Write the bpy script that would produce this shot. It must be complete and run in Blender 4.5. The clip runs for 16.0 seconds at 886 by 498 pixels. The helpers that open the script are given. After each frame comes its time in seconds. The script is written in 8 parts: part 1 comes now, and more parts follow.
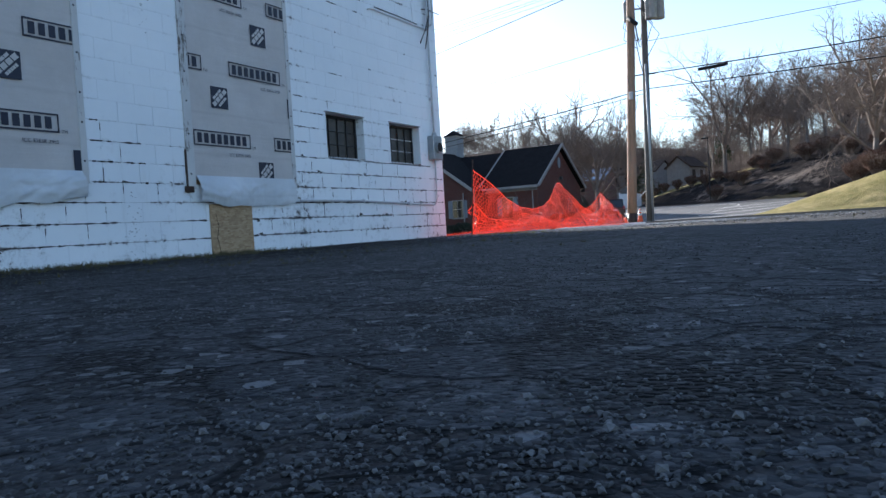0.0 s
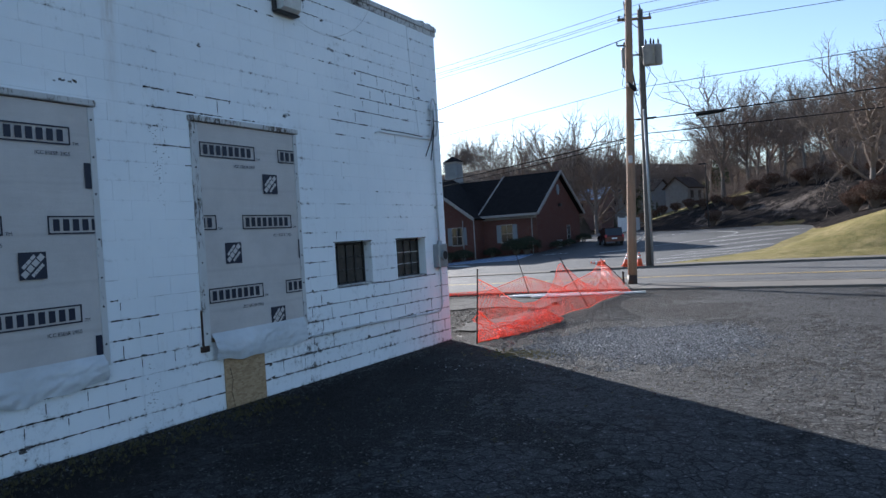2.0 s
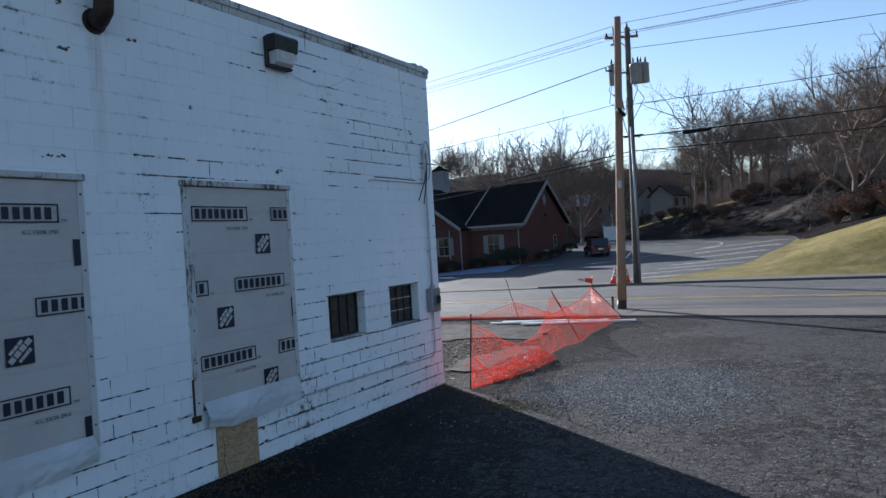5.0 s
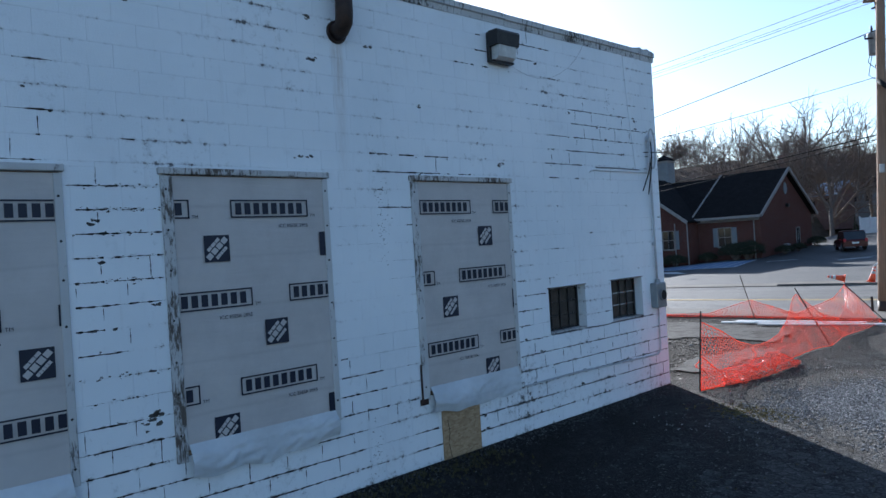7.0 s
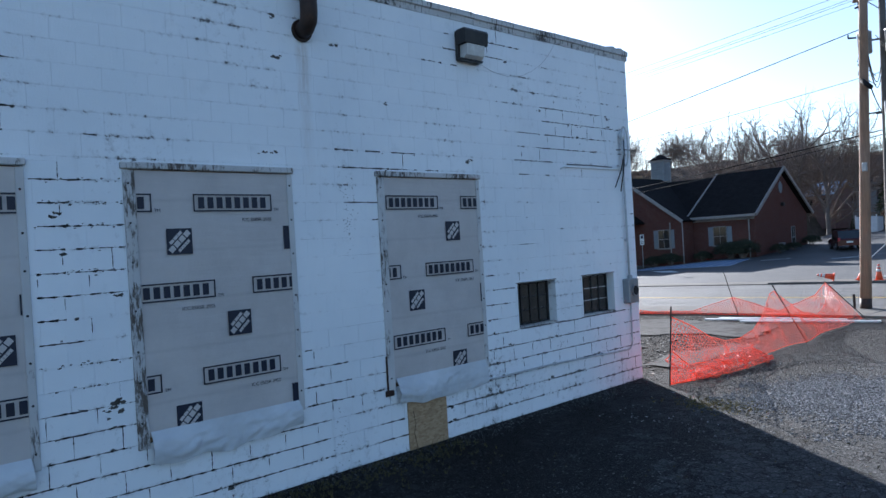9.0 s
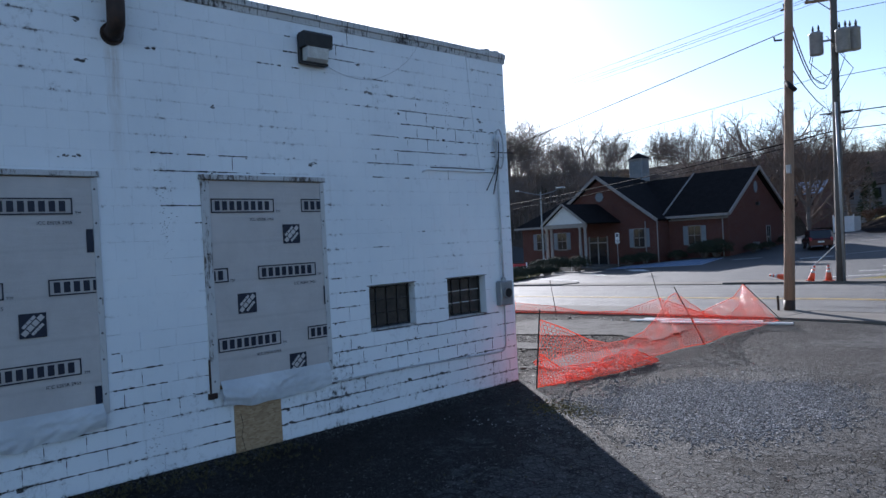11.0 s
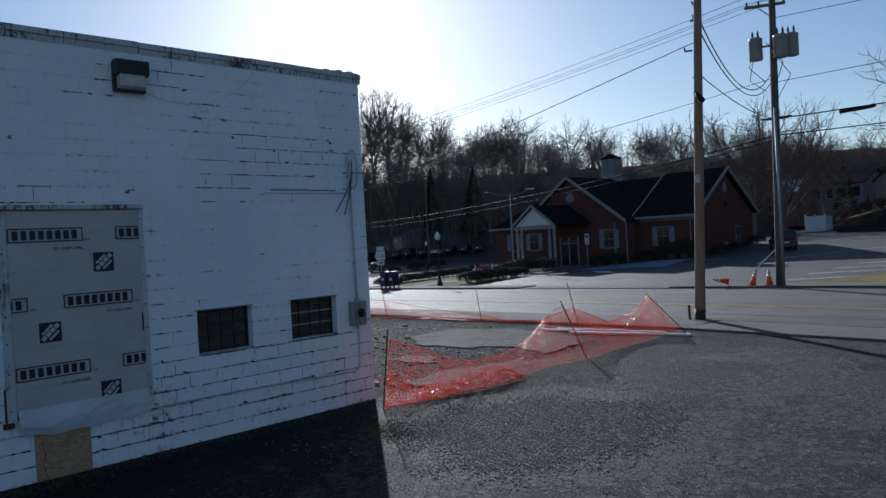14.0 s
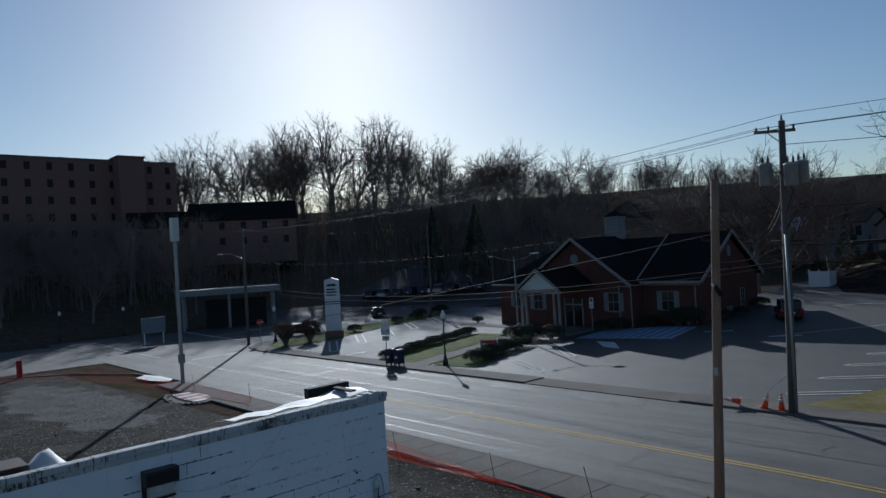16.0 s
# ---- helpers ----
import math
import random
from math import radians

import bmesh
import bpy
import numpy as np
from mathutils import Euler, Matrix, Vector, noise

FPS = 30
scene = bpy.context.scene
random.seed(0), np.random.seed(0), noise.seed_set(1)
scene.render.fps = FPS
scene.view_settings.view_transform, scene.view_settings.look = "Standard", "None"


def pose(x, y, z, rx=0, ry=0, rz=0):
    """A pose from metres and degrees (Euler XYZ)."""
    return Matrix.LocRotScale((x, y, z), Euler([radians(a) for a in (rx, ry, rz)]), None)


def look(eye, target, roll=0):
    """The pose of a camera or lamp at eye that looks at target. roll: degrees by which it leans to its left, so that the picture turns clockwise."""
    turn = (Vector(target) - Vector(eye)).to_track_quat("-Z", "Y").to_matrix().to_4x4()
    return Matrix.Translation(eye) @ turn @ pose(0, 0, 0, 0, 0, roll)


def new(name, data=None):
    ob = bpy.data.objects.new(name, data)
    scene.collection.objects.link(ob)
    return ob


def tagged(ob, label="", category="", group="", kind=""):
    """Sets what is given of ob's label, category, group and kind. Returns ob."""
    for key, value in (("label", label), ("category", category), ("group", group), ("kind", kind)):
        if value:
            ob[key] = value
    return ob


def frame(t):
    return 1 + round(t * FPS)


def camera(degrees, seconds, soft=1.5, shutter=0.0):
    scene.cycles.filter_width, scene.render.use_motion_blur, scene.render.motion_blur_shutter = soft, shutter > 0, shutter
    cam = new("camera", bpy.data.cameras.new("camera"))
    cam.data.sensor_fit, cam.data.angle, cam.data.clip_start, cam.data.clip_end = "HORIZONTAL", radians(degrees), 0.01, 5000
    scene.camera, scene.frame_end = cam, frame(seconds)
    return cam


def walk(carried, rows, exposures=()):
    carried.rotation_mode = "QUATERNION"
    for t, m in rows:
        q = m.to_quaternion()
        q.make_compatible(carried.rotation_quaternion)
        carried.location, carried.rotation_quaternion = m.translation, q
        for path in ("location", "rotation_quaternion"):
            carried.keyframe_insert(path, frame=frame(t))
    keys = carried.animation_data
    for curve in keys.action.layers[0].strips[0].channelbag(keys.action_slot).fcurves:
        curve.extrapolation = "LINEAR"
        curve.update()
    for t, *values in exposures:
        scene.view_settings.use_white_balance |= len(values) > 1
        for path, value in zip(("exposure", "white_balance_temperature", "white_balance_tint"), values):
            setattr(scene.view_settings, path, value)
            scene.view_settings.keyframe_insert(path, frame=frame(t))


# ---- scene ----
cam = camera(65.0, 16.0)
PATH = [
    (0, (6.396, -10.668, 0.175), (5.357, -8.96, 0.111), -3.4),
    (0.5, (6.446, -10.709, 0.538), (5.405, -9.002, 0.482), -3.5),
    (1, (6.423, -10.76, 1.07), (5.385, -9.05, 1.03), -3.8),
    (1.5, (6.456, -10.793, 1.552), (5.42, -9.083, 1.515), -3.5),
    (2, (6.471, -10.829, 1.855), (5.437, -9.117, 1.823), -3.5),
    (2.5, (6.483, -10.854, 2.105), (5.45, -9.142, 2.076), -3.5),
    (3, (6.42, -10.82, 2.344), (5.388, -9.107, 2.319), -3.5),
    (5.5, (6.291, -10.749, 2.575), (5.297, -9.013, 2.55), -3.5),
    (6, (6.245, -10.729, 2.526), (4.931, -9.221, 2.531), -4.0),
    (6.5, (6.271, -10.746, 2.561), (4.791, -9.401, 2.562), -3.5),
    (7, (6.272, -10.739, 2.552), (4.791, -9.395, 2.548), -3.5),
    (7.5, (6.277, -10.745, 2.539), (4.796, -9.402, 2.532), -3.5),
    (8, (6.304, -10.764, 2.519), (4.823, -9.42, 2.51), -3.5),
    (8.2, (6.343, -10.763, 2.492), (4.861, -9.42, 2.488), -3.5),
    (10.3, (7.533, -9.636, 2.462), (6.055, -8.288, 2.444), -3.0),
    (10.5, (7.673, -9.47, 2.456), (6.197, -8.121, 2.438), -3.0),
    (11, (8.085, -9.025, 2.456), (6.61, -7.674, 2.437), -3.0),
    (11.5, (8.508, -8.534, 2.465), (7.035, -7.181, 2.444), -3.0),
    (12, (8.941, -8.037, 2.481), (7.472, -6.68, 2.457), -3.0),
    (12.5, (9.405, -7.58, 2.493), (7.939, -6.22, 2.467), -3.0),
    (13, (9.642, -7.381, 2.501), (8.178, -6.018, 2.474), -3.0),
    (13.5, (9.741, -7.311, 2.507), (8.277, -5.948, 2.48), -3.1),
    (14, (9.756, -7.28, 2.711), (8.292, -5.917, 2.684), -3.2),
    (14.5, (9.714, -7.263, 3.697), (8.25, -5.9, 3.676), -3.3),
    (15, (9.639, -7.26, 5.12), (8.177, -5.895, 5.108), -3.3),
    (15.5, (9.556, -7.261, 6.571), (8.095, -5.895, 6.565), -3.2),
    (16, (9.473, -7.277, 7.995), (8.012, -5.911, 7.999), -3.3),
]
EXPOSURES = [(0.0, 1.8, 5900, 12), (1.5, 1.44, 5850, 12), (3.0, 1.25, 5800, 12), (5.5, 1.02, 5700, 11), (6.5, 1.08, 5550, 10), (7.5, 1.5, 5550, 10), (11.0, 1.14, 5650, 15), (12.0, 0.72, 5530, 13), (13.5, 0.22, 5480, 10), (14.5, -0.08, 5400, 8), (16.0, -0.38, 5350, 7)]
walk(cam, [(t, look(eye, target, roll)) for t, eye, target, roll in PATH], EXPOSURES)

# world and sun: low winter sun, beyond the building
SUN_EL = 20.8
SUN_AZ = math.atan2(-0.813, 0.582)  # from +y towards +x
sky_world = bpy.data.worlds.new("sky")
scene.world = sky_world
sky_world.use_nodes = True
sky_nodes = sky_world.node_tree
sky_tex = sky_nodes.nodes.new("ShaderNodeTexSky")
sky_tex.sky_type = "NISHITA"
sky_tex.sun_disc = False
sky_tex.sun_elevation = radians(SUN_EL)
sky_tex.sun_rotation = SUN_AZ
sky_tex.dust_density = 0.5
sky_tex.ozone_density = 1.6
sky_bg = sky_nodes.nodes["Background"]
sky_bg.inputs["Strength"].default_value = 0.078
sky_nodes.links.new(sky_tex.outputs[0], sky_bg.inputs["Color"])
sun_dir = Vector((math.sin(SUN_AZ) * math.cos(radians(SUN_EL)), math.cos(SUN_AZ) * math.cos(radians(SUN_EL)), math.sin(radians(SUN_EL))))
sun = new("sun", bpy.data.lights.new("sun", "SUN"))
sun.data.energy, sun.data.angle, sun.data.color = 5.0, radians(0.55), (1.0, 0.93, 0.83)
sun.matrix_world = look(sun_dir * 60, (0, 0, 0))

# ---- materials ----
class Mat:
    """A node material with a short way of adding nodes."""

    def __init__(self, name, rough=0.8, metal=0.0, spec=0.4):
        self.m = bpy.data.materials.new(name)
        self.m.use_nodes = True
        self.t = self.m.node_tree
        self.b = self.t.nodes["Principled BSDF"]
        self.b.inputs["Roughness"].default_value = rough
        self.b.inputs["Metallic"].default_value = metal
        self.b.inputs["Specular IOR Level"].default_value = spec
        self.co = self.node("ShaderNodeTexCoord").outputs["Object"]

    def node(self, kind, **values):
        n = self.t.nodes.new(kind)
        for k, v in values.items():
            self.put(n.inputs[k.replace("_", " ")], v)
        return n

    def put(self, socket, v):
        if isinstance(v, bpy.types.NodeSocket):
            self.t.links.new(v, socket)
        else:
            socket.default_value = v

    def noise(self, scale, detail=4.0, rough=0.6, co=None, stretch=None):
        co = co or self.co
        if stretch:
            mp = self.node("ShaderNodeMapping", Vector=co)
            mp.inputs["Scale"].default_value = stretch
            co = mp.outputs[0]
        return self.node("ShaderNodeTexNoise", Vector=co, Scale=scale, Detail=detail, Roughness=rough).outputs[0]

    def voronoi(self, scale, feature="F1", out="Distance", co=None, rand=1.0):
        n = self.t.nodes.new("ShaderNodeTexVoronoi")
        n.feature = feature
        self.put(n.inputs["Vector"], co or self.co)
        n.inputs["Scale"].default_value = scale
        n.inputs["Randomness"].default_value = rand
        return n.outputs[out]

    def ramp(self, fac, *stops):
        n = self.node("ShaderNodeValToRGB", Fac=fac)
        e = n.color_ramp.elements
        while len(e) < len(stops):
            e.new(0.5)
        for el, (p, c) in zip(e, stops):
            el.position = p
            el.color = (*c, 1) if not isinstance(c, (int, float)) else (c, c, c, 1)
        return n.outputs[0]

    def mix(self, fac, a, b, mode="MIX"):
        n = self.t.nodes.new("ShaderNodeMix")
        n.data_type, n.blend_type = "RGBA", mode
        for i, v in ((0, fac), (6, a), (7, b)):
            if isinstance(v, tuple):
                v = (*v, 1) if len(v) == 3 else v
            self.put(n.inputs[i], v)
        return n.outputs[2]

    def math(self, op, a, b=0.0):
        n = self.t.nodes.new("ShaderNodeMath")
        n.operation = op
        self.put(n.inputs[0], a), self.put(n.inputs[1], b)
        return n.outputs[0]

    def xyz(self):
        return self.node("ShaderNodeSeparateXYZ", Vector=self.co).outputs

    def rand(self):
        return self.node("ShaderNodeObjectInfo").outputs["Random"]

    def island(self):
        return self.node("ShaderNodeNewGeometry").outputs["Random Per Island"]

    def color(self, c):
        self.put(self.b.inputs["Base Color"], (*c, 1) if isinstance(c, tuple) else c)
        return self

    def rough(self, r):
        self.put(self.b.inputs["Roughness"], r)
        return self

    def bump(self, height, strength=0.4, dist=0.01):
        n = self.node("ShaderNodeBump", Height=height, Strength=strength, Distance=dist)
        self.put(self.b.inputs["Normal"], n.outputs[0])
        return self


def plain(name, c1, c2=None, scale=6.0, rough=0.75, metal=0.0, bump=0.2, fine=60.0, spec=0.4, vary=0.0):
    """Two-scale mottled surface between c1 and c2."""
    c2 = c2 or tuple(v * 0.72 for v in c1)
    m = Mat(name, rough, metal, spec)
    big, small = m.noise(scale, 5), m.noise(fine, 3)
    f = m.math("ADD", m.math("MULTIPLY", big, 0.7), m.math("MULTIPLY", small, 0.3))
    c = m.mix(m.ramp(f, (0.35, 0.0), (0.65, 1.0)), c1, c2)
    if vary:
        v = m.math("ADD", m.math("MULTIPLY", m.rand(), vary), 1 - vary / 2)
        c = m.mix(1.0, c, m.node("ShaderNodeCombineColor", Red=v, Green=v, Blue=v).outputs[0], "MULTIPLY")
    m.color(c)
    m.bump(small, bump, 0.01)
    return m.m


def block_paint(name, joint=False):
    """White paint on rough concrete block, with chips and grey stains; the joints crack open in places."""
    m = Mat(name, 0.62, 0, 0.35)
    m.co = m.node("ShaderNodeNewGeometry").outputs["Position"]
    big = m.noise(0.55, 5)
    mid = m.noise(3.2, 6, 0.7)
    fine = m.noise(55, 4)
    base = m.mix(m.ramp(big, (0.35, 0.0), (0.7, 1.0)), (0.80, 0.82, 0.84), (0.70, 0.73, 0.76))
    base = m.mix(m.ramp(mid, (0.60, 0.0), (0.78, 0.45)), base, (0.50, 0.52, 0.53))
    z = m.xyz()[2]
    low = m.ramp(m.math("MULTIPLY", z, 0.1), (0.0, 0.66), (0.14, 0.56), (0.2, 0.50), (0.57, 0.52))
    if joint:
        crack = m.noise(1.35, 6, 0.75)
        f = m.ramp(m.math("ADD", crack, m.math("SUBTRACT", low, 0.5)), (0.50, 0.0), (0.56, 1.0))
        base = m.mix(f, base, (0.035, 0.035, 0.04))
    else:
        # worn edges along the bed joints, in clusters
        fr = m.math("FRACT", m.math("ADD", m.math("MULTIPLY", z, 1 / 0.2032), 0.5))
        near = m.ramp(m.math("ABSOLUTE", m.math("SUBTRACT", fr, 0.5)), (0.0, 1.0), (0.16, 0.0))
        chip = m.math("ADD", m.noise(11, 9, 0.78), m.math("MULTIPLY", near, 0.13))
        chip = m.math("ADD", chip, m.math("MULTIPLY", m.math("SUBTRACT", m.noise(0.9, 4), 0.5), 0.55))
        chip = m.math("ADD", chip, m.math("MULTIPLY", m.math("SUBTRACT", low, 0.5), 0.55))
        base = m.mix(m.ramp(chip, (0.62, 0.0), (0.78, 0.6)), base, (0.36, 0.36, 0.36))
        base = m.mix(m.ramp(chip, (0.735, 0.0), (0.755, 0.92)), base, (0.085, 0.08, 0.078))
        run = m.noise(2.2, 5, 0.65, stretch=(1.0, 5.0, 0.35))
        base = m.mix(m.ramp(run, (0.60, 0.0), (0.78, 0.30)), base, (0.48, 0.47, 0.45))
    # rust run below the vent pipe
    y = m.xyz()[1]
    off = m.math("ADD", m.math("ADD", y, 6.42), m.math("MULTIPLY", m.math("SUBTRACT", m.noise(2.5, 3), 0.5), 0.10))
    run = m.ramp(m.math("ABSOLUTE", off), (0.0, 1.0), (0.03, 0.75), (0.10, 0.0))
    run = m.math("MULTIPLY", run, m.ramp(m.math("MULTIPLY", z, 0.1), (0.31, 0.0), (0.40, 0.35), (0.476, 0.9), (0.488, 0.0)))
    run = m.math("MULTIPLY", run, m.ramp(m.noise(7, 5, 0.7, stretch=(1.0, 4.0, 0.5)), (0.35, 0.15), (0.65, 1.0)))
    base = m.mix(m.math("MULTIPLY", run, 0.75), base, (0.34, 0.23, 0.14))
    m.color(base)
    m.bump(m.math("ADD", fine, m.math("MULTIPLY", mid, 0.6)), 0.35, 0.006)
    return m.m


def asphalt(name, tone=1.0, crack_scale=0.0, dusty=0.4, shine=0.85, streaks=False):
    m = Mat(name, 0.86, 0, 0.5)
    grit = m.voronoi(95)
    stone = m.voronoi(95, out="Color")
    fine = m.noise(160, 2)
    big = m.noise(0.16, 6, 0.65)
    mid = m.noise(1.1, 6, 0.7)
    c = m.mix(m.ramp(mid, (0.35, 0.0), (0.68, 1.0)), (0.050 * tone, 0.051 * tone, 0.053 * tone), (0.085 * tone, 0.083 * tone, 0.080 * tone))
    c = m.mix(m.ramp(big, (0.42, 0.0), (0.62, dusty)), c, (0.13 * tone, 0.125 * tone, 0.118 * tone))
    sp = m.node("ShaderNodeSeparateColor", Color=stone).outputs[0]
    c = m.mix(m.ramp(sp, (0.80, 0.0), (0.95, 0.55)), c, (0.21 * tone, 0.205 * tone, 0.20 * tone))
    if streaks:
        tr = m.noise(1.0, 5, 0.6, stretch=(0.05, 0.9, 1.0))
        c = m.mix(m.ramp(tr, (0.40, 0.0), (0.62, 0.75)), c, (0.17 * tone, 0.165 * tone, 0.155 * tone))
        c = m.mix(m.ramp(m.noise(0.8, 6, 0.7, stretch=(0.10, 1.3, 1.0)), (0.56, 0.0), (0.68, 0.7)), c, (0.022, 0.021, 0.021))
    h = m.math("ADD", m.math("MULTIPLY", grit, -1.2), m.math("MULTIPLY", fine, 0.4))
    if crack_scale:
        warp = m.node("ShaderNodeVectorMath", Vector=m.co)
        warp.operation = "ADD"
        m.put(warp.inputs[1], m.node("ShaderNodeVectorMath", Vector=m.node("ShaderNodeTexNoise", Vector=m.co, Scale=2.2, Detail=3).outputs["Color"]).outputs[0])
        d = m.voronoi(crack_scale, "DISTANCE_TO_EDGE", co=warp.outputs[0])
        where = m.ramp(m.noise(0.23, 4, 0.6), (0.44, 0.0), (0.55, 1.0))
        line = m.math("MULTIPLY", m.ramp(d, (0.0, 1.0), (0.05, 0.0)), where)
        c = m.mix(m.math("MULTIPLY", line, 0.8), c, (0.012, 0.012, 0.012))
        h = m.math("SUBTRACT", h, m.math("MULTIPLY", line, 2.0))
    m.color(c)
    m.rough(m.ramp(fine, (0.3, shine - 0.1), (0.7, shine + 0.08)))
    m.bump(h, 0.8, 0.006)
    return m.m


def lot_mat():
    """Old lot: pale surviving pieces of worn surface with alligator cracks, over dark gritty base."""
    m = Mat("worn_lot_asphalt", 0.9, 0, 0.12)
    grit = m.voronoi(120)
    st = m.node("ShaderNodeSeparateColor", Color=m.voronoi(120, out="Color")).outputs
    big_st = m.node("ShaderNodeSeparateColor", Color=m.voronoi(48, out="Color")).outputs
    fine = m.noise(190, 2)
    warp = m.node("ShaderNodeVectorMath", Vector=m.co)
    warp.operation = "ADD"
    sc = m.node("ShaderNodeVectorMath", Vector=m.node("ShaderNodeTexNoise", Vector=m.co, Scale=3.4, Detail=5).outputs["Color"])
    sc.operation = "SCALE"
    sc.inputs["Scale"].default_value = 0.20
    m.put(warp.inputs[1], sc.outputs[0])
    d = m.voronoi(7.6, "DISTANCE_TO_EDGE", co=warp.outputs[0])
    cell = m.node("ShaderNodeSeparateColor", Color=m.voronoi(7.6, out="Color", co=warp.outputs[0])).outputs
    patch_a, patch_b, mid = m.noise(0.33, 4, 0.6), m.noise(1.2, 6, 0.7), m.noise(7.0, 6, 0.75)
    where = m.math("ADD", m.math("MULTIPLY", patch_a, 0.75), m.math("MULTIPLY", patch_b, 0.25))
    where = m.math("ADD", where, m.math("MULTIPLY", m.math("SUBTRACT", cell[0], 0.5), 0.11))
    where = m.math("ADD", where, m.math("MULTIPLY", m.math("SUBTRACT", mid, 0.5), 0.10))
    # pale pieces thin out towards the wall, painting its shaded side darker
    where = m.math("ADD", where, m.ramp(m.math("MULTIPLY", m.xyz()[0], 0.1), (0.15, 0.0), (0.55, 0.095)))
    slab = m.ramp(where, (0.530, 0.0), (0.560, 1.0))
    dark = m.mix(m.ramp(patch_b, (0.35, 0.0), (0.68, 1.0)), (0.0068, 0.0066, 0.0064), (0.0235, 0.0227, 0.0218))
    dark = m.mix(m.ramp(mid, (0.40, 0.0), (0.66, 0.8)), dark, (0.010, 0.0095, 0.009))
    pale = m.mix(m.ramp(mid, (0.35, 0.0), (0.66, 1.0)), (0.040, 0.041, 0.042), (0.074, 0.073, 0.072))
    pale = m.mix(m.ramp(cell[1], (0.2, 0.0), (0.9, 0.45)), pale, (0.028, 0.028, 0.029))
    c = m.mix(slab, dark, pale)
    c = m.mix(m.ramp(st[0], (0.72, 0.0), (0.93, 0.75)), c, (0.12, 0.117, 0.114))
    c = m.mix(m.ramp(st[1], (0.70, 0.0), (0.95, 0.8)), c, (0.010, 0.0097, 0.0095))
    c = m.mix(m.ramp(big_st[0], (0.965, 0.0), (0.985, 0.8)), c, (0.21, 0.205, 0.20))
    soil = m.ramp(m.noise(0.8, 5, 0.7), (0.60, 0.0), (0.68, 0.7))
    c = m.mix(soil, c, (0.030, 0.0235, 0.018))
    # soil and rotten leaves washed against the building, with its shade painted in
    dirt_shade = m.math("ADD", m.math("MULTIPLY", m.xyz()[0], 0.12), m.math("MULTIPLY", m.noise(0.7, 6, 0.7), 0.5))
    c = m.mix(m.ramp(dirt_shade, (0.30, 0.85), (0.62, 0.0)), c, m.mix(mid, (0.005, 0.0044, 0.004), (0.011, 0.0093, 0.008)))
    wide = m.ramp(m.noise(9.0, 3), (0.3, 0.35), (0.7, 1.0))
    line = m.math("MULTIPLY", m.ramp(d, (0.0, 1.0), (0.03, 0.9), (0.075, 0.0)), wide)
    line = m.math("MULTIPLY", line, m.math("ADD", m.math("MULTIPLY", slab, 0.8), 0.2))
    c = m.mix(m.math("MULTIPLY", line, 0.95), c, (0.0085, 0.0078, 0.007))
    m.color(c)
    m.rough(m.ramp(fine, (0.3, 0.72), (0.7, 0.9)))
    h = m.math("ADD", m.math("MULTIPLY", grit, m.math("SUBTRACT", m.math("MULTIPLY", slab, 0.8), 1.6)), m.math("MULTIPLY", fine, 0.4))
    h = m.math("ADD", m.math("SUBTRACT", h, m.math("MULTIPLY", line, 2.6)), m.math("MULTIPLY", slab, 1.4))
    m.bump(h, 1.0, 0.008)
    return m.m


def brick_mat():
    """Red brick in running bond with pale joints, for walls that stay far off."""
    m = Mat("red_brick", 0.92, 0, 0.15)
    x, y, z = m.xyz()
    flat = m.node("ShaderNodeCombineXYZ", X=m.math("ADD", x, y), Y=z, Z=0.0).outputs[0]
    bt = m.node("ShaderNodeTexBrick", Vector=flat, Scale=1.0, Color1=(0.085, 0.031, 0.025, 1), Color2=(0.12, 0.047, 0.036, 1), Mortar=(0.12, 0.10, 0.092, 1))
    bt.inputs["Brick Width"].default_value, bt.inputs["Row Height"].default_value, bt.inputs["Mortar Size"].default_value = 0.215, 0.075, 0.006
    big = m.noise(0.7, 4)
    m.color(m.mix(m.ramp(big, (0.3, 0.0), (0.8, 0.5)), bt.outputs[0], (0.075, 0.032, 0.027)))
    m.bump(bt.outputs[1], 0.4, 0.006)
    return m.m


def shingle_mat(name, c):
    m = Mat(name, 0.95, 0, 0.08)
    x, y, z = m.xyz()
    flat = m.node("ShaderNodeCombineXYZ", X=m.math("ADD", x, y), Y=m.math("MULTIPLY", z, 1.4), Z=0.0).outputs[0]
    bt = m.node("ShaderNodeTexBrick", Vector=flat, Scale=1.0, Color1=(*c, 1), Color2=(*(v * 1.5 for v in c), 1), Mortar=(*(v * 0.5 for v in c), 1))
    bt.inputs["Brick Width"].default_value, bt.inputs["Row Height"].default_value, bt.inputs["Mortar Size"].default_value = 0.3, 0.14, 0.008
    m.color(m.mix(m.ramp(m.noise(1.3, 5), (0.4, 0.0), (0.75, 0.6)), bt.outputs[0], tuple(v * 0.6 for v in c)))
    m.bump(bt.outputs[1], 0.5, 0.01)
    return m.m


def osb_mat():
    m = Mat("osb", 0.7)
    x, y, z = m.xyz()
    col = m.voronoi(38, out="Color", co=m.node("ShaderNodeMapping", Vector=m.co, Scale=(1, 0.55, 1.5)).outputs[0])
    f = m.node("ShaderNodeSeparateColor", Color=col).outputs[0]
    m.color(m.mix(f, (0.27, 0.175, 0.095), (0.43, 0.30, 0.175)))
    m.bump(f, 0.3, 0.003)
    return m.m


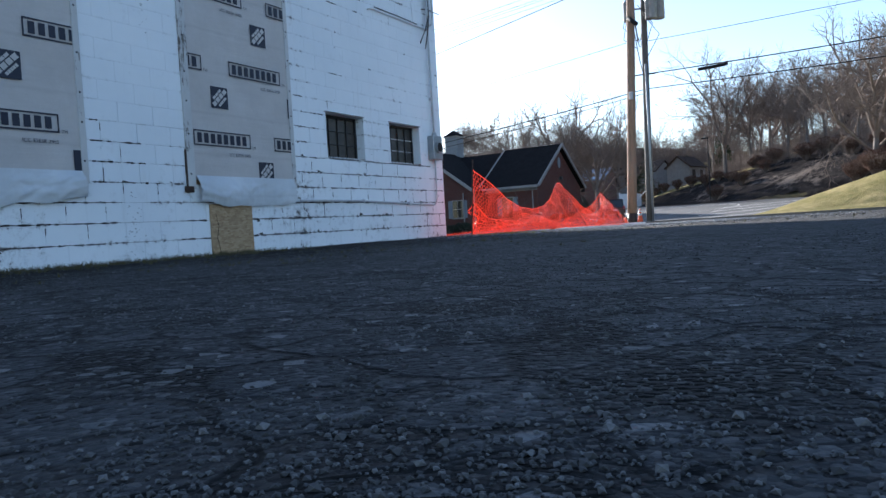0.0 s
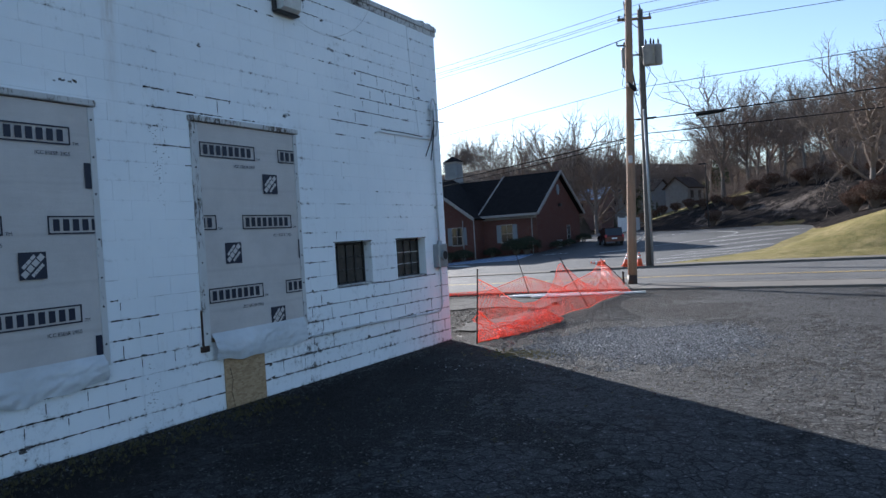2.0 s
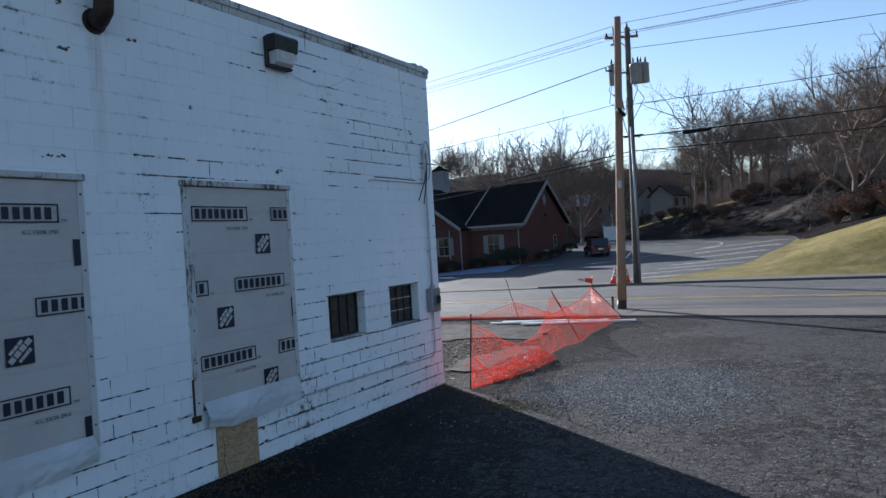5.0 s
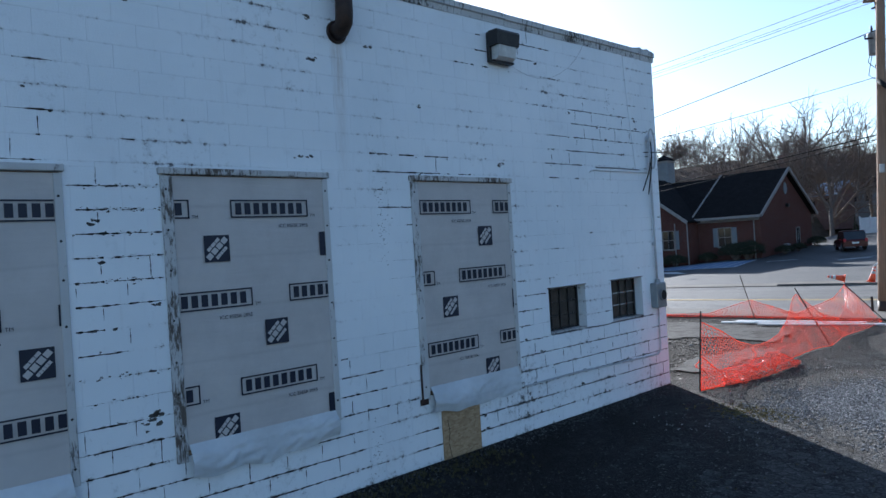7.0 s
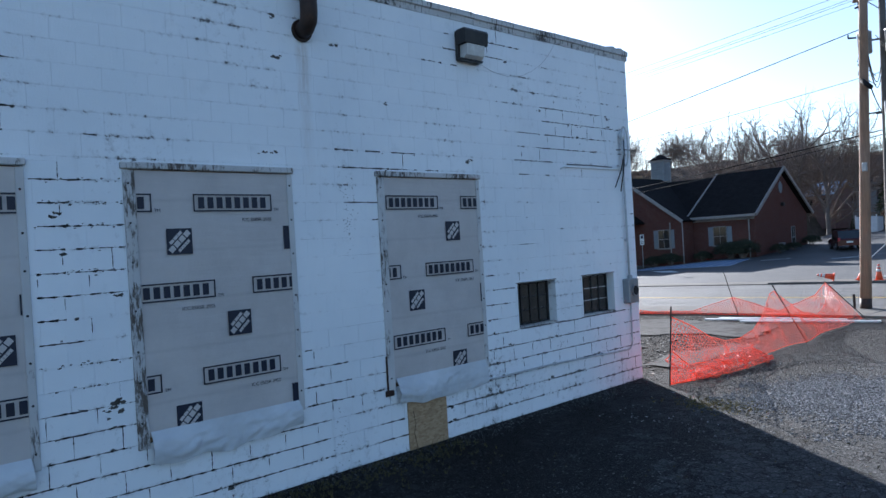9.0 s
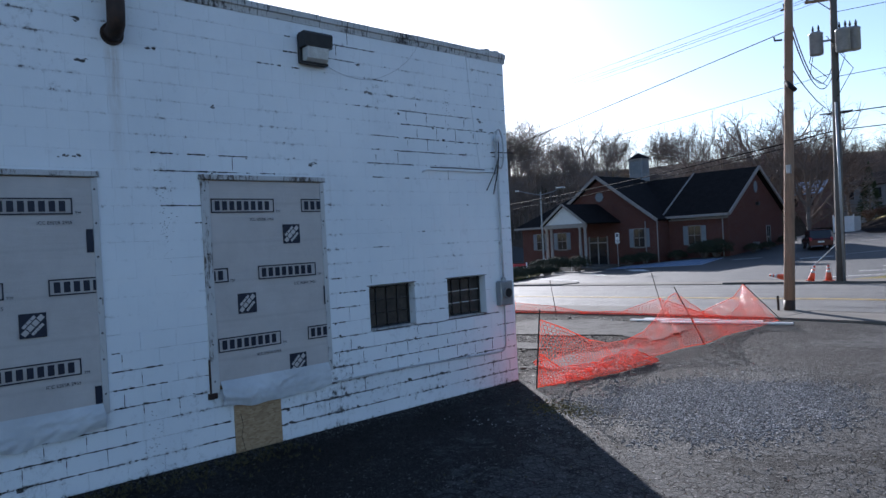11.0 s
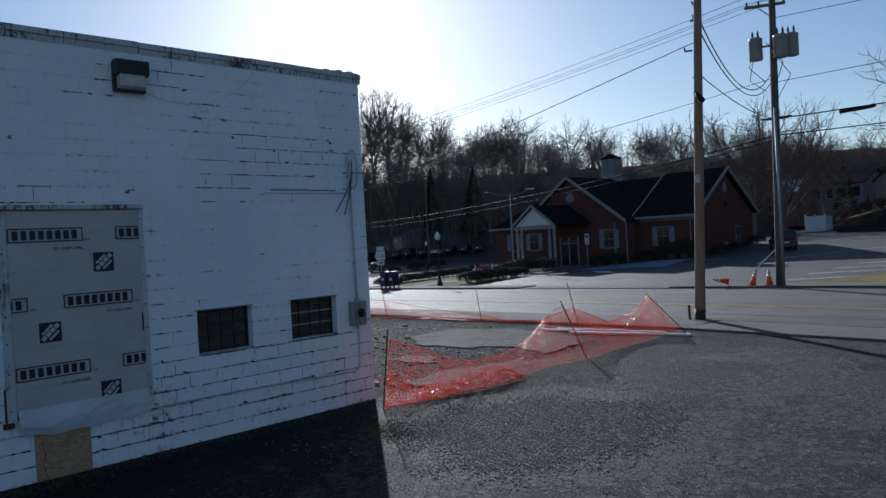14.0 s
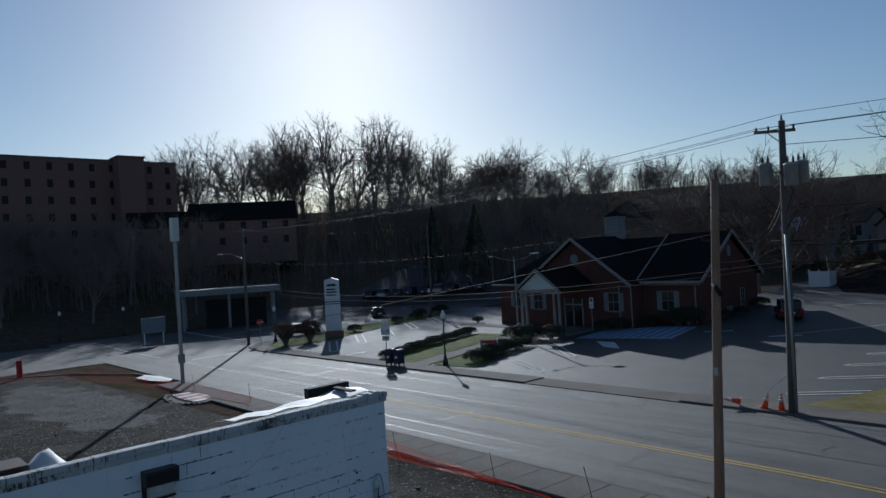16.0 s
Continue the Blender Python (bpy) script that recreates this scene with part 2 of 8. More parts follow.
def wrap_mat(name, c1, c2, crumple):
    """Woven house wrap: faint level bands where it lies on boards, fine creases, soil."""
    m = Mat(name, 0.6, 0, 0.3)
    soft, soil = m.noise(2.2, 4), m.noise(0.9, 6, 0.7)
    fold = m.noise(1.6, 4, 0.55, stretch=(1, 1.0, 7.0))
    crease = m.noise(14, 5, 0.65)
    weave = m.noise(240, 2)
    z = m.xyz()[2]
    band = m.math("FRACT", m.math("ADD", m.math("MULTIPLY", z, 2.1), m.math("MULTIPLY", soft, 0.12)))
    band = m.ramp(band, (0.0, 0.0), (0.44, 0.0), (0.5, 1.0), (0.56, 0.0))
    c = m.mix(m.ramp(soft, (0.3, 0.0), (0.75, 1.0)), c1, c2)
    c = m.mix(m.math("MULTIPLY", band, 0.22), c, tuple(v * 0.72 for v in c2))
    c = m.mix(m.ramp(soil, (0.5, 0.0), (0.75, 0.35)), c, tuple(v * 0.66 for v in c1))
    m.color(c)
    h = m.math("ADD", m.math("MULTIPLY", fold, 0.8), m.math("ADD", m.math("MULTIPLY", crease, crumple), m.math("MULTIPLY", weave, 0.15)))
    m.bump(h, 0.45, 0.02)
    return m.m


def ground_mat():
    """Leaf litter, grass and soil by large patches."""
    m = Mat("leaf_litter", 1.0, 0, 0.0)
    a, b, f = m.noise(0.09, 5), m.noise(1.1, 6, 0.7), m.noise(14, 4, 0.7)
    c = m.mix(m.ramp(b, (0.35, 0.0), (0.65, 1.0)), (0.070, 0.052, 0.040), (0.13, 0.098, 0.073))
    c = m.mix(m.ramp(a, (0.50, 0.0), (0.62, 0.6)), c, (0.055, 0.062, 0.022))
    m.color(m.mix(m.ramp(f, (0.35, 0.0), (0.7, 0.5)), c, (0.09, 0.07, 0.053)))
    m.bump(m.math("ADD", b, f), 0.8, 0.08)
    return m.m


def lawn_mat(name, c1, c2, c3):
    m = Mat(name, 0.95, 0, 0.1)
    a, b, f = m.noise(0.35, 5), m.noise(2.6, 5, 0.7), m.noise(60, 3, 0.8)
    c = m.mix(m.ramp(a, (0.36, 0.0), (0.62, 1.0)), c1, c2)
    c = m.mix(m.ramp(b, (0.45, 0.0), (0.72, 0.7)), c, c3)
    m.color(m.mix(m.ramp(f, (0.3, 0.0), (0.7, 0.5)), c, (0.05, 0.06, 0.02)))
    m.bump(f, 0.9, 0.05)
    return m.m


def mulch_mat():
    """Near-black bark mulch, worn through to pale stony soil in places."""
    m = Mat("mulch", 1.0, 0, 0.0)
    a, b, f = m.noise(0.16, 5, 0.6), m.noise(1.2, 6, 0.75), m.noise(9, 4, 0.7)
    c = m.mix(m.ramp(b, (0.35, 0.0), (0.7, 1.0)), (0.016, 0.0145, 0.014), (0.055, 0.049, 0.047))
    bare = m.math("ADD", m.math("MULTIPLY", a, 0.65), m.math("MULTIPLY", b, 0.35))
    c = m.mix(m.ramp(bare, (0.55, 0.0), (0.63, 0.85)), c, (0.21, 0.175, 0.15))
    m.color(m.mix(m.ramp(f, (0.4, 0.0), (0.7, 0.5)), c, (0.02, 0.018, 0.017)))
    m.bump(m.math("ADD", f, b), 1.0, 0.12)
    return m.m


def rubble_mat():
    m = Mat("rubble_soil", 0.95, 0, 0.1)
    a, b = m.noise(0.22, 6, 0.65), m.noise(2.3, 6, 0.7)
    st = m.node("ShaderNodeSeparateColor", Color=m.voronoi(16, out="Color")).outputs[0]
    c = m.mix(m.ramp(b, (0.35, 0.0), (0.65, 1.0)), (0.011, 0.0095, 0.0085), (0.030, 0.026, 0.022))
    c = m.mix(m.ramp(a, (0.56, 0.0), (0.62, 0.8)), c, (0.042, 0.040, 0.037))
    # the worn floor of the demolished building
    x, y, z = m.xyz()
    dx = m.math("POWER", m.math("ABSOLUTE", m.math("DIVIDE", m.math("ADD", x, 43.0), 13.0)), 2.0)
    dy = m.math("POWER", m.math("ABSOLUTE", m.math("DIVIDE", m.math("SUBTRACT", y, 6.0), 3.4)), 2.0)
    pad = m.math("ADD", m.math("ADD", dx, dy), m.math("MULTIPLY", m.math("SUBTRACT", m.noise(0.35, 6, 0.65), 0.5), 2.6))
    c = m.mix(m.ramp(pad, (0.80, 0.9), (0.98, 0.0)), c, m.mix(b, (0.070, 0.067, 0.064), (0.13, 0.125, 0.12)))
    m.color(m.mix(m.ramp(st, (0.95, 0.0), (0.98, 0.7)), c, (0.30, 0.285, 0.26)))
    m.bump(m.math("ADD", m.math("MULTIPLY", m.voronoi(16), -1.0), b), 0.9, 0.06)
    return m.m


def concrete_mat(name, c):
    m = Mat(name, 0.93, 0, 0.1)
    a, b, f = m.noise(0.5, 5), m.noise(5, 6, 0.7), m.noise(130, 3)
    col = m.mix(m.ramp(a, (0.35, 0.0), (0.68, 1.0)), c, tuple(v * 0.72 for v in c))
    m.color(m.mix(m.ramp(b, (0.5, 0.0), (0.75, 0.5)), col, tuple(v * 0.5 for v in c)))
    m.bump(m.math("ADD", f, b), 0.35, 0.006)
    return m.m


def pad_mat():
    """Old floor slab, half covered with dark soil."""
    m = Mat("dirty_slab_concrete", 0.92, 0, 0.1)
    a, b, f = m.noise(0.8, 6, 0.7), m.noise(4.0, 7, 0.75), m.noise(90, 3)
    c = m.mix(m.ramp(b, (0.35, 0.0), (0.66, 1.0)), (0.075, 0.072, 0.068), (0.045, 0.043, 0.041))
    dirt_shade = m.math("ADD", m.math("MULTIPLY", a, 0.6), m.math("MULTIPLY", b, 0.4))
    m.color(m.mix(m.ramp(dirt_shade, (0.49, 0.0), (0.56, 0.95)), c, (0.020, 0.0175, 0.0155)))
    m.bump(m.math("ADD", f, b), 0.5, 0.01)
    return m.m


def wood_pole_mat(name, light, dark, aged):
    m = Mat(name, 0.85)
    g = m.noise(9, 6, 0.7, stretch=(7, 7, 0.25))
    big = m.noise(0.5, 3)
    c = m.mix(m.ramp(g, (0.3, 0.0), (0.7, 1.0)), light, dark)
    m.color(m.mix(m.ramp(big, (0.45, 0.0), (0.7, 0.5)), c, aged))
    m.bump(g, 0.7, 0.02)
    return m.m


def peeling_mat(name, cover, wood_a, wood_b):
    """Old white paint flaking off grey-brown wood."""
    m = Mat(name, 0.8)
    g = m.noise(3.0, 5, 0.7, stretch=(6, 6, 1.0))
    f = m.noise(10, 8, 0.75, stretch=(3.0, 3.0, 0.7))
    wood = m.mix(g, wood_a, wood_b)
    paint = m.mix(m.noise(2.0, 4), (0.60, 0.60, 0.60), (0.42, 0.41, 0.40))
    mask = m.ramp(m.math("ADD", m.math("MULTIPLY", f, 0.6), m.math("MULTIPLY", m.noise(1.6, 4), 0.4)), (cover, 1.0), (cover + 0.06, 0.0))
    m.color(m.mix(mask, wood, paint))
    m.bump(m.math("ADD", mask, f), 0.6, 0.006)
    return m.m


def window_glass(name):
    m = Mat(name, 0.06, 0, 0.6)
    m.color(m.mix(m.noise(1.5, 3), (0.010, 0.011, 0.013), (0.03, 0.03, 0.032)))
    return m.m


M_BLOCK, M_JOINT = block_paint("painted_block"), block_paint("painted_joint", True)
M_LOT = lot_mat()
M_ROAD = asphalt("road_asphalt", 0.52, 0.0, 0.9, 0.80, True)
M_BANKLOT = asphalt("sealed_asphalt", 0.42, 0.0, 0.5, 0.74)
M_SIDELOT = asphalt("grey_lot_asphalt", 1.35, 0.0, 0.6, 0.85)
M_CONC = concrete_mat("sidewalk_concrete", (0.165, 0.152, 0.135))
M_PAD = pad_mat()
M_KERB = concrete_mat("kerb_stone", (0.15, 0.14, 0.128))
M_BRICK = brick_mat()
M_SHINGLE = shingle_mat("dark_shingles", (0.0105, 0.0098, 0.0105))
M_SHINGLE_BROWN = shingle_mat("brown_shingles", (0.060, 0.044, 0.035))
M_OSB, M_WRAP = osb_mat(), wrap_mat("house_wrap", (0.53, 0.495, 0.475), (0.44, 0.41, 0.395), 0.25)
# same wrap for the loose flap, skylight put into its bluer, paler colour
M_FLAP = wrap_mat("skylit_loose_wrap", (0.60, 0.62, 0.64), (0.46, 0.48, 0.50), 0.6)
M_CHIP = plain("bare_block", (0.13, 0.125, 0.12), (0.05, 0.048, 0.046), 14, 0.95, 0, 0.6, 60, 0.1)
M_PAINTEDPIPE = plain("painted_pipe", (0.52, 0.53, 0.54), (0.34, 0.34, 0.35), 7, 0.6, 0, 0.2)
M_GROUND, M_LAWN, M_RUBBLE = ground_mat(), lawn_mat("lawn_turf", (0.20, 0.165, 0.055), (0.34, 0.265, 0.12), (0.115, 0.115, 0.032)), rubble_mat()
M_GRASS = lawn_mat("short_green_grass", (0.085, 0.13, 0.028), (0.15, 0.165, 0.045), (0.06, 0.10, 0.02))
M_MULCH = mulch_mat()
M_POLE = wood_pole_mat("pole_wood", (0.32, 0.195, 0.12), (0.15, 0.095, 0.065), (0.27, 0.21, 0.17))
M_POLEGREY = wood_pole_mat("weathered_pole_wood", (0.13, 0.115, 0.10), (0.07, 0.06, 0.052), (0.16, 0.145, 0.13))
M_GLASS = window_glass("dark_window_glass")
M_FARGLASS = plain("dull_far_glass", (0.012, 0.012, 0.013), (0.022, 0.021, 0.022), 2, 0.5, 0, 0.0, 60, 0.2)
M_INK = plain("navy_ink", (0.012, 0.016, 0.035), None, 8, 0.5, 0, 0.05)
M_TRIM = peeling_mat("peeling_board", 0.50, (0.15, 0.125, 0.105), (0.05, 0.042, 0.036))
M_TRIMPALE = peeling_mat("painted_board", 0.56, (0.16, 0.14, 0.125), (0.07, 0.06, 0.055))
M_WHITE = plain("white_trim", (0.74, 0.74, 0.73), (0.62, 0.62, 0.61), 3, 0.6)
M_GREYMETAL = plain("galvanised_metal", (0.34, 0.35, 0.36), (0.24, 0.25, 0.26), 5, 0.45, 0.6, 0.1)
M_DARKMETAL = plain("black_metal", (0.018, 0.018, 0.020), (0.035, 0.033, 0.032), 6, 0.5, 0.2, 0.2)
M_RUSTPIPE = plain("brown_black_pipe", (0.022, 0.016, 0.014), (0.055, 0.028, 0.018), 9, 0.6, 0.2, 0.3)
M_LENS = plain("cloudy_lens", (0.62, 0.62, 0.60), (0.42, 0.41, 0.39), 9, 0.35)
M_CABLE = plain("black_cable", (0.020, 0.020, 0.021), None, 20, 0.75, 0, 0.1, 60, 0.12)
M_GREYCABLE = plain("grey_cable", (0.11, 0.11, 0.12), None, 20, 0.7, 0, 0.1, 60, 0.15)
M_CONE = plain("cone_orange", (0.75, 0.11, 0.03), (0.6, 0.07, 0.03), 8, 0.5)
M_REFLECT = plain("reflective_white", (0.72, 0.72, 0.70), None, 12, 0.4)
M_YELLOW = plain("yellow_line_paint", (0.52, 0.34, 0.055), (0.36, 0.25, 0.07), 9, 0.8, 0, 0.2)
M_LINE = plain("white_line_paint", (0.62, 0.62, 0.60), (0.40, 0.40, 0.39), 5, 0.8, 0, 0.2)
M_BLUEPAINT = plain("blue_line_paint", (0.16, 0.24, 0.38), (0.10, 0.15, 0.24), 5, 0.8, 0, 0.2)
M_BARK = plain("bark", (0.20, 0.175, 0.155), (0.115, 0.097, 0.086), 3, 0.95, 0, 0.8, 30)
M_TWIG = plain("twigs", (0.225, 0.18, 0.152), (0.145, 0.115, 0.098), 3, 1.0, 0, 0.2, 60, 0.1)
M_EVERGREEN = plain("evergreen_needles", (0.022, 0.042, 0.018), (0.040, 0.062, 0.025), 2, 0.9)
M_BUSH = plain("winter_bush_leaves", (0.125, 0.072, 0.052), (0.07, 0.042, 0.033), 2, 1.0, 0, 0.2, 60, 0.05)
M_GREENBUSH = plain("clipped_hedge_leaves", (0.018, 0.024, 0.012), (0.030, 0.036, 0.018), 2, 0.9)
M_SIDING = plain("grey_siding", (0.24, 0.24, 0.235), (0.18, 0.18, 0.175), 2, 0.8)
M_DARKBRICK = plain("dark_brick", (0.21, 0.125, 0.105), (0.15, 0.092, 0.08), 2, 0.9)
M_OFFICEBRICK = plain("brown_office_brick", (0.10, 0.062, 0.052), (0.07, 0.045, 0.039), 2, 0.95, 0, 0.2, 60, 0.1)
M_RUBBER = plain("rubber", (0.018, 0.018, 0.018), None, 20, 0.8)
M_REDPAINT = plain("red_car_paint", (0.060, 0.006, 0.009), (0.05, 0.005, 0.008), 2, 0.25, 0.1, 0.0)
M_DARKPAINT = plain("dark_car_paint", (0.018, 0.022, 0.032), (0.025, 0.028, 0.036), 2, 0.25, 0.1, 0.0)
M_SILVER = plain("silver_car_paint", (0.34, 0.35, 0.37), (0.30, 0.31, 0.33), 2, 0.3, 0.4, 0.0)
M_BLUEBOX = plain("blue_box_paint", (0.007, 0.016, 0.05), (0.006, 0.012, 0.035), 4, 0.4)
M_SIGNRED = plain("sign_red", (0.42, 0.020, 0.028), None, 4, 0.45)
M_MEMBRANE = plain("white_roof_membrane", (0.70, 0.70, 0.69), (0.52, 0.51, 0.49), 2, 0.6, 0, 0.4)
M_MOSS = plain("dry_weed", (0.10, 0.085, 0.035), (0.055, 0.05, 0.022), 9, 0.95, 0, 0.8)
M_NEARBLACK = plain("near_black", (0.02, 0.019, 0.018), None, 3, 0.9)
M_COPING = peeling_mat("painted_coping", 0.515, (0.10, 0.09, 0.085), (0.03, 0.028, 0.026))
M_GALVWHITE = plain("lamp_glass", (0.80, 0.80, 0.78), None, 6, 0.3)
M_SHUTTER = plain("pale_shutter_paint", (0.20, 0.22, 0.24), (0.16, 0.18, 0.20), 3, 0.7)
M_CUPOLA = plain("cupola_siding", (0.22, 0.235, 0.25), (0.17, 0.185, 0.20), 3, 0.7)
M_SOLAR = plain("pale_shining_roof", (0.30, 0.36, 0.44), (0.22, 0.27, 0.34), 2, 0.25)
M_MOSSGREEN = plain("bright_moss", (0.24, 0.19, 0.055), (0.11, 0.09, 0.035), 9, 0.95, 0, 0.8)


def lump_mat():
    m = Mat("mixed_rubble", 0.9)
    m.color(m.ramp(m.island(), (0.0, (0.035, 0.03, 0.027)), (0.86, (0.07, 0.06, 0.052)), (0.96, (0.13, 0.12, 0.11)), (1.0, (0.4, 0.38, 0.36))))
    m.bump(m.noise(40, 3), 0.5, 0.01)
    return m.m


def pebble_mat(name, a, b, c):
    m = Mat(name, 0.82)
    m.color(m.mix(m.noise(300, 2), m.ramp(m.island(), (0.0, a), (0.7, b), (1.0, c)), tuple(v * 0.6 for v in b)))
    return m.m


M_RUBBLESTONE = lump_mat()
M_STONE = pebble_mat("crushed_stone", (0.065, 0.066, 0.07), (0.21, 0.212, 0.22), (0.46, 0.46, 0.47))
M_PEBBLE = pebble_mat("dark_pebbles", (0.035, 0.034, 0.033), (0.085, 0.084, 0.083), (0.25, 0.245, 0.24))


def net_mat():
    """Thin orange plastic that lets light through."""
    m = Mat("orange_mesh_plastic", 0.32, 0, 0.6)
    m.color(m.mix(m.noise(3, 3), (0.92, 0.15, 0.06), (0.86, 0.11, 0.05)))
    tr = m.node("ShaderNodeBsdfTranslucent", Color=(1.0, 0.24, 0.12, 1))
    mx = m.node("ShaderNodeMixShader", Fac=0.45)
    m.put(mx.inputs[1], m.b.outputs[0]), m.put(mx.inputs[2], tr.outputs[0])
    m.put(m.t.nodes["Material Output"].inputs["Surface"], mx.outputs[0])
    return m.m


M_ORANGE = net_mat()
M_BANKTRIM = plain("tan_trim_paint", (0.30, 0.275, 0.26), (0.22, 0.205, 0.195), 3, 0.8, 0, 0.2, 60, 0.15)
M_PALEPANEL = plain("pale_sign_panel", (0.62, 0.64, 0.66), (0.52, 0.54, 0.56), 2, 0.5)
M_DIRTYGLASS = plain("dirty_window_glass", (0.075, 0.062, 0.05), (0.018, 0.016, 0.015), 7, 0.35, 0, 0.25, 25, 0.4)
M_TAR = plain("tar", (0.014, 0.0135, 0.013), (0.022, 0.021, 0.020), 6, 0.55, 0, 0.2)

# ---- mesh helpers ----
class Build:
    """Collects vertices and faces for one mesh."""

    def __init__(self):
        self.v, self.f = [], []

    def add(self, pts, faces):
        n = len(self.v)
        self.v += [tuple(p) for p in pts]
        self.f += [tuple(i + n for i in f) for f in faces]
        return self

    def box(self, a, b, c=0.0):
        """A box from corner a to corner b, its edges chamfered by c."""
        lo, hi = [min(p, q) for p, q in zip(a, b)], [max(p, q) for p, q in zip(a, b)]
        if c <= 0:
            pts = [(x, y, z) for x in (lo[0], hi[0]) for y in (lo[1], hi[1]) for z in (lo[2], hi[2])]
            return self.add(pts, [(0, 1, 3, 2), (4, 6, 7, 5), (0, 4, 5, 1), (2, 3, 7, 6), (0, 2, 6, 4), (1, 5, 7, 3)])
        c = min(c, *(0.45 * (h - l) for l, h in zip(lo, hi)))
        idx, pts = {}, []
        for sx in (0, 1):
            for sy in (0, 1):
                for sz in (0, 1):
                    s = (sx, sy, sz)
                    for ax in range(3):
                        p = [(hi[k] if s[k] else lo[k]) for k in range(3)]
                        for k in range(3):
                            if k != ax:
                                p[k] += -c if s[k] else c
                        idx[(s, ax)] = len(pts)
                        pts.append(p)
        faces = []
        for ax in range(3):
            u, w = [k for k in range(3) if k != ax]
            for side in (0, 1):
                ring = []
                for su, sw in ((0, 0), (1, 0), (1, 1), (0, 1)):
                    s = [0, 0, 0]
                    s[ax], s[u], s[w] = side, su, sw
                    ring.append(idx[(tuple(s), ax)])
                faces.append(ring if (side == 1) == (ax != 1) else ring[::-1])
            for su in (0, 1):
                for sw in (0, 1):
                    s0, s1 = [0, 0, 0], [0, 0, 0]
                    s0[u] = s1[u] = su
                    s0[w] = s1[w] = sw
                    s0[ax], s1[ax] = 0, 1
                    q = [idx[(tuple(s0), u)], idx[(tuple(s1), u)], idx[(tuple(s1), w)], idx[(tuple(s0), w)]]
                    faces.append(q)
        for sx in (0, 1):
            for sy in (0, 1):
                for sz in (0, 1):
                    faces.append([idx[((sx, sy, sz), ax)] for ax in range(3)])
        return self.add(pts, faces)

    def prism(self, poly, vec):
        """A polygon of 3D points swept along vec."""
        n = len(poly)
        vec = Vector(vec)
        pts = [Vector(p) for p in poly] + [Vector(p) + vec for p in poly]
        faces = [tuple(range(n))[::-1], tuple(range(n, 2 * n))] + [(i, (i + 1) % n, n + (i + 1) % n, n + i) for i in range(n)]
        return self.add(pts, faces)

    def slab(self, poly, t=0.12):
        """A polygon thickened downwards along its normal."""
        p = [Vector(q) for q in poly]
        n = (p[1] - p[0]).cross(p[2] - p[0]).normalized()
        if n.z < 0:
            n = -n
        return self.prism(p, -n * t)

    def tube(self, path, r, sides=8, caps=True, r_end=None):
        path = [Vector(p) for p in path]
        r_end = r if r_end is None else r_end
        n = len(path)
        pts, faces, up = [], [], None
        for i, p in enumerate(path):
            d = (path[min(i + 1, n - 1)] - path[max(i - 1, 0)]).normalized()
            if up is None:
                up = Vector((0, 0, 1)) if abs(d.z) < 0.9 else Vector((1, 0, 0))
            a = d.cross(up).normalized()
            b = a.cross(d).normalized()
            up = b
            rr = r + (r_end - r) * i / max(1, n - 1)
            for k in range(sides):
                an = 2 * math.pi * k / sides
                pts.append(p + a * (rr * math.cos(an)) + b * (rr * math.sin(an)))
        for i in range(n - 1):
            for k in range(sides):
                k2 = (k + 1) % sides
                faces.append((i * sides + k, i * sides + k2, (i + 1) * sides + k2, (i + 1) * sides + k))
        if caps:
            faces.append(tuple(range(sides))[::-1])
            faces.append(tuple(range((n - 1) * sides, n * sides)))
        return self.add(pts, faces)

    def lathe(self, profile, centre=(0, 0, 0), sides=16):
        """Turns (radius, height) pairs about the vertical."""
        cx, cy, cz = centre
        pts, faces = [], []
        n = len(profile)
        for r, z in profile:
            for k in range(sides):
                an = 2 * math.pi * k / sides
                pts.append((cx + r * math.cos(an), cy + r * math.sin(an), cz + z))
        for i in range(n - 1):
            for k in range(sides):
                k2 = (k + 1) % sides
                faces.append((i * sides + k, i * sides + k2, (i + 1) * sides + k2, (i + 1) * sides + k))
        faces.append(tuple(range(sides))[::-1])
        faces.append(tuple(range((n - 1) * sides, n * sides)))
        return self.add(pts, faces)

    def mesh(self, name, material, smooth=False):
        me = bpy.data.meshes.new(name)
        me.from_pydata(self.v, [], self.f)
        me.materials.append(material)
        if smooth:
            me.shade_smooth()
        me.update()
        return me


def thing(name, label, category, group="", at=(0, 0, 0), kind=""):
    """A thing: an Empty at its base, to parent its parts."""
    ob = new(name)
    ob.location = at
    ob.empty_display_size = 0.2
    return tagged(ob, label, category, group, kind)


def part(name, build, material, parent, label="", smooth=False):
    """One mesh under a thing or a part, in the parent's own coordinates."""
    ob = new(name, build if isinstance(build, bpy.types.Mesh) else build.mesh(name, material, smooth))
    ob.parent = parent
    if label:
        ob["label"] = label
    return ob


def solid(name, build, material, label, category, group="", kind="", smooth=False):
    """A thing of one mesh, in world coordinates."""
    return tagged(new(name, build.mesh(name, material, smooth)), label, category, group, kind)


def arc(c, r, a0, a1, n, plane="yz"):
    out = []
    for i in range(n + 1):
        a = radians(a0 + (a1 - a0) * i / n)
        u, w = r * math.cos(a), r * math.sin(a)
        out.append({"yz": (c[0], c[1] + u, c[2] + w), "xz": (c[0] + u, c[1], c[2] + w), "xy": (c[0] + u, c[1] + w, c[2])}[plane])
    return out


def lerp(a, b, t):
    return a + (b - a) * t


